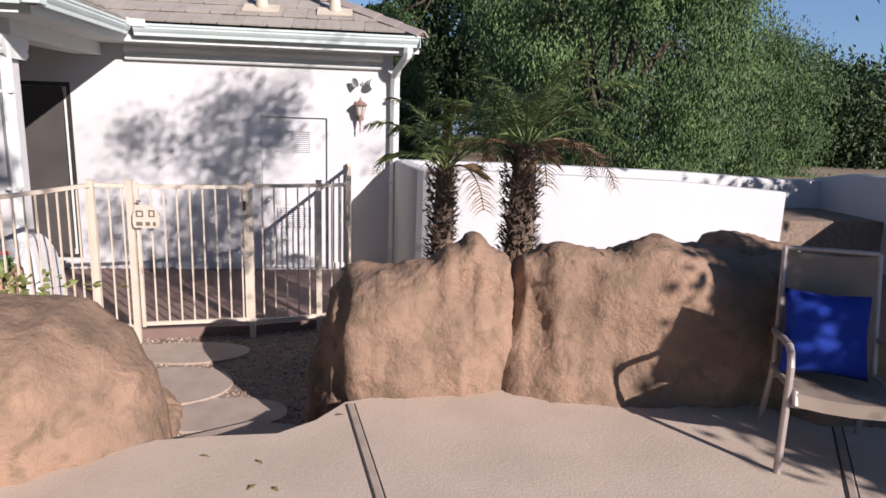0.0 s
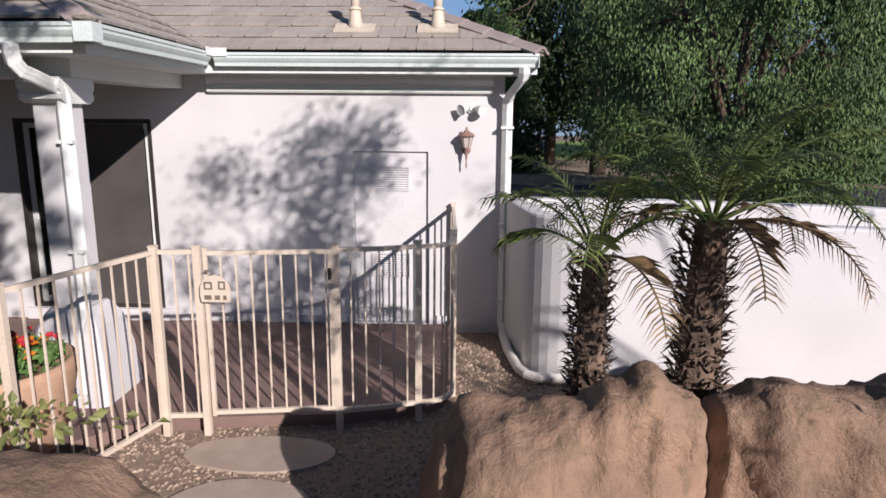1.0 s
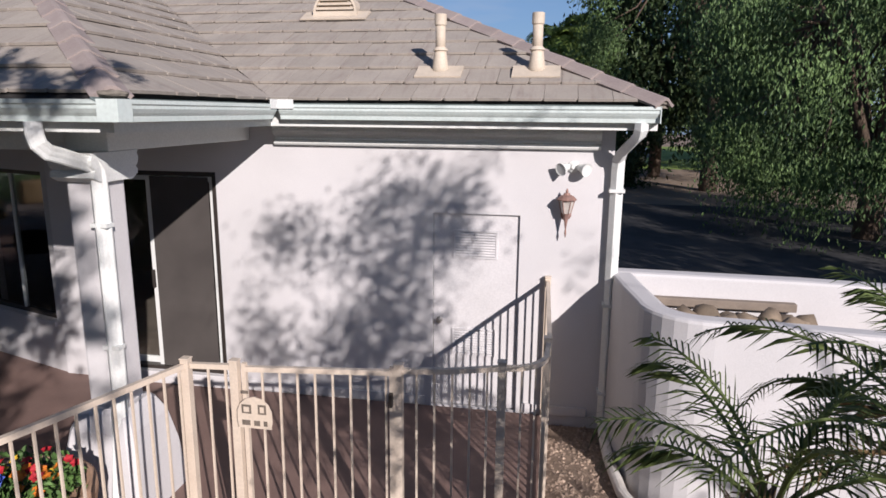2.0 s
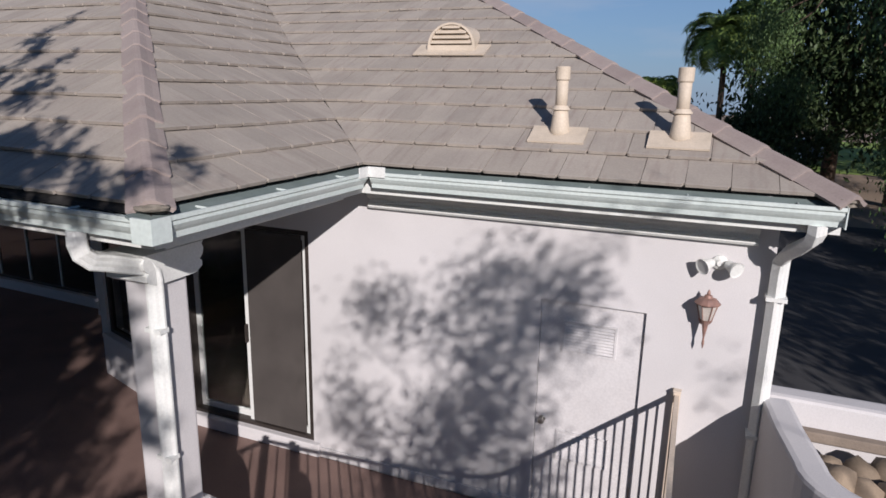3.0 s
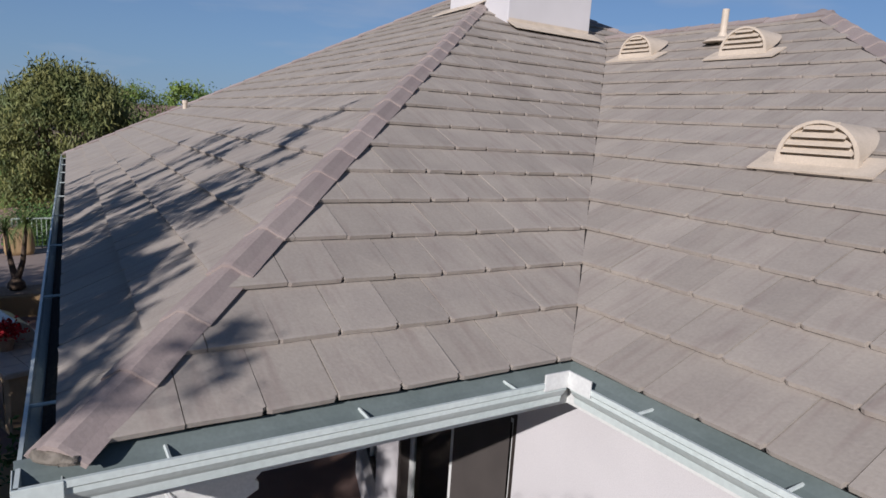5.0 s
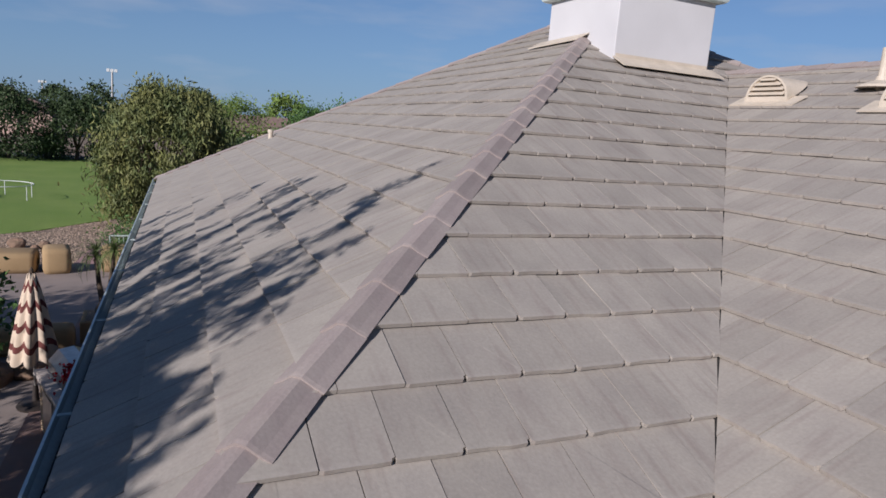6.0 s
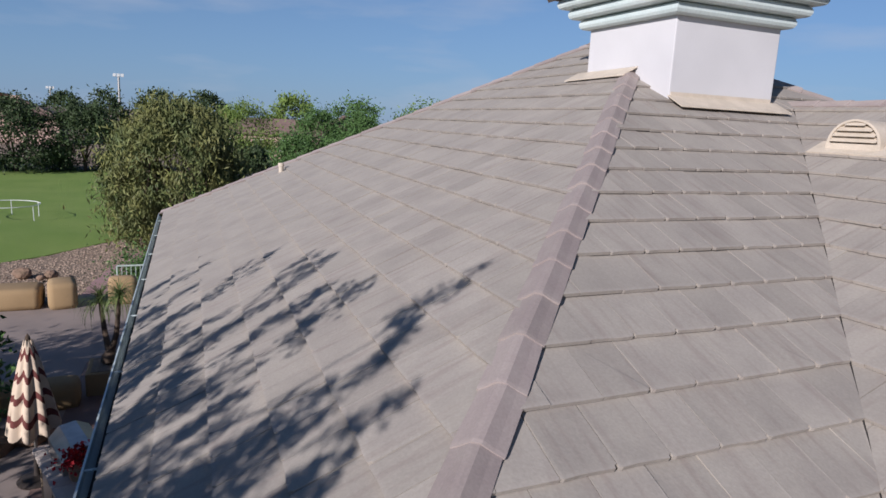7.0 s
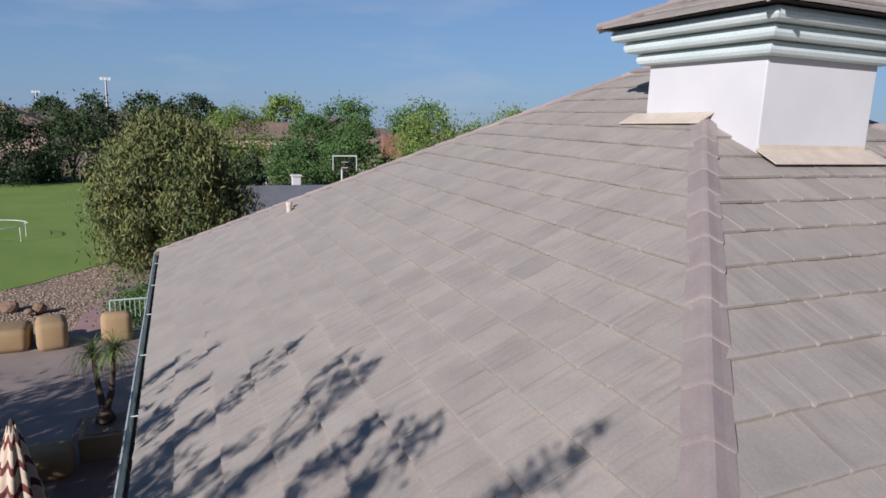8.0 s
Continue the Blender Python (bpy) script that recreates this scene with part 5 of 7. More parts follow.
def tree(name, at, height, spread, material, label, seed, clumps=60, per=220, leaf=0.16, aspect=0.4, trunk=0.18, low=0.25, droop=0.4, clump=0.55, lean=(0, 0), top=1.0, shape=1.0, inner=0.45, boughs=None, tall=0.75):
    """A trunk that forks into tapered limbs, each ending in clumps of small leaves."""
    rnd = np.random.default_rng(seed)
    t = thing(name, label, "tree", at)
    fork = height * low
    bm = bmesh.new()
    pts = [(0, 0, -0.2), (lean[0] * 0.1, lean[1] * 0.1, fork * 0.5), (lean[0] * 0.3, lean[1] * 0.3, fork)]
    tube(bm, pts, [trunk * 1.15, trunk, trunk * 0.8], 10)
    part("trunk", bm, BARK, t, smooth=True)
    centers = []
    bm = bmesh.new()
    start = Vector(pts[-1])
    mains = []
    for k in range(0 if boughs else 7):
        a = k * math.tau / 7 + rnd.uniform(-.3, .3)
        r = spread * rnd.uniform(0.35, 0.6)
        tip = Vector((lean[0] + r * math.cos(a), lean[1] + r * math.sin(a), fork + (height - fork) * rnd.uniform(0.45, 0.8)))
        mid = start.lerp(tip, 0.5) + Vector((0, 0, height * 0.06))
        tube(bm, [start, mid, tip], [trunk * 0.55, trunk * 0.35, trunk * 0.15], 7)
        mains.append((mid, tip))
    for x, y, z, s in boughs or ():
        c = Vector((x, y, z))
        tube(bm, [start, start.lerp(c, 0.55) + Vector((0, 0, 0.25)), c], [trunk * 0.3, trunk * 0.18, trunk * 0.06], 6)
        centers.append((c, s))
    for k in range(0 if boughs else clumps):
        a = rnd.uniform(0, math.tau)
        u = rnd.uniform(0, 1)
        zz = fork * 0.75 + (height * top - fork * 0.75) * u
        w = math.sin(math.pi * min(1, 0.18 + 0.80 * u ** shape)) ** 0.6
        r = spread * w * math.sqrt(rnd.uniform(inner, 1.0))
        c = Vector((lean[0] + r * math.cos(a), lean[1] + r * math.sin(a), zz))
        mid, tip = min(mains, key=lambda m: (m[1] - c).length)
        if k % 2 == 0:
            tube(bm, [mid.lerp(tip, 0.6), mid.lerp(c, 0.6) + Vector((0, 0, 0.1)), c], [trunk * 0.16, trunk * 0.1, trunk * 0.04], 5)
        centers.append((c, clump * rnd.uniform(0.6, 1.35)))
    part("limb_crown", bm, BARK, t, smooth=True)
    pos = []
    for c, s in centers:
        n = int(per * rnd.uniform(0.6, 1.3) * ((s / 0.3) ** 1.6 if boughs else 1))
        d = rnd.normal(size=(n, 3)) * np.array([s, s, s * tall])
        d[:, 2] -= droop * np.abs(rnd.normal(size=n)) * s
        pos.append(np.array(c) + d)
    pos = np.concatenate(pos)
    pos[:, 2] = np.maximum(pos[:, 2], 0.05)
    crown = new("crown", quads("crown", pos, None, leaf, aspect, material, rnd, droop))
    crown.parent = t
    return t


# trees beyond the garden wall
tree("shade_tree", (8.4, 20.5, -0.16), 9.8, 4.3, MESQUITE, "large feathery green shade tree beyond the garden wall", 1, 74, 1900, 0.13, 0.36, 0.32, 0.14, 1.5, 0.50, tall=0.5, inner=0.66)
tree("shade_tree", (6.6, 31, -0.16), 15, 5.6, MESQUITE, "tall feathery green shade tree with dark trunk", 2, 74, 1500, 0.16, 0.38, 0.34, 0.33, 1.3, 0.58, tall=0.5, inner=0.68)
tree("shade_tree", (18.6, 30, -0.16), 7.7, 3.6, MESQUITE, "wide feathery green shade tree", 3, 60, 1400, 0.15, 0.38, 0.32, 0.14, 1.4, 0.5, tall=0.5, inner=0.66)
tree("shade_tree", (5.2, 37, -0.16), 12, 4.0, DARKLEAF, "dark green tree at the edge of the drive", 4, 80, 260, 0.34, 0.45, 0.3, 0.30, 0.6, 0.8)
tree("dark_tree", (29.5, 38, -0.16), 6.0, 4.4, DARKLEAF, "dark green tree in the distance", 5, 90, 260, 0.38, 0.45, 0.3, 0.10, 0.5, 0.85)
tree("dark_tree", (38, 40, -0.16), 6.4, 4.8, DARKLEAF, "dark green tree in the distance", 6, 80, 260, 0.4, 0.45, 0.3, 0.10, 0.5, 0.9)
# this one stays out of view and is added only to shade the drive
tree("shade_tree", (11.3, 5.6, -0.16), 8.2, 3.1, MESQUITE, "unseen feathery tree beyond the side wall that shades the drive", 12, 60, 420, 0.2, 0.42, 0.2, 0.3, 0.6, 0.6)
tree("dark_tree", (15, 44, -0.16), 12, 7, DARKLEAF, "dark green tree behind the shade trees", 7, 90, 260, 0.45, 0.45, 0.3, 0.15, 0.5, 1.1)
# two unseen dense trees, added only to block light from the patio
tree("bushy_tree", (-6.6, 1.2, -0.16), 4.6, 1.9, MIDLEAF, "unseen dense tree added to shade the patio", 71, 60, 420, 0.15, 0.5, 0.12, 0.12, 0.3, 0.5)
tree("bushy_tree", (-3.9, 0.2, -0.16), 4.2, 1.5, MIDLEAF, "unseen dense tree added to shade the patio", 73, 50, 420, 0.15, 0.5, 0.12, 0.12, 0.3, 0.45)
# another unseen tree, placed so that its shadow falls on the terrace
tree("bushy_tree", (-11.9, -2.6, -0.16), 5.2, 2.4, MIDLEAF, "unseen dense tree added to shade the terrace", 75, 44, 260, 0.19, 0.5, 0.16, 0.2, 0.3, 0.6)
# unseen leafy stand-in for the unknown thing that shades the right boulder
tree("tall_shrub", (6.15, -0.74, 0.39), 3.0, 0.62, MIDLEAF, "unseen leafy blocker added to shade the boulder", 74, 170, 800, 0.13, 0.6, 0.05, 0.06, 0.1, 0.22, inner=0.0)
# trees by the pool, behind the way, that shade wall, roof and deck
def twig_tree(name, at, height, twigs, material, label, seed, per=1900, leaf=0.11, aspect=0.40, trunk=0.14, loose=0.05):
    """A tree whose leaves hang in long sprays: twigs are (start, end, half width) in the world."""
    rnd = np.random.default_rng(seed)
    t = thing(name, label, "tree", at)
    top = Vector((0, 0, height))
    part("trunk", tube(bmesh.new(), [(0, 0, -0.3), (0.06, 0.04, height * 0.5), top], [trunk * 1.2, trunk, trunk * 0.75], 10), BARK, t, smooth=True)
    bm, pos = bmesh.new(), []
    org = Vector(at)
    ends = [(Vector(p) - org, Vector(q) - org, w) for p, q, w in twigs]
    nodes = []
    for k in range(0, len(ends), 6):
        tip = top.lerp(ends[k][0], 0.72) + Vector(rnd.normal(size=3) * 0.12)
        bend = top.lerp(tip, 0.5) + Vector(rnd.normal(size=3) * 0.14) + Vector((0, 0, 0.15))
        tube(bm, [top, bend, tip], [trunk * 0.5, trunk * 0.3, 0.016], 7)
        nodes += [bend, tip]
    for p, q, w in ends:
        start = min(nodes, key=lambda v: (v - p).length)
        tube(bm, [start, start.lerp(p, 0.5) + Vector(rnd.normal(size=3) * 0.08), p, q], [0.014, 0.009, 0.006, 0.003], 5)
        way, long = (q - p).normalized(), (q - p).length
        n = int(per * (long + w) * (2.2 * w)) + 12
        sprays = max(3, int(n / 45))
        for k in range(sprays):
            u = rnd.uniform(-0.08, 0.82)
            c = p + way * (long * u) + Vector(rnd.normal(size=3) * w * 0.55)
            d = (way + Vector(rnd.normal(size=3)) * 0.22).normalized() * min(0.5, long * 0.4) * rnd.uniform(0.6, 1.2)
            m = int(n / sprays) + 1
            s = rnd.uniform(0, 1, m)[:, None]
            pos.append(np.array(c) + s * np.array(d) + rnd.normal(size=(m, 3)) * (loose * (1.15 - 0.8 * s)))
    part("limb_crown", bm, BARK, t, smooth=True)
    crown = new("crown", quads("crown", np.concatenate(pos), None, leaf, aspect, material, rnd, 0.05))
    crown.parent = t
    return t


def toward_sun(x, y, z, d):
    return Vector((x, y, z)) + SUN_WAY * d


# sprays over the roof: (x, y) to (x, y) on the tiles that they shade, and half width
SPRAYS = [(-10.12, 5.72, -10.55, 6.36, 0.07), (-10.12, 6.34, -10.23, 6.80, 0.030), (-9.14, 5.73, -9.38, 6.35, 0.12), (-8.61, 6.22, -8.72, 6.72, 0.10), (-8.83, 6.74, -9.17, 7.47, 0.05), (-8.22, 5.84, -8.44, 6.12, 0.15), (-7.78, 6.22, -8.01, 6.76, 0.10), (-7.39, 6.44, -7.49, 6.76, 0.08), (-7.47, 6.71, -7.69, 7.37, 0.09), (-8.19, 7.37, -8.17, 7.63, 0.035), (-7.90, 7.39, -7.73, 7.65, 0.045), (-7.92, 7.11, -7.98, 7.27, 0.040), (-6.91, 6.79, -7.06, 7.26, 0.09), (-7.06, 7.26, -7.10, 7.55, 0.06), (-6.50, 7.09, -6.64, 7.56, 0.12), (-5.73, 7.61, -5.78, 8.03, 0.08), (-5.25, 6.96, -5.43, 7.32, 0.10), (-5.39, 7.27, -5.55, 7.56, 0.07), (-4.99, 6.90, -4.88, 7.30, 0.06), (-4.72, 6.58, -4.78, 7.01, 0.12), (-5.34, 6.44, -5.43, 6.99, 0.16), (-5.89, 6.13, -6.00, 6.60, 0.20), (-6.43, 5.83, -6.74, 6.26, 0.22), (-7.50, 5.73, -8.23, 6.15, 0.16), (-6.44, 6.25, -6.51, 6.83, 0.13), (-5.30, 5.91, -5.34, 6.44, 0.28), (-4.77, 5.80, -4.86, 6.20, 0.30), (-4.69, 6.22, -4.54, 6.64, 0.16), (-5.11, 6.23, -5.00, 6.62, 0.18), (-4.54, 5.77, -4.50, 5.96, 0.20), (-4.13, 6.17, -4.12, 6.39, 0.08), (-4.22, 5.99, -4.22, 6.18, 0.08), (-3.47, 5.59, -3.36, 5.93, 0.10), (-3.00, 5.51, -2.94, 5.76, 0.09), (-4.12, 5.77, -3.96, 6.13, 0.12), (-2.74, 5.51, -2.68, 5.67, 0.07), (-2.51, 5.67, -2.78, 5.89, 0.05), (-3.06, 5.68, -3.14, 5.95, 0.08), (-3.42, 5.84, -3.53, 6.22, 0.08), (-3.89, 5.75, -4.20, 6.12, 0.10), (-2.79, 5.61, -2.91, 5.75, 0.07), (-3.62, 6.04, -3.78, 6.36, 0.06), (-3.44, 5.58, -4.00, 5.81, 0.12), (-2.81, 5.54, -3.19, 5.62, 0.10)]
rnd = random.Random(4)
twigs = []
for x0, y0, x1, y1, w in SPRAYS:
    d = rnd.uniform(5.3, 6.3)
    x0, y0 = x0 - 0.45 * (x1 - x0), y0 - 0.45 * (y1 - y0)
    twigs.append((toward_sun(x0, y0, zc(Vector((x0, y0))), d), toward_sun(x1, y1, zc(Vector((x1, y1))), d), w))
for x0, y0, x1, y1, w in ((-2.52, 5.90, -2.78, 6.35, 0.045), (-2.50, 6.00, -2.60, 6.25, 0.03)):
    d = rnd.uniform(5.6, 6.0)
    twigs.append((toward_sun(x0, y0, zb(Vector((x0, y0))), d), toward_sun(x1, y1, zb(Vector((x1, y1))), d), w))
twig_tree("leafy_tree", (-4.6, 0.4, -0.16), 4.4, twigs, MIDLEAF, "leafy tree by the pool that shades the roof", 8, per=1750, leaf=0.074, trunk=0.10, loose=0.055)
# sprays over the white wall: (x, z) to (x, z) and half width
WALL_SPRAYS = [(-2.55, 1.35, -2.5, 1.95, .13), (-2.2, 1.3, -2.2, 2.0, .11), (-1.9, 1.3, -0.95, 2.4, .22), (-1.5, 1.0, -0.85, 2.3, .24), (-0.9, 2.0, -0.42, 2.35, .12), (-0.65, 2.3, -0.15, 2.75, .035), (-1.7, 0.7, -1.05, 1.4, .26), (-1.5, 0.5, -0.85, 0.8, .20), (-3.0, 0.55, -2.8, 0.95, .10), (-2.75, 0.2, -2.2, 0.6, .13), (-2.1, 0.1, -1.3, 0.5, .14), (-2.05, 0.6, -1.5, 1.0, .13), (0.45, 1.4, 0.65, 1.6, .03), (-2.7, -0.5, -2.0, -0.1, .22), (-1.9, -0.8, -1.2, -0.2, .24), (-1.0, -0.6, -0.4, -0.3, .18), (-2.4, -0.1, -1.6, 0.5, .2), (-1.5, -0.1, -0.8, 0.4, .2), (-2.9, 0.3, -2.5, 0.9, .14), (-1.2, 1.4, -0.55, 2.0, .16)]
twigs = []
for x0, z0, x1, z1, w in WALL_SPRAYS:
    d = rnd.uniform(8.6, 9.8)
    twigs.append((toward_sun(x0, 8.235, z0, d), toward_sun(x1, 8.235, z1, d), w * 1.2))
twig_tree("leafy_tree", (8.5, -1.5, 0.4), 3.6, twigs, MIDLEAF, "leafy tree on the deck that shades the white wall", 9, per=1150, leaf=0.075, trunk=0.06, loose=0.17)
# sprays of an unseen tree, added high over the pool to keep the covered patio in shade
twigs = []
for k in range(58):
    y = 6.2 + 4.4 * ((k * 0.2247) % 1)
    x, z = -4.6 - 0.682 * (y - 6.2) - (6.4 - 0.3 * (y - 6.2)) * ((k * 0.618) % 1), 0.0
    twigs.append((toward_sun(x, y, z, 11.0), toward_sun(x - 0.3, y + 0.9, z + 0.1, 11.4), 0.42))
for k in range(20):
    x, z = -5.1 - 5.8 * ((k * 0.618) % 1), 0.3 + 1.4 * ((k * 0.382) % 1)
    twigs.append((toward_sun(x, 8.2, z, 11.2), toward_sun(x - 0.4, 8.2, z + 0.5, 11.0), 0.36))
for z, w in ((2.4, 0.08), (2.15, 0.06), (1.8, 0.07), (1.45, 0.06), (1.05, 0.08), (0.75, 0.06)):
    twigs.append((toward_sun(-3.2, 6.0, z, 13.0), toward_sun(-2.9 + 0.1 * math.sin(23 * z), 6.0, z - 0.2 + 0.1 * math.sin(9 * z), 13.0), w))
twig_tree("pool_tree", (-2.6, -5.2, -0.16), 4.2, twigs, MIDLEAF, "unseen leafy tree added to shade the patio", 10, per=420, leaf=0.15, aspect=0.45, trunk=0.2, loose=0.12)

# ---- pygmy date palms ----
def frond(bm_r, bm_l, base, yaw, rise, length, droop, rnd, leaf=0.16, gap=0.024, wide=0.0042):
    """A feather frond: an arching rib and two rows of narrow leaflets."""
    pts, p, pitch = [], Vector(base), rise
    n = 14
    for k in range(n + 1):
        pts.append(p.copy())
        p = p + Vector((math.cos(yaw) * math.cos(pitch), math.sin(yaw) * math.cos(pitch), math.sin(pitch))) * (length / n)
        pitch -= droop / n * (0.4 + 1.2 * k / n)
    tube(bm_r, pts, [0.009 * (1 - 0.8 * k / n) + 0.0015 for k in range(n + 1)], 5)
    s = 0.22 * length
    total = length
    while s < total:
        k = min(n - 1, int(s / total * n))
        f = s / total * n - k
        q = pts[k].lerp(pts[k + 1], f)
        d = (pts[k + 1] - pts[k]).normalized()
        side = d.cross(Vector((0, 0, 1)))
        side = side.normalized() if side.length > 1e-3 else Vector((1, 0, 0))
        ll = leaf * (0.45 + 0.75 * math.sin(math.pi * min(1, 0.15 + 0.8 * s / total)))
        for sg in (-1, 1):
            w = (side * sg * 0.8 + d * 0.55 + Vector((0, 0, rnd.uniform(-0.15, 0.2)))).normalized()
            mid = q + w * ll * 0.5
            tip = q + w * ll + Vector((0, 0, -0.35 * ll * rnd.uniform(0.4, 1.3)))
            o = d * wide
            v = [bm_l.verts.new(x) for x in (q - o, q + o, mid + o, tip, mid - o)]
            bm_l.faces.new(v)
        s += gap


def date_palm(x, y, z0, z1, r, fronds, length, label, seed, dry=3):
    rnd = random.Random(seed)
    t = thing("date_palm", label, "palm", (x, y, z0), group="date palms")
    h = z1 - z0
    part("trunk", tube(bmesh.new(), [(0, 0, -0.05), (0.01, 0.01, h * 0.5), (0.02, 0, h)], [r * 0.62, r * 0.6, r * 0.42], 12), BOOT, t)
    bm = bmesh.new()
    rows = int(h / 0.020)
    for i in range(rows):
        z = i / rows * h
        for k in range(11):
            a = k * math.tau / 11 + i * 0.37 + rnd.uniform(-.3, .3)
            rr = r * rnd.uniform(0.42, 0.62)
            L = r * rnd.uniform(0.25, 0.62)
            w = 0.011 * rnd.uniform(0.5, 1.5)
            d = Vector((math.cos(a + rnd.uniform(-.4, .4)), math.sin(a + rnd.uniform(-.4, .4)), 0))
            s = Vector((-math.sin(a), math.cos(a), 0))
            b = Vector((math.cos(a), math.sin(a), 0)) * rr + Vector((0, 0, z))
            mid = b + d * L * 0.5 + Vector((0, 0, L * rnd.uniform(-0.1, 0.8)))
            tip = mid + d * L * 0.5 + Vector((0, 0, L * rnd.uniform(-0.6, 0.6)))
            vs = [bm.verts.new(b + s * w), bm.verts.new(b - s * w), bm.verts.new(mid - s * w * 0.8), bm.verts.new(tip), bm.verts.new(mid + s * w * 0.8), bm.verts.new(mid - Vector((0, 0, 0.012)))]
            bm.faces.new((vs[0], vs[1], vs[2], vs[4]))
            bm.faces.new((vs[4], vs[2], vs[3]))
            bm.faces.new((vs[1], vs[5], vs[2]))
            bm.faces.new((vs[0], vs[4], vs[5]))
    boots = part("boot_fibre", bm, BOOT, t, "ragged brown leaf bases")
    boots["kind"] = "stuff"
    for k in range(fronds + dry):
        yaw = k * 2.4 + rnd.uniform(-.25, .25)
        old = k >= fronds
        u = k / max(1, fronds)
        br, bl = bmesh.new(), bmesh.new()
        frond(br, bl, (0.02, 0, h - 0.02), yaw, radians(20 if old else 78 - 50 * u), length * rnd.uniform(0.8, 1.1), radians(105 if old else 70 + 45 * u), rnd)
        fr = part("frond", br, DRYFROND if old else FROND, t, "dry brown frond" if old else "")
        part("leaflet_fan", bl, DRYFROND if old else FROND, fr)
    return t


date_palm(1.02, 4.0, 0.0, 1.76, 0.15, 10, 0.82, "small date palm with shaggy trunk behind the boulders", 21, 1)
date_palm(1.62, 4.1, 0.0, 1.92, 0.195, 15, 0.95, "thick shaggy-trunked date palm behind the boulders", 22, 5)

# ---- patio chair with cushion ----
ch = thing("patio_chair", "taupe metal patio chair with sling seat on the deck", "chair", (2.94, 2.32, 0.39), -22)
T = lambda pts, r=0.017: tube(bmesh.new(), pts, r, 10)
for s in (-1, 1):
    part("leg", T([(s * 0.29, -0.26, 0.0), (s * 0.285, -0.235, 0.30), (s * 0.285, -0.22, 0.56), (s * 0.285, -0.19, 0.62), (s * 0.285, -0.14, 0.645)], 0.019), CHAIRMETAL, ch)
    part("armrest", T([(s * 0.285, -0.15, 0.645), (s * 0.285, 0.0, 0.64), (s * 0.285, 0.16, 0.62), (s * 0.265, 0.27, 0.60)], 0.019), CHAIRMETAL, ch)
    part("back_leg", T([(s * 0.26, 0.36, 0.0), (s * 0.255, 0.26, 0.32), (s * 0.25, 0.25, 0.44), (s * 0.245, 0.30, 0.66), (s * 0.24, 0.40, 1.06)], 0.017), CHAIRMETAL, ch)
    part("seat_rail", T([(s * 0.255, -0.27, 0.375), (s * 0.255, -0.24, 0.43), (s * 0.255, 0.0, 0.41), (s * 0.255, 0.24, 0.40)], 0.016), CHAIRMETAL, ch)
part("crossbar", T([(-0.285, -0.22, 0.36), (0.285, -0.22, 0.36)], 0.014), CHAIRMETAL, ch)
part("crossbar", T([(-0.25, 0.25, 0.34), (0.25, 0.25, 0.34)], 0.014), CHAIRMETAL, ch)
part("crossbar", T([(-0.24, 0.40, 1.06), (0.24, 0.40, 1.06)], 0.014), CHAIRMETAL, ch)
def sling(pts, w):
    bm = bmesh.new()
    rows = [[bm.verts.new((u * w, y, z - 0.02 * (1 - u * u) + d)) for u in (-1, -0.5, 0, 0.5, 1)] for y, z in pts for d in (0,)]
    low = [[bm.verts.new(v.co - Vector((0, 0.004, 0.006))) for v in r] for r in rows]
    for a, b, c, d in zip(rows, rows[1:], low, low[1:]):
        for k in range(4):
            bm.faces.new((a[k], a[k + 1], b[k + 1], b[k]))
            bm.faces.new((c[k + 1], c[k], d[k], d[k + 1]))
    return bm
part("seat", sling([(-0.27, 0.38), (-0.25, 0.435), (-0.1, 0.425), (0.08, 0.415), (0.24, 0.41)], 0.25), SLING, ch, "taupe mesh sling seat")
part("backrest", sling([(0.25, 0.44), (0.285, 0.62), (0.33, 0.82), (0.395, 1.05)], 0.24), SLING, ch, "taupe mesh sling back")
bm = bmesh.new()
n = 18
for sgn in (1, -1):
    g = []
    for i in range(n + 1):
        g.append([])
        for j in range(n + 1):
            u, v = i / n * 2 - 1, j / n * 2 - 1
            e = max(0.0, (1 - abs(u) ** 3.5) * (1 - abs(v) ** 3.5)) ** 0.55
            pin = 1 - 0.07 * (1 - max(abs(u), abs(v)) ** 0) + 0.0
            k = 0.93 + 0.07 * (abs(u * v)) ** 1.5
            wr = 0.006 * noise.noise(Vector((u * 3, v * 3, sgn)))
            g[-1].append(bm.verts.new((u * 0.225 * k, sgn * (0.078 * e + wr * e), v * 0.225 * k)))
    for i in range(n):
        for j in range(n):
            bm.faces.new((g[i][j], g[i + 1][j], g[i + 1][j + 1], g[i][j + 1]))
bmesh.ops.remove_doubles(bm, verts=bm.verts, dist=0.002)
cu = mesh_ob("cushion", bm, BLUE, True)
cu.matrix_world = pose(2.94, 2.32, 0.39, 0, 0, -22) @ pose(-0.06, 0.09, 0.66, -17, 3, 8)
tagged(cu, "royal blue square cushion leaning on the chair back", "cushion")

# ---- flower bowl ----
fb = thing("flower_bowl", "wide tan clay bowl planted with pansies", "planter", (-2.88, 5.0, 0.0))
part("bowl", lathe(bmesh.new(), [(0.24, 0.0), (0.32, 0.06), (0.42, 0.28), (0.47, 0.52), (0.495, 0.66), (0.49, 0.72), (0.45, 0.725), (0.43, 0.66), (0.05, 0.65)], 36), TERRACOTTA, fb, smooth=True)
nr = np.random.default_rng(5)
a = nr.uniform(0, math.tau, 900)
r = 0.42 * np.sqrt(nr.uniform(0, 1, 900))
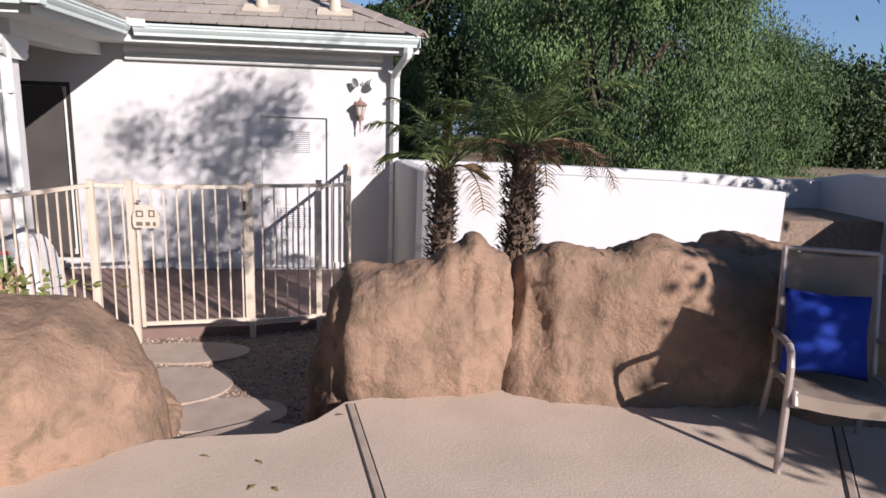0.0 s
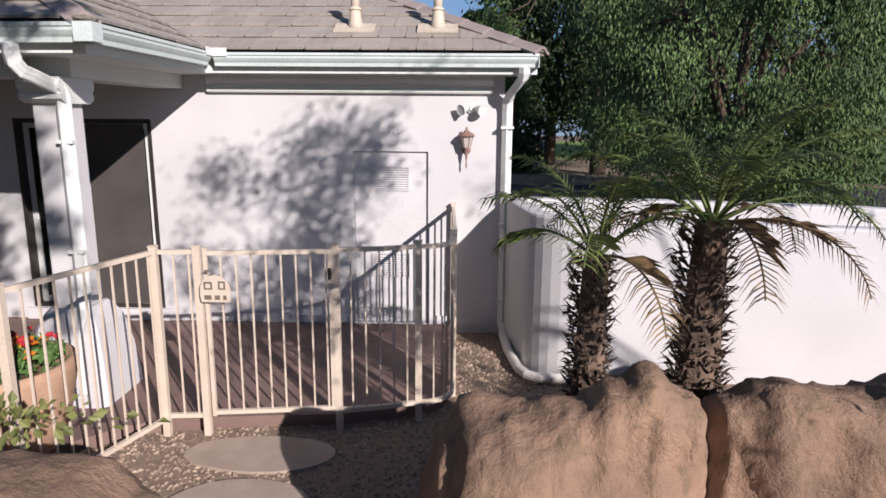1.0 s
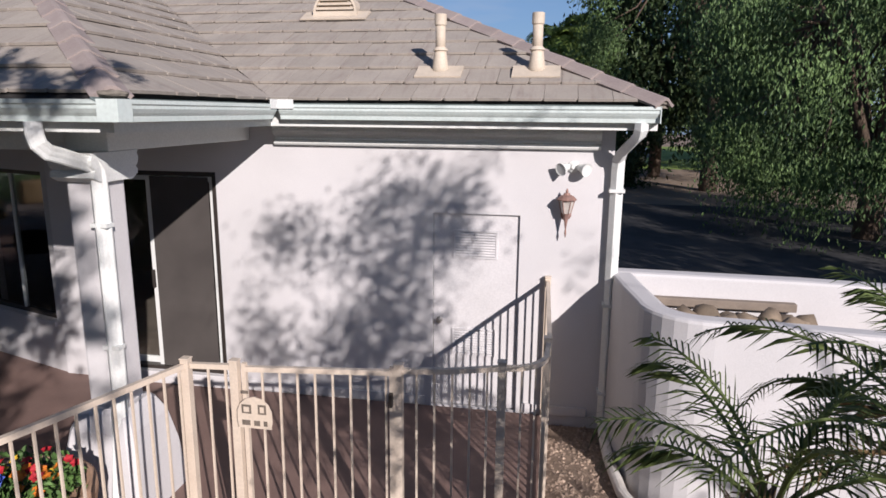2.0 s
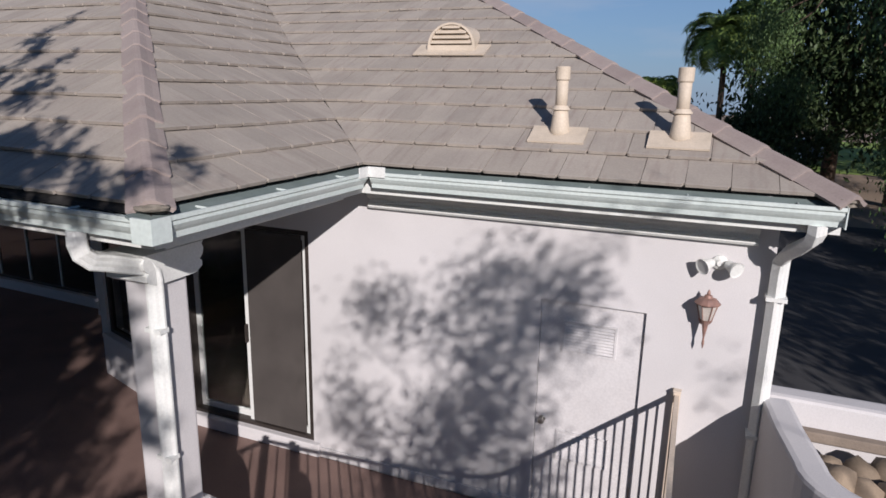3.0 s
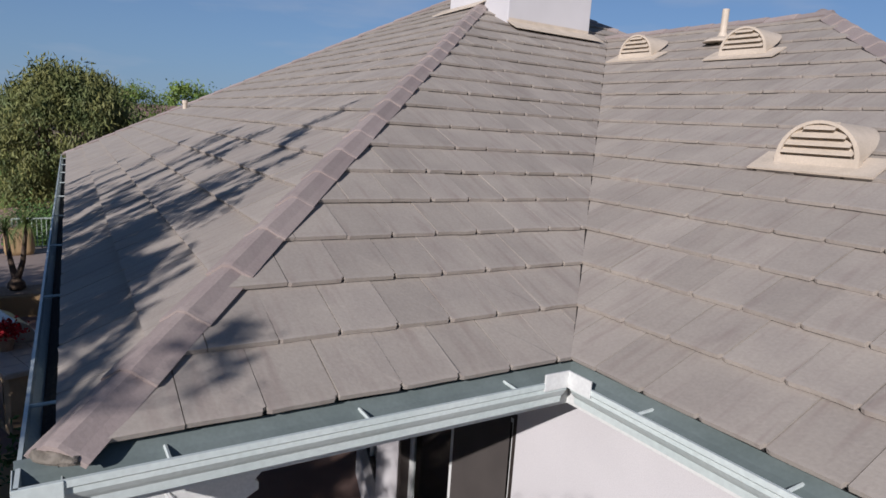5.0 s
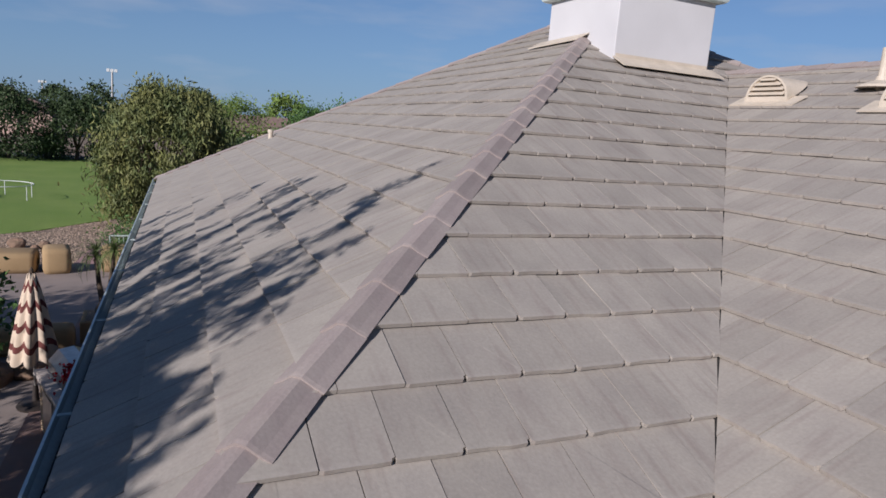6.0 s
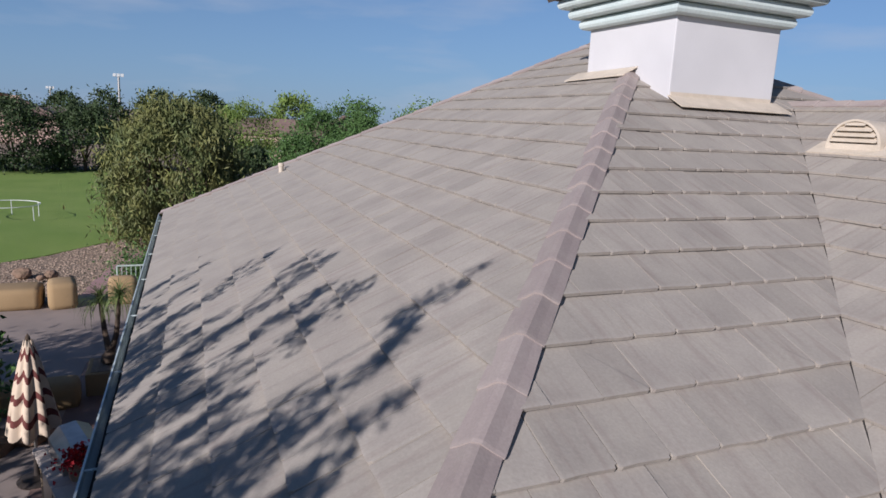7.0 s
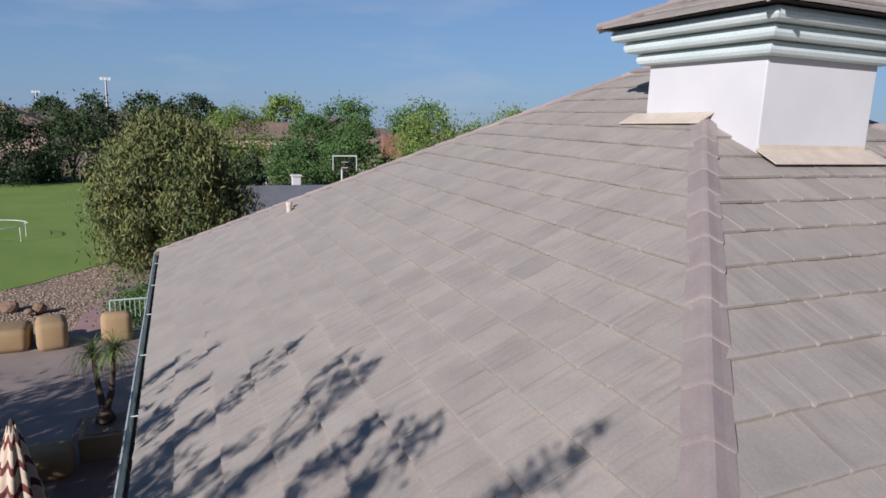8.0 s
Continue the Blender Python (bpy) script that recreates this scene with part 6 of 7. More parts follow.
pos = np.stack([r * np.cos(a), r * np.sin(a), 0.68 + nr.uniform(0, 0.14, 900)], 1)
part_ob = new("leaves", quads("leaves", pos, None, 0.07, 0.5, MIDLEAF, nr, 0.0))
part_ob.parent = fb
for nm, col, cnt, cx, cy in (("blue", (0.12, 0.19, 0.70), 80, -0.17, -0.12), ("orange", (0.75, 0.22, 0.02), 20, 0.22, 0.02), ("yellow", (0.80, 0.50, 0.04), 6, 0.0, 0.12), ("red", (0.45, 0.02, 0.03), 16, 0.05, 0.12)):
    M = mat(nm + "_petals", col, tuple(c * 0.7 for c in col), 0.7, 30, 80, 0.0)
    for k in range(cnt):
        x, y = cx + nr.normal() * 0.11, cy + nr.normal() * 0.10
        if x * x + y * y > 0.18:
            continue
        bm = bmesh.new()
        c = bm.verts.new((0, 0, 0.0))
        ring = [bm.verts.new((0.034 * math.cos(q * math.tau / 10) * (1 if q % 2 else 0.72), 0.034 * math.sin(q * math.tau / 10) * (1 if q % 2 else 0.72), 0.010)) for q in range(10)]
        for q in range(10):
            bm.faces.new((c, ring[q], ring[(q + 1) % 10]))
        o = part("flower", bm, M, fb, nm + " pansy flower")
        o.matrix_basis = pose(x, y, 0.80 + nr.uniform(0, 0.08), nr.uniform(10, 50), 0, nr.uniform(-60, 60))
# ---- patio armchairs and planter under the roof ----
WICKER = mat("dark_brown_wicker", (0.055, 0.035, 0.025), (0.03, 0.02, 0.015), 0.7, 40, 160, 0.8, 0.006)
TEAK = mat("brown_teak_wood", (0.30, 0.19, 0.11), (0.22, 0.135, 0.08), 0.6, 12, 90, 0.2, 0.003)
def armchair(x, y, turn, lab):
    c = thing("patio_armchair", lab, "chair", (x, y, 0.0), turn, group="patio armchairs")
    part("seat", boxes(((-0.27, -0.26, 0.36), (0.27, 0.28, 0.44)), bevel=0.03), WICKER, c)
    bm = bmesh.new()
    rows = []
    for i in range(9):
        u = -1 + i / 4
        yb = 0.30 - 0.10 * u * u
        rows.append([bm.verts.new((0.29 * u, yb + d + 0.10 * k, z)) for d in (0.0, 0.035) for k, z in ((0, 0.42), (0.5, 0.62), (1, 0.86 - 0.08 * u * u))])
    for r, q in zip(rows, rows[1:]):
        for k in (0, 1):
            bm.faces.new((r[k], q[k], q[k + 1], r[k + 1]))
            bm.faces.new((r[k + 3], r[k + 4], q[k + 4], q[k + 3]))
        bm.faces.new((r[2], q[2], q[5], r[5]))
        bm.faces.new((r[0], r[3], q[3], q[0]))
    part("backrest", bm, WICKER, c)
    for sx in (-1, 1):
        part("armrest", tube(bmesh.new(), [(sx * 0.28, -0.26, 0.60), (sx * 0.30, -0.1, 0.64), (sx * 0.30, 0.15, 0.66), (sx * 0.26, 0.30, 0.72)], 0.026, 8), TEAK, c, "curved teak armrest")
        part("leg", tube(bmesh.new(), [(sx * 0.26, -0.26, 0.0), (sx * 0.28, -0.26, 0.60)], 0.02, 8), TEAK, c)
        part("leg", tube(bmesh.new(), [(sx * 0.25, 0.30, 0.0), (sx * 0.25, 0.26, 0.40)], 0.02, 8), TEAK, c)
    return c
armchair(-8.55, 7.25, 60, "dark wicker armchair with teak arms under the patio roof")
armchair(-11.0, 7.35, -70, "dark wicker armchair with curved teak arms on the patio")
lw = mesh_ob("planter_wall", boxes(((-8.3, 4.95, -0.05), (-6.72, 5.98, 0.34)), bevel=0.05), MUSTARD)
tagged(lw, "low mustard stucco planter wall beside the patio", "planter")
nr = np.random.default_rng(23)
pos = nr.normal(size=(900, 3)) * np.array([0.26, 0.2, 0.14]) + np.array([-7.45, 5.6, 0.62])
pos[:, 2] = np.maximum(pos[:, 2], 0.36)
tagged(new("leafy_bush", quads("leafy_bush", pos, None, 0.10, 0.45, MIDLEAF, nr, 0.0)), "small leafy green bush in the mustard planter", "bush", kind="stuff")
# vine over the left boulder
pos = np.random.default_rng(8).normal(size=(170, 3)) * np.array([0.30, 0.10, 0.05]) + np.array([-1.85, 3.62, 0.98])
vn = tagged(new("creeping_vine", quads("creeping_vine", pos, None, 0.06, 0.7, OLIVE, np.random.default_rng(8), 0.1)), "yellow-green creeping vine on the boulder", "plant", kind="stuff")

# ---- drive beyond the wall ----
setting("drive", prism(bmesh.new(), [(0.95, 8.6), (12, 8.6), (40, 20), (40, 26), (-6, 26), (-6, 19.6), (0.95, 19.6)], -0.158, -0.15), ASPHALT, "dark asphalt drive in the shade", "drive")
setting("far_lawn", prism(bmesh.new(), [(-10, 42), (60, 42), (60, 70), (-10, 70)], -0.158, -0.148), LAWN, "sunlit grass beyond the drive", "lawn")
car = thing("parked_car", "blue-grey car parked in the shade far off", "car", (4.3, 47, -0.15), 0)
CARPAINT = mat("blue_grey_car_paint", (0.13, 0.19, 0.30), rough=0.3, metal=0.3, bump=0)
RUBBER = mat("black_rubber", (0.02, 0.02, 0.02), rough=0.9)
bm = bmesh.new()
prof = [(-2.1, 0.35), (-2.15, 0.75), (-1.3, 0.92), (-0.7, 1.42), (0.9, 1.45), (1.6, 0.98), (2.1, 0.9), (2.15, 0.4)]
L = [bm.verts.new((x, -0.85, z)) for x, z in prof]
Rr = [bm.verts.new((x, 0.85, z)) for x, z in prof]
bm.faces.new(L)
bm.faces.new(Rr[::-1])
for i in range(len(prof)):
    j = (i + 1) % len(prof)
    bm.faces.new((L[i], Rr[i], Rr[j], L[j]))
bmesh.ops.bevel(bm, geom=bm.edges[:], offset=0.06, segments=2, affect="EDGES")
part("body", bm, CARPAINT, car, smooth=False)
for a, b in ((-1.15, -0.05), (0.05, 1.25)):
    part("side_window", prism(bmesh.new(), [(a, -0.865), (b, -0.865), (b, -0.852), (a, -0.852)], 0.98, 1.34), BRONZE, car)
for x in (-1.35, 1.35):
    for y in (-0.86, 0.72):
        w = part("wheel", tube(bmesh.new(), [(x, y, 0.32), (x, y + 0.14, 0.32)], 0.32, 20), RUBBER, car)
        part("rim", tube(bmesh.new(), [(x, y - 0.008, 0.32), (x, y, 0.32)], 0.19, 16), STEEL, w)

# fan palms behind the roof
for x, y, zt, s in ((0.3, 34, 6.0, 31), (1.5, 35.5, 6.7, 32), (-2.4, 34.5, 3.9, 33)):
    rnd = random.Random(s)
    fp = thing("feather_palm", "tall shaggy feather palm beyond the roof", "palm", (x, y, -0.16), group="feather palms")
    part("trunk", tube(bmesh.new(), [(0, 0, 0), (0.06, 0, zt * 0.5), (0, 0, zt)], [0.17, 0.13, 0.12], 12), BARK, fp)
    for k in range(44):
        yaw, u = k * 2.4, k / 44
        bm, bl = bmesh.new(), bmesh.new()
        frond(bm, bl, (0, 0, zt), yaw, radians(82 - 85 * u), (2.2 if zt > 5 else 1.3) * rnd.uniform(.8, 1.1), radians(135 + 25 * u), rnd, 0.55, 0.035, 0.020)
        fr = part("frond", bm, FROND, fp)
        part("leaflet_fan", bl, PALOVERDE, fr)
tree("dark_tree", (2.6, 32.5, -0.16), 4.2, 1.7, DARKLEAF, "low dark green tree below the palms", 46, 46, 260, 0.24, 0.45, 0.14, 0.10, 0.5, 0.45)

# ---- terrace west of the house ----
setting("terrace", prism(bmesh.new(), [(-22.5, -6), (-9.0, -6), (-9.0, 4.19), (-16.9, 4.59), (-16.9, 9.3), (-22.5, 9.3)], -0.15, -0.02), TERRACE, "grey-tan concrete terrace beside the house", "terrace")
path = [(-22.4, 3.85), (-24.5, 4.08), (-26.6, 4.5), (-28.6, 5.15), (-31.0, 6.2)]
poly = path + [(x + 0.2, y + 0.92 - 0.05 * k) for k, (x, y) in reversed(list(enumerate(path)))]
setting("garden_path", prism(bmesh.new(), poly, -0.158, -0.10), PINKPATH, "pink concrete garden path", "path")
setting("lawn", prism(bmesh.new(), [(-27.6, -3), (-28.1, 1.0), (-29.0, 2.15), (-30.8, 3.5), (-32.9, 5.1), (-36, 7.2), (-40, 9), (-66, 12), (-66, -60), (-23, -60)], -0.158, -0.13), LAWN, "broad green mown lawn", "lawn")
scatter_stones("terrace_gravel", [(-22.6, -4), (-22.6, 3.8), (-26.5, 4.6), (-30.5, 5.9), (-32.7, 5.0), (-30.8, 3.5), (-29.0, 2.15), (-28.1, 1.0), (-27.6, -4)], 9000, -0.155, 0.02, 0.05, STONE_BIT, "tan gravel bed beside the lawn", 7)
LOWWALLS = [((-21.8, 2.1, -0.05), (1.0, 2.1, 0.60), 0), ((-21.65, 3.62, -0.05), (0.95, 0.70, 0.74), 8), ((-21.55, 5.1, -0.05), (0.45, 0.74, 0.80), 0), ((-19.2, 6.6, -0.05), (1.8, 0.5, 0.55), 5), ((-14.75, 3.55, -0.05), (0.6, 2.3, 0.52), 3)]
for at, sz, turn in LOWWALLS:
    bm = boxes(((-sz[0] / 2, -sz[1] / 2, 0), (sz[0] / 2, sz[1] / 2, sz[2])), bevel=0.16)
    o = mesh_ob("low_wall", bm, MUSTARD, True)
    o.matrix_world = pose(*at, 0, 0, turn)
    tagged(o, "rounded mustard stucco seat wall on the terrace", "wall", "seat walls")
rnd = random.Random(2)
for x, y, s in ((-25.2, 2.9, 0.22), (-25.0, 2.62, 0.13), (-25.6, 2.05, 0.27), (-13.6, 4.1, 0.4), (-13.2, 3.6, 0.35)):
    bm = bmesh.new()
    bmesh.ops.create_icosphere(bm, subdivisions=2, radius=s)
    for v in bm.verts:
        v.co *= 1 + 0.4 * noise.noise(v.co * 3 + Vector((x, y, 0)))
        v.co.z *= 0.7
    o = mesh_ob("garden_rock", bm, ROCK, False)
    o.matrix_world = pose(x, y, -0.05 + s * 0.3, 0, 0, rnd.uniform(0, 360))
    tagged(o, "dark brown rock on the gravel", "rock", "garden rocks")
gr = thing("terrace_railing", "pale green metal railing at the terrace edge", "railing", (-22.15, 4.94, -0.05))
RAILM = mat("pale_green_metal", (0.45, 0.52, 0.46), rough=0.5)
part("top_rail", tube(bmesh.new(), [(0, 0, 0.95), (0, 1.6, 0.95)], 0.025, 8), RAILM, gr)
part("bottom_rail", tube(bmesh.new(), [(0, 0, 0.12), (0, 1.6, 0.12)], 0.02, 8), RAILM, gr)
for k in range(14):
    part("picket", tube(bmesh.new(), [(0, 0.12 * k, 0.0 if k % 13 == 0 else 0.12), (0, 0.12 * k, 0.95)], 0.022 if k % 13 == 0 else 0.010, 6), RAILM, gr)
nr = np.random.default_rng(17)
pos = nr.normal(size=(5200, 3)) * np.array([0.5, 0.5, 0.33]) + np.array([-23.7, 5.75, 0.35])
pos[:, 2] = np.maximum(pos[:, 2], -0.1)
tagged(new("clipped_bush", quads("clipped_bush", pos, None, 0.09, 0.6, MIDLEAF, nr, 0.0)), "dense green bush behind the railing", "bush", kind="stuff")

# planter with ponytail palms
pl = thing("stucco_planter", "mustard stucco raised planter beside the terrace", "planter", (-15.45, 5.2, -0.03))
part("planter_box", boxes(((-0.46, -0.45, 0), (0.46, 0.62, 0.46)), bevel=0.03), MUSTARD, pl)
part("soil", boxes(((-0.38, -0.36, 0.44), (0.38, 0.54, 0.475))), GRAVEL, pl, "dark planting soil")
pp = thing("ponytail_palm", "two-stemmed ponytail palm in the planter", "palm", (-15.5, 5.15, 0.44))
part("bulb", lathe(bmesh.new(), [(0.10, 0), (0.17, 0.05), (0.15, 0.16), (0.07, 0.26)], 16), BARK, pp, smooth=True)
rnd = random.Random(6)
for tip in ((-0.35, -0.15, 1.15), (0.10, 0.22, 1.35)):
    part("stem", tube(bmesh.new(), [(0, 0, 0.15), (tip[0] * 0.6, tip[1] * 0.6, 0.6), tip], [0.07, 0.05, 0.035], 8), BARK, pp)
    bm = bmesh.new()
    for k in range(150):
        yaw, pitch, L = rnd.uniform(0, math.tau), rnd.uniform(-0.2, 1.5), rnd.uniform(0.45, 0.75)
        p, pts = Vector(tip), []
        for q in range(6):
            pts.append(p.copy())
            p = p + Vector((math.cos(yaw) * math.cos(pitch), math.sin(yaw) * math.cos(pitch), math.sin(pitch))) * L / 5
            pitch -= 0.42
        s = Vector((-math.sin(yaw), math.cos(yaw), 0)) * 0.010
        va = [bm.verts.new(q - s * (1 - i / 6)) for i, q in enumerate(pts)]
        vb = [bm.verts.new(q + s * (1 - i / 6)) for i, q in enumerate(pts)]
        for i in range(5):
            bm.faces.new((va[i], vb[i], vb[i + 1], va[i + 1]))
    part("leaf_tuft", bm, FROND, pp, "arching strap leaves")

# closed umbrella
um = thing("patio_umbrella", "closed cream and burgundy striped patio umbrella", "umbrella", (-12.1, 4.40, -0.02))
CREAM = mat("cream_canvas", (0.62, 0.50, 0.38), (0.56, 0.45, 0.34), 0.9, 6, 200, 0.2, 0.002)
BURG = mat("burgundy_canvas", (0.15, 0.045, 0.04), (0.12, 0.035, 0.03), 0.9, 6, 200, 0.2, 0.002)
part("pole", tube(bmesh.new(), [(0, 0, 0), (0, 0, 2.12)], 0.022, 12), STEEL, um)
part("base", lathe(bmesh.new(), [(0.26, 0), (0.27, 0.03), (0.2, 0.07), (0.05, 0.10), (0.035, 0.35)], 24), BRONZE, um)
part("finial", lathe(bmesh.new(), [(0.02, 2.11), (0.035, 2.14), (0.03, 2.18), (0.005, 2.22)], 12), BARK, um)
N = 64
def cloth_r(a, u):
    return (0.05 + 0.25 * u ** 0.85) * (1 + 0.20 * math.cos(8 * a + 1.2 * u) + 0.05 * math.cos(3 * a)) + 0.01
bands = 13
for b in range(bands):
    bm = bmesh.new()
    rows = []
    for q in range(4):
        u = (b + q / 3) / bands
        z = 2.10 - 1.32 * u
        rows.append([bm.verts.new((cloth_r(k * math.tau / N, u) * math.cos(k * math.tau / N), cloth_r(k * math.tau / N, u) * math.sin(k * math.tau / N), z - 0.05 * math.cos(8 * k * math.tau / N))) for k in range(N)])
    for r, s in zip(rows, rows[1:]):
        for k in range(N):
            bm.faces.new((r[k], r[(k + 1) % N], s[(k + 1) % N], s[k]))
    part("canopy_band", bm, BURG if b % 3 == 1 else CREAM, um, "burgundy stripe" if b % 3 == 1 else "cream stripe", smooth=True)

# barbecue island
isl = thing("barbecue_island", "tan stucco barbecue island with tiled top and grill", "barbecue", (-10.41, 5.24, -0.02), 18)
STUCCO_TAN = mat("tan_sunlit_stucco", (0.47, 0.34, 0.215), (0.41, 0.29, 0.18), 0.9, 3, 80, 0.3, 0.005)
CHROME = mat("satin_steel_grill", (0.5, 0.48, 0.46), rough=0.3, metal=1.0)
CTILE = mat("pale_counter_tile", (0.55, 0.48, 0.42), (0.48, 0.42, 0.37), 0.4, 9, 60, 0.05, 0.002, spread=0.06)
part("body", boxes(((-0.98, -0.38, 0), (0.98, 0.38, 0.86)), bevel=0.02), STUCCO_TAN, isl)
part("counter", boxes(((-1.04, -0.44, 0.84), (1.04, 0.44, 0.90)), bevel=0.01), CTILE, isl)
for i in range(7):
    for j in range(3):
        part("tile", boxes(((-1.03 + i * 0.295, -0.42 + j * 0.281, 0.901), (-0.742 + i * 0.295, -0.147 + j * 0.281, 0.909))), CTILE, isl)
hood = sweep(bmesh.new(), [(-0.86, 0, 0), (-0.06, 0, 0)], [(-0.28, 0.91), (-0.28, 1.0), (-0.20, 1.16), (-0.05, 1.24), (0.15, 1.22), (0.28, 1.08), (0.28, 0.91)])
hd = part("grill_hood", hood, CHROME, isl, "steel grill hood, closed")
part("handle", tube(bmesh.new(), [(-0.76, -0.28, 1.0), (-0.76, -0.33, 1.01), (-0.16, -0.33, 1.01), (-0.16, -0.28, 1.0)], 0.012, 8), CHROME, hd)
for x in (-0.45, 0.45):
    part("access_door", boxes(((x - 0.28, -0.392, 0.15), (x + 0.28, -0.381, 0.7)), bevel=0.005), CHROME, isl)
rf = thing("red_flower_pot", "pot of red flowers on the barbecue counter", "plant", (-10.28, 5.13, 0.89))
part("pot", lathe(bmesh.new(), [(0.08, 0), (0.12, 0.16), (0.125, 0.18), (0.10, 0.17)], 16), TERRACOTTA, rf)
REDP = leafy("red_petals", (0.42, 0.015, 0.02), (0.28, 0.01, 0.02))
nr = np.random.default_rng(3)
o = new("flower_head", quads("flowers", nr.normal(size=(260, 3)) * np.array([0.11, 0.11, 0.07]) + np.array([0, 0, 0.28]), None, 0.06, 0.8, REDP, nr, 0.0))
o.parent = rf
tagged(o, "cluster of small red flowers", kind="stuff")
tree("citrus_tree", (-13.3, 2.95, -0.05), 2.5, 0.85, MIDLEAF, "young citrus tree with large leaves on the terrace", 40, 22, 60, 0.16, 0.5, 0.05, 0.35, 0.1, 0.2)

# ---- distance ----
tree("garden_tree", (-30.4, 6.8, -0.16), 5.9, 2.6, OLIVE, "bushy olive-yellow tree at the lawn edge", 50, 125, 260, 0.24, 0.28, 0.16, 0.19, 0.8, 0.36, shape=0.8)
far = [(-64, -4.5, 5.4, 2.9, DARKLEAF), (-65, 0.3, 5.3, 2.7, DARKLEAF), (-63, -9.2, 5.5, 3.1, DARKLEAF), (-64, -14.5, 5.6, 3.3, DARKLEAF), (-42.5, 11.2, 3.4, 0.8, DARKLEAF),
       (-60, 17.6, 3.6, 2.6, MIDLEAF), (-58, 22.0, 4.3, 2.4, MIDLEAF), (-66, 20.5, 5.8, 2.4, MIDLEAF), (-70, 26.0, 6.0, 2.2, MIDLEAF),
       (-56, 28.5, 6.6, 3.4, PALOVERDE), (-54, 32.5, 5.4, 3.0, PALOVERDE), (-58, 37.5, 6.8, 3.0, PALOVERDE), (-52, 36, 5.5, 2.6, PALOVERDE),
       (-74, 14.5, 6.2, 3.5, PALOVERDE), (-130, -2, 8, 4, DARKLEAF), (-140, 6, 8.5, 4.2, DARKLEAF), (-135, -9, 7.5, 3.5, DARKLEAF), (-125, 9, 7.2, 3.4, DARKLEAF), (-125, 14, 8.5, 4.5, DARKLEAF), (-130, 30, 8.6, 5, PALOVERDE), (-140, 45, 9, 6, MIDLEAF), (-130, -40, 9, 6, DARKLEAF), (-135, 60, 9, 7, MIDLEAF)]
far += [(-5.5, 49, 3.0, 1.7, MIDLEAF), (-8.5, 47, 3.1, 1.9, DARKLEAF), (-11.5, 50, 3.6, 2.0, MIDLEAF), (-15, 48, 3.9, 2.2, DARKLEAF), (-19, 50, 4.2, 2.4, MIDLEAF), (-24, 49, 4.0, 2.4, DARKLEAF), (-2.5, 47, 3.4, 1.6, DARKLEAF)]
for k, (x, y, h, r, m) in enumerate(far):
    near = x > -80
    tree("far_tree", (x, y, -0.16), h, r, m, {"dark_green_leaves": "dark green tree beyond the lawn", "mid_green_leaves": "round green tree beyond the lawn", "yellow_green_leaves": "airy yellow-green tree beyond the lawn"}[m.name], 60 + k, 46 if near else 30, 190 if near else 90, 0.27 if near else 0.7, 0.45, 0.14, 0.14, 0.3, 0.16 * r + 0.12)
HOUSEW = mat("pink_tan_house_wall", (0.50, 0.36, 0.29), (0.45, 0.32, 0.26), 0.9, 0.6, 20, 0.1, 0.01)
HROOF = mat("brown_house_roof", (0.24, 0.16, 0.13), (0.19, 0.13, 0.105), 0.9, 2.0, 12, 0.3, 0.03)
BRICK = mat("red_brick_wall", (0.32, 0.16, 0.11), (0.25, 0.13, 0.09), 0.9, 1.5, 20, 0.3, 0.02)
def far_house(at, size, turn, gable, label):
    w, d, h = size
    hs = thing("far_house", label, "house", at, turn)
    bm = boxes(((-w / 2, -d / 2, 0), (w / 2, d / 2, h)))
    part("wall", bm, HOUSEW, hs)
    bm = bmesh.new()
    e = 0.5
    base = [bm.verts.new((sx * (w / 2 + e), sy * (d / 2 + e), h)) for sx, sy in ((-1, -1), (1, -1), (1, 1), (-1, 1))]
    k = 0 if gable else d / 2
    rl, rr = bm.verts.new((-w / 2 - (e if gable else -k), 0, h + d * 0.22)), bm.verts.new((w / 2 + (e if gable else -k), 0, h + d * 0.22))
    bm.faces.new(base[::-1])
    bm.faces.new((base[0], base[1], rr, rl))
    bm.faces.new((base[2], base[3], rl, rr))
    bm.faces.new((base[1], base[2], rr))
    bm.faces.new((base[3], base[0], rl))
    part("roof", bm, HROOF, hs)
    for i in range(4):
        x = -w / 2 + w * (i + 0.5) / 4
        for yy in (-d / 2 - 0.04, d / 2):
            wn = part("window", boxes(((x - 0.55, yy, h * 0.35), (x + 0.55, yy + 0.04, h * 0.75))), BRONZE, hs)
            part("frame", boxes(((x - 0.65, yy - 0.01, h * 0.75), (x + 0.65, yy + 0.05, h * 0.79)), ((x - 0.65, yy - 0.01, h * 0.31), (x + 0.65, yy + 0.05, h * 0.35))), PAINT, wn)
    for i in range(2):
        y = -d / 4 + d / 2 * i
        for xx in (-w / 2 - 0.04, w / 2):
            part("window", boxes(((xx, y - 0.6, h * 0.35), (xx + 0.04, y + 0.6, h * 0.75))), BRONZE, hs)
    return hs
h1 = far_house((-112, -13.5, -0.16), (9, 14, 3.6), 0, False, "far pink-tan house with brown roof and chimney")
part("chimney", boxes(((2.0, 1.2, 4.4), (3.0, 2.2, 6.4))), HOUSEW, h1)
far_house((-92, 20, -0.16), (12, 9, 3.0), 80, True, "far pink-tan house with gabled brown roof")
far_house((-100, 32, -0.16), (10, 12, 3.2), 10, False, "far tan house with brown roof")
far_house((-66, 28.5, -0.16), (6, 7, 3.0), 0, False, "small dark-roofed house behind the trees")
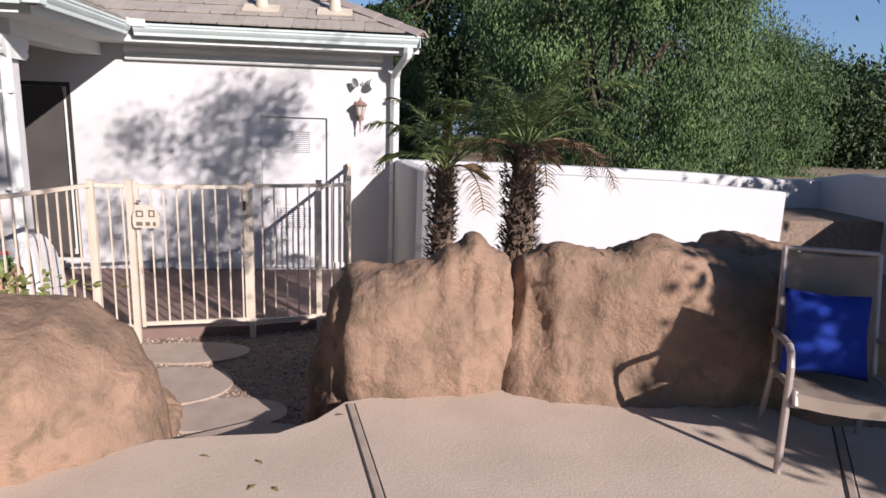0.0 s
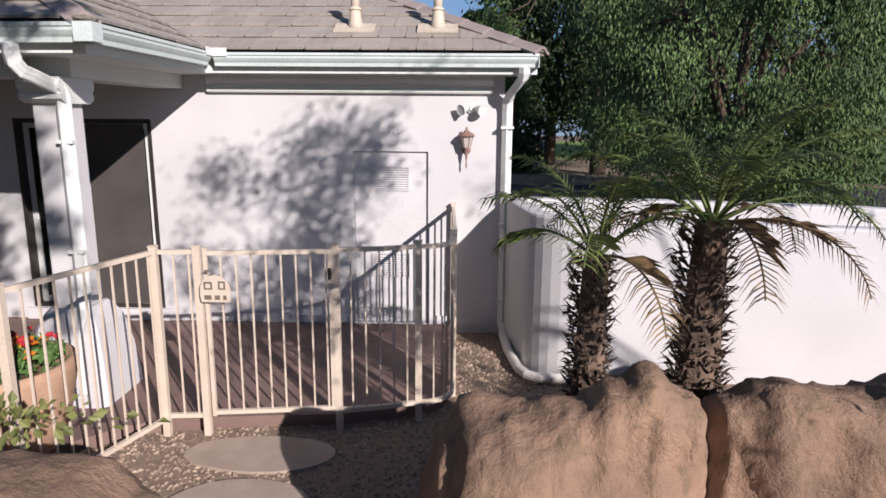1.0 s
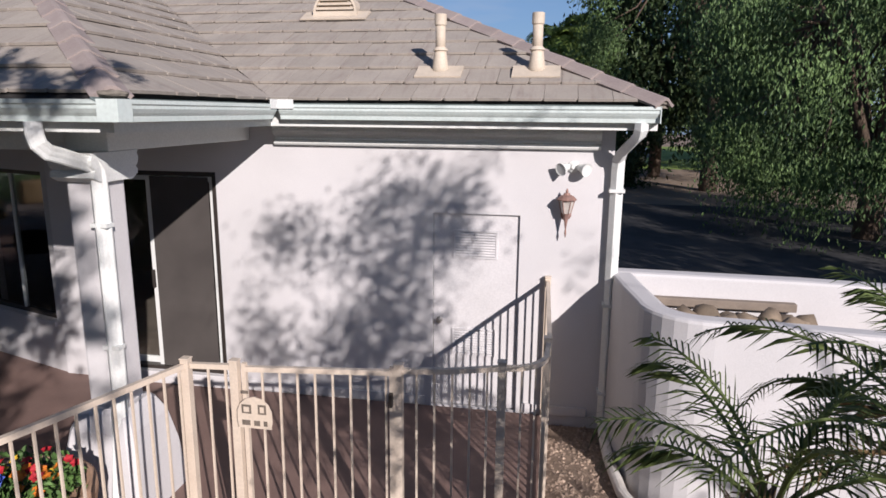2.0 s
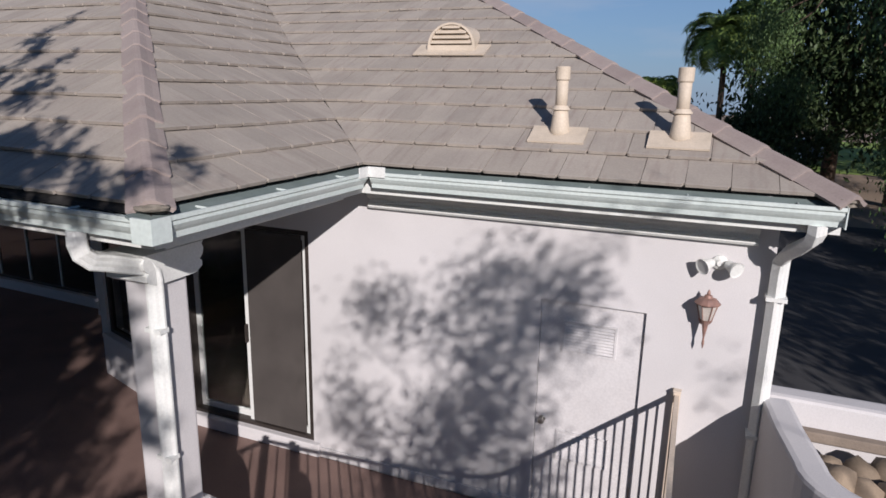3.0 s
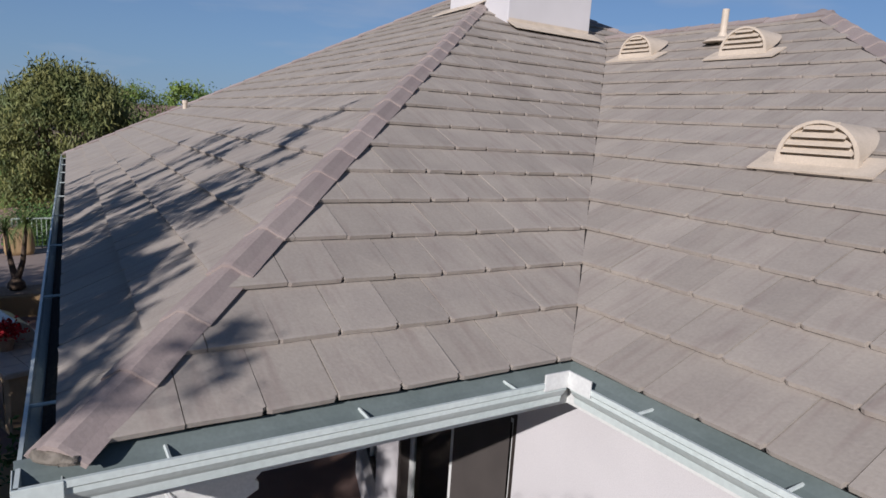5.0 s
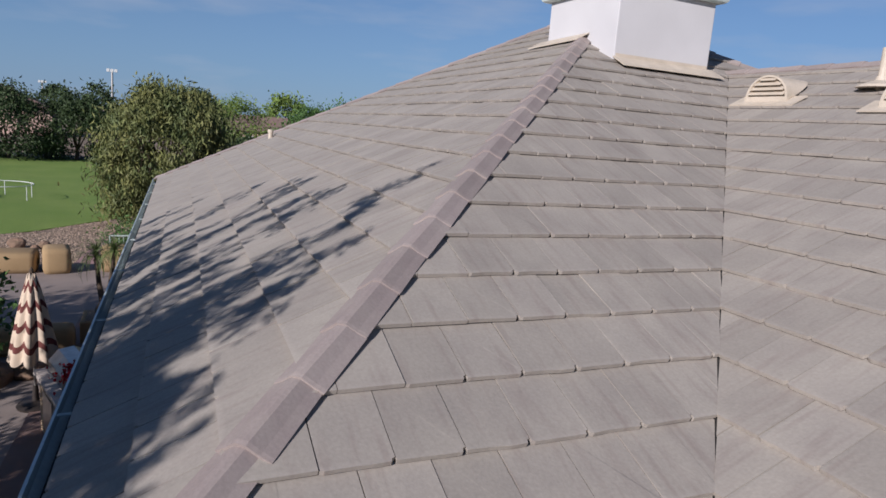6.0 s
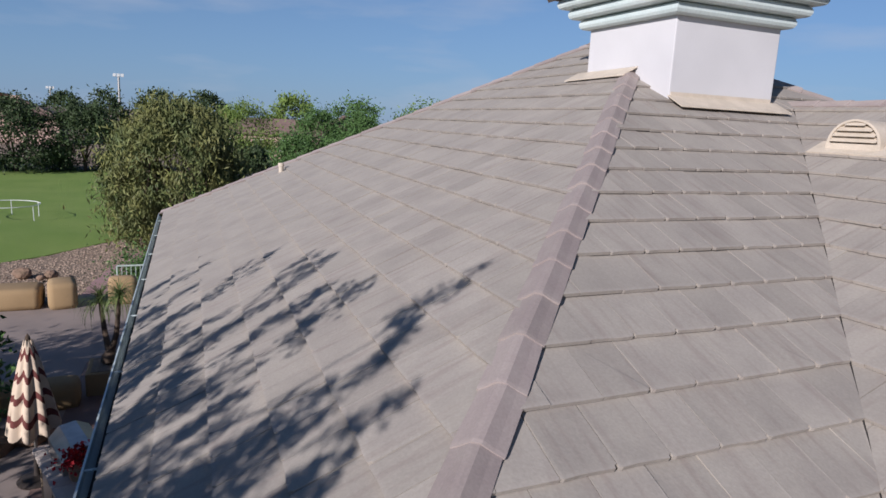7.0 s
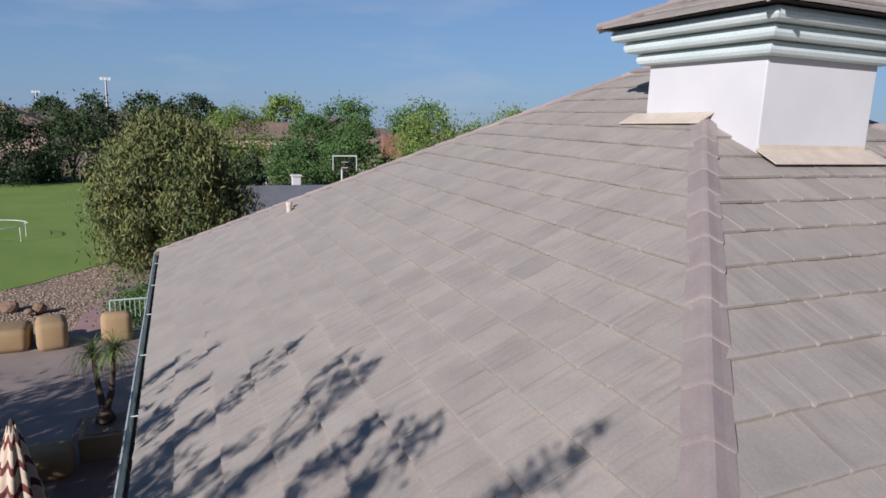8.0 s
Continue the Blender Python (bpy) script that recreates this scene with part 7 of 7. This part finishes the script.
bw = mesh_ob("brick_pillar_wall", boxes(((-62, 26.0, -0.16), (-61.4, 28.0, 4.3)), bevel=0.03), BRICK)
tagged(bw, "tall red brick wall end among the trees", "wall")
# shade on the white far wall, put into a dark blue-grey colour
FARWALL = mat("shade_tinted_far_stucco", (0.16, 0.17, 0.195), (0.13, 0.14, 0.16), 0.9, 1.0, 30, 0.2, 0.01)
setting("far_wall", boxes(((-41.2, 9.2, -0.16), (-41.0, 20.0, 1.9))), FARWALL, "white boundary wall beyond the roof, coloured blue-grey as if shaded", "wall")
for x, y in ((-49, 13.1), (-50, 15.6)):
    gp = thing("gate_pillar", "white stucco gate pillar beyond the lawn", "pillar", (x, y, -0.16), group="gate pillars")
    part("shaft", boxes(((-0.28, -0.28, 0), (0.28, 0.28, 1.75)), bevel=0.02), STUCCO, gp)
    part("cap", boxes(((-0.36, -0.36, 1.75), (0.36, 0.36, 1.87)), bevel=0.02), STUCCO, gp)
hp = thing("basketball_hoop", "white basketball backboard with hoop on a pole", "hoop", (-50.5, 19.3, -0.16))
part("pole", tube(bmesh.new(), [(-0.8, 0, 0), (-0.8, 0, 2.2), (-0.1, 0, 2.6)], 0.06, 8), PAINT, hp)
part("backboard", boxes(((-0.03, -0.9, 2.15), (0.0, 0.9, 3.2)), bevel=0.005), GLASS, hp)
part("border", boxes(((0.001, -0.92, 3.14), (0.02, 0.92, 3.22)), ((0.001, -0.92, 2.13), (0.02, -0.86, 3.14)), ((0.001, 0.86, 2.13), (0.02, 0.92, 3.14)), ((0.001, -0.25, 2.3), (0.02, 0.25, 2.34)), ((0.001, -0.25, 2.7), (0.02, 0.25, 2.74))), PAINT, hp)
part("rim", tube(bmesh.new(), [(0.25 + 0.22 * math.cos(a * math.tau / 16), 0.22 * math.sin(a * math.tau / 16), 2.3) for a in range(17)], 0.015, 6), BRICK, hp)
for x, y, h in ((-150, -22.5, 13.6), (-150, -0.9, 11.9), (-210, -20.5, 10.0)):
    fl = thing("stadium_light", "tall grey floodlight pole beyond the lawn", "light pole", (x, y, -0.16), group="stadium lights")
    part("pole", tube(bmesh.new(), [(0, 0, 0), (0, 0, h)], [0.3, 0.2], 8), STEEL, fl)
    for s in (-0.7, 0.0, 0.7):
        part("lamp_head", boxes(((-0.2, s - 0.28, h - 0.5), (0.25, s + 0.28, h + 0.1)), bevel=0.05), PAINT, fl)
gl = thing("lawn_ring", "white tubular ring frame standing on the lawn", "frame", (-38.2, -0.65, -0.14))
ring = [(1.45 * math.cos(a * math.tau / 24), 1.45 * math.sin(a * math.tau / 24), 0.72) for a in range(25)]
part("hoop", tube(bmesh.new(), ring, 0.02, 6), PAINT, gl)
for k in range(6):
    x, y, _ = ring[k * 4]
    part("leg", tube(bmesh.new(), [(x, y, 0), (x, y, 0.72)], 0.018, 6), PAINT, gl)


# ---- roof tiles ----
lay_roof(roof_side, P0, Vector((0, 1)), SB, [P0, V0 - Vector((0, 0.012)), V1 - Vector((0, 0.012)), R1], lambda x, y: True, 11, first=0.10)
lay_roof(roof_side, P0, Vector((0, 1)), SB, [V1, H1, R1], lambda x, y: False, 12, first=0.10)
lay_roof(roof_wing, V0, Vector((1, 0)), SA, [V0 + Vector((0.012, 0)), A1, A2, V1 + Vector((0.012, 0))], lambda x, y: True, 23)
lay_roof(roof_front, P1, Vector((-UX, -UY)), SC, [P1, P0, R1, R2], lambda x, y: x > -9.3, 37)
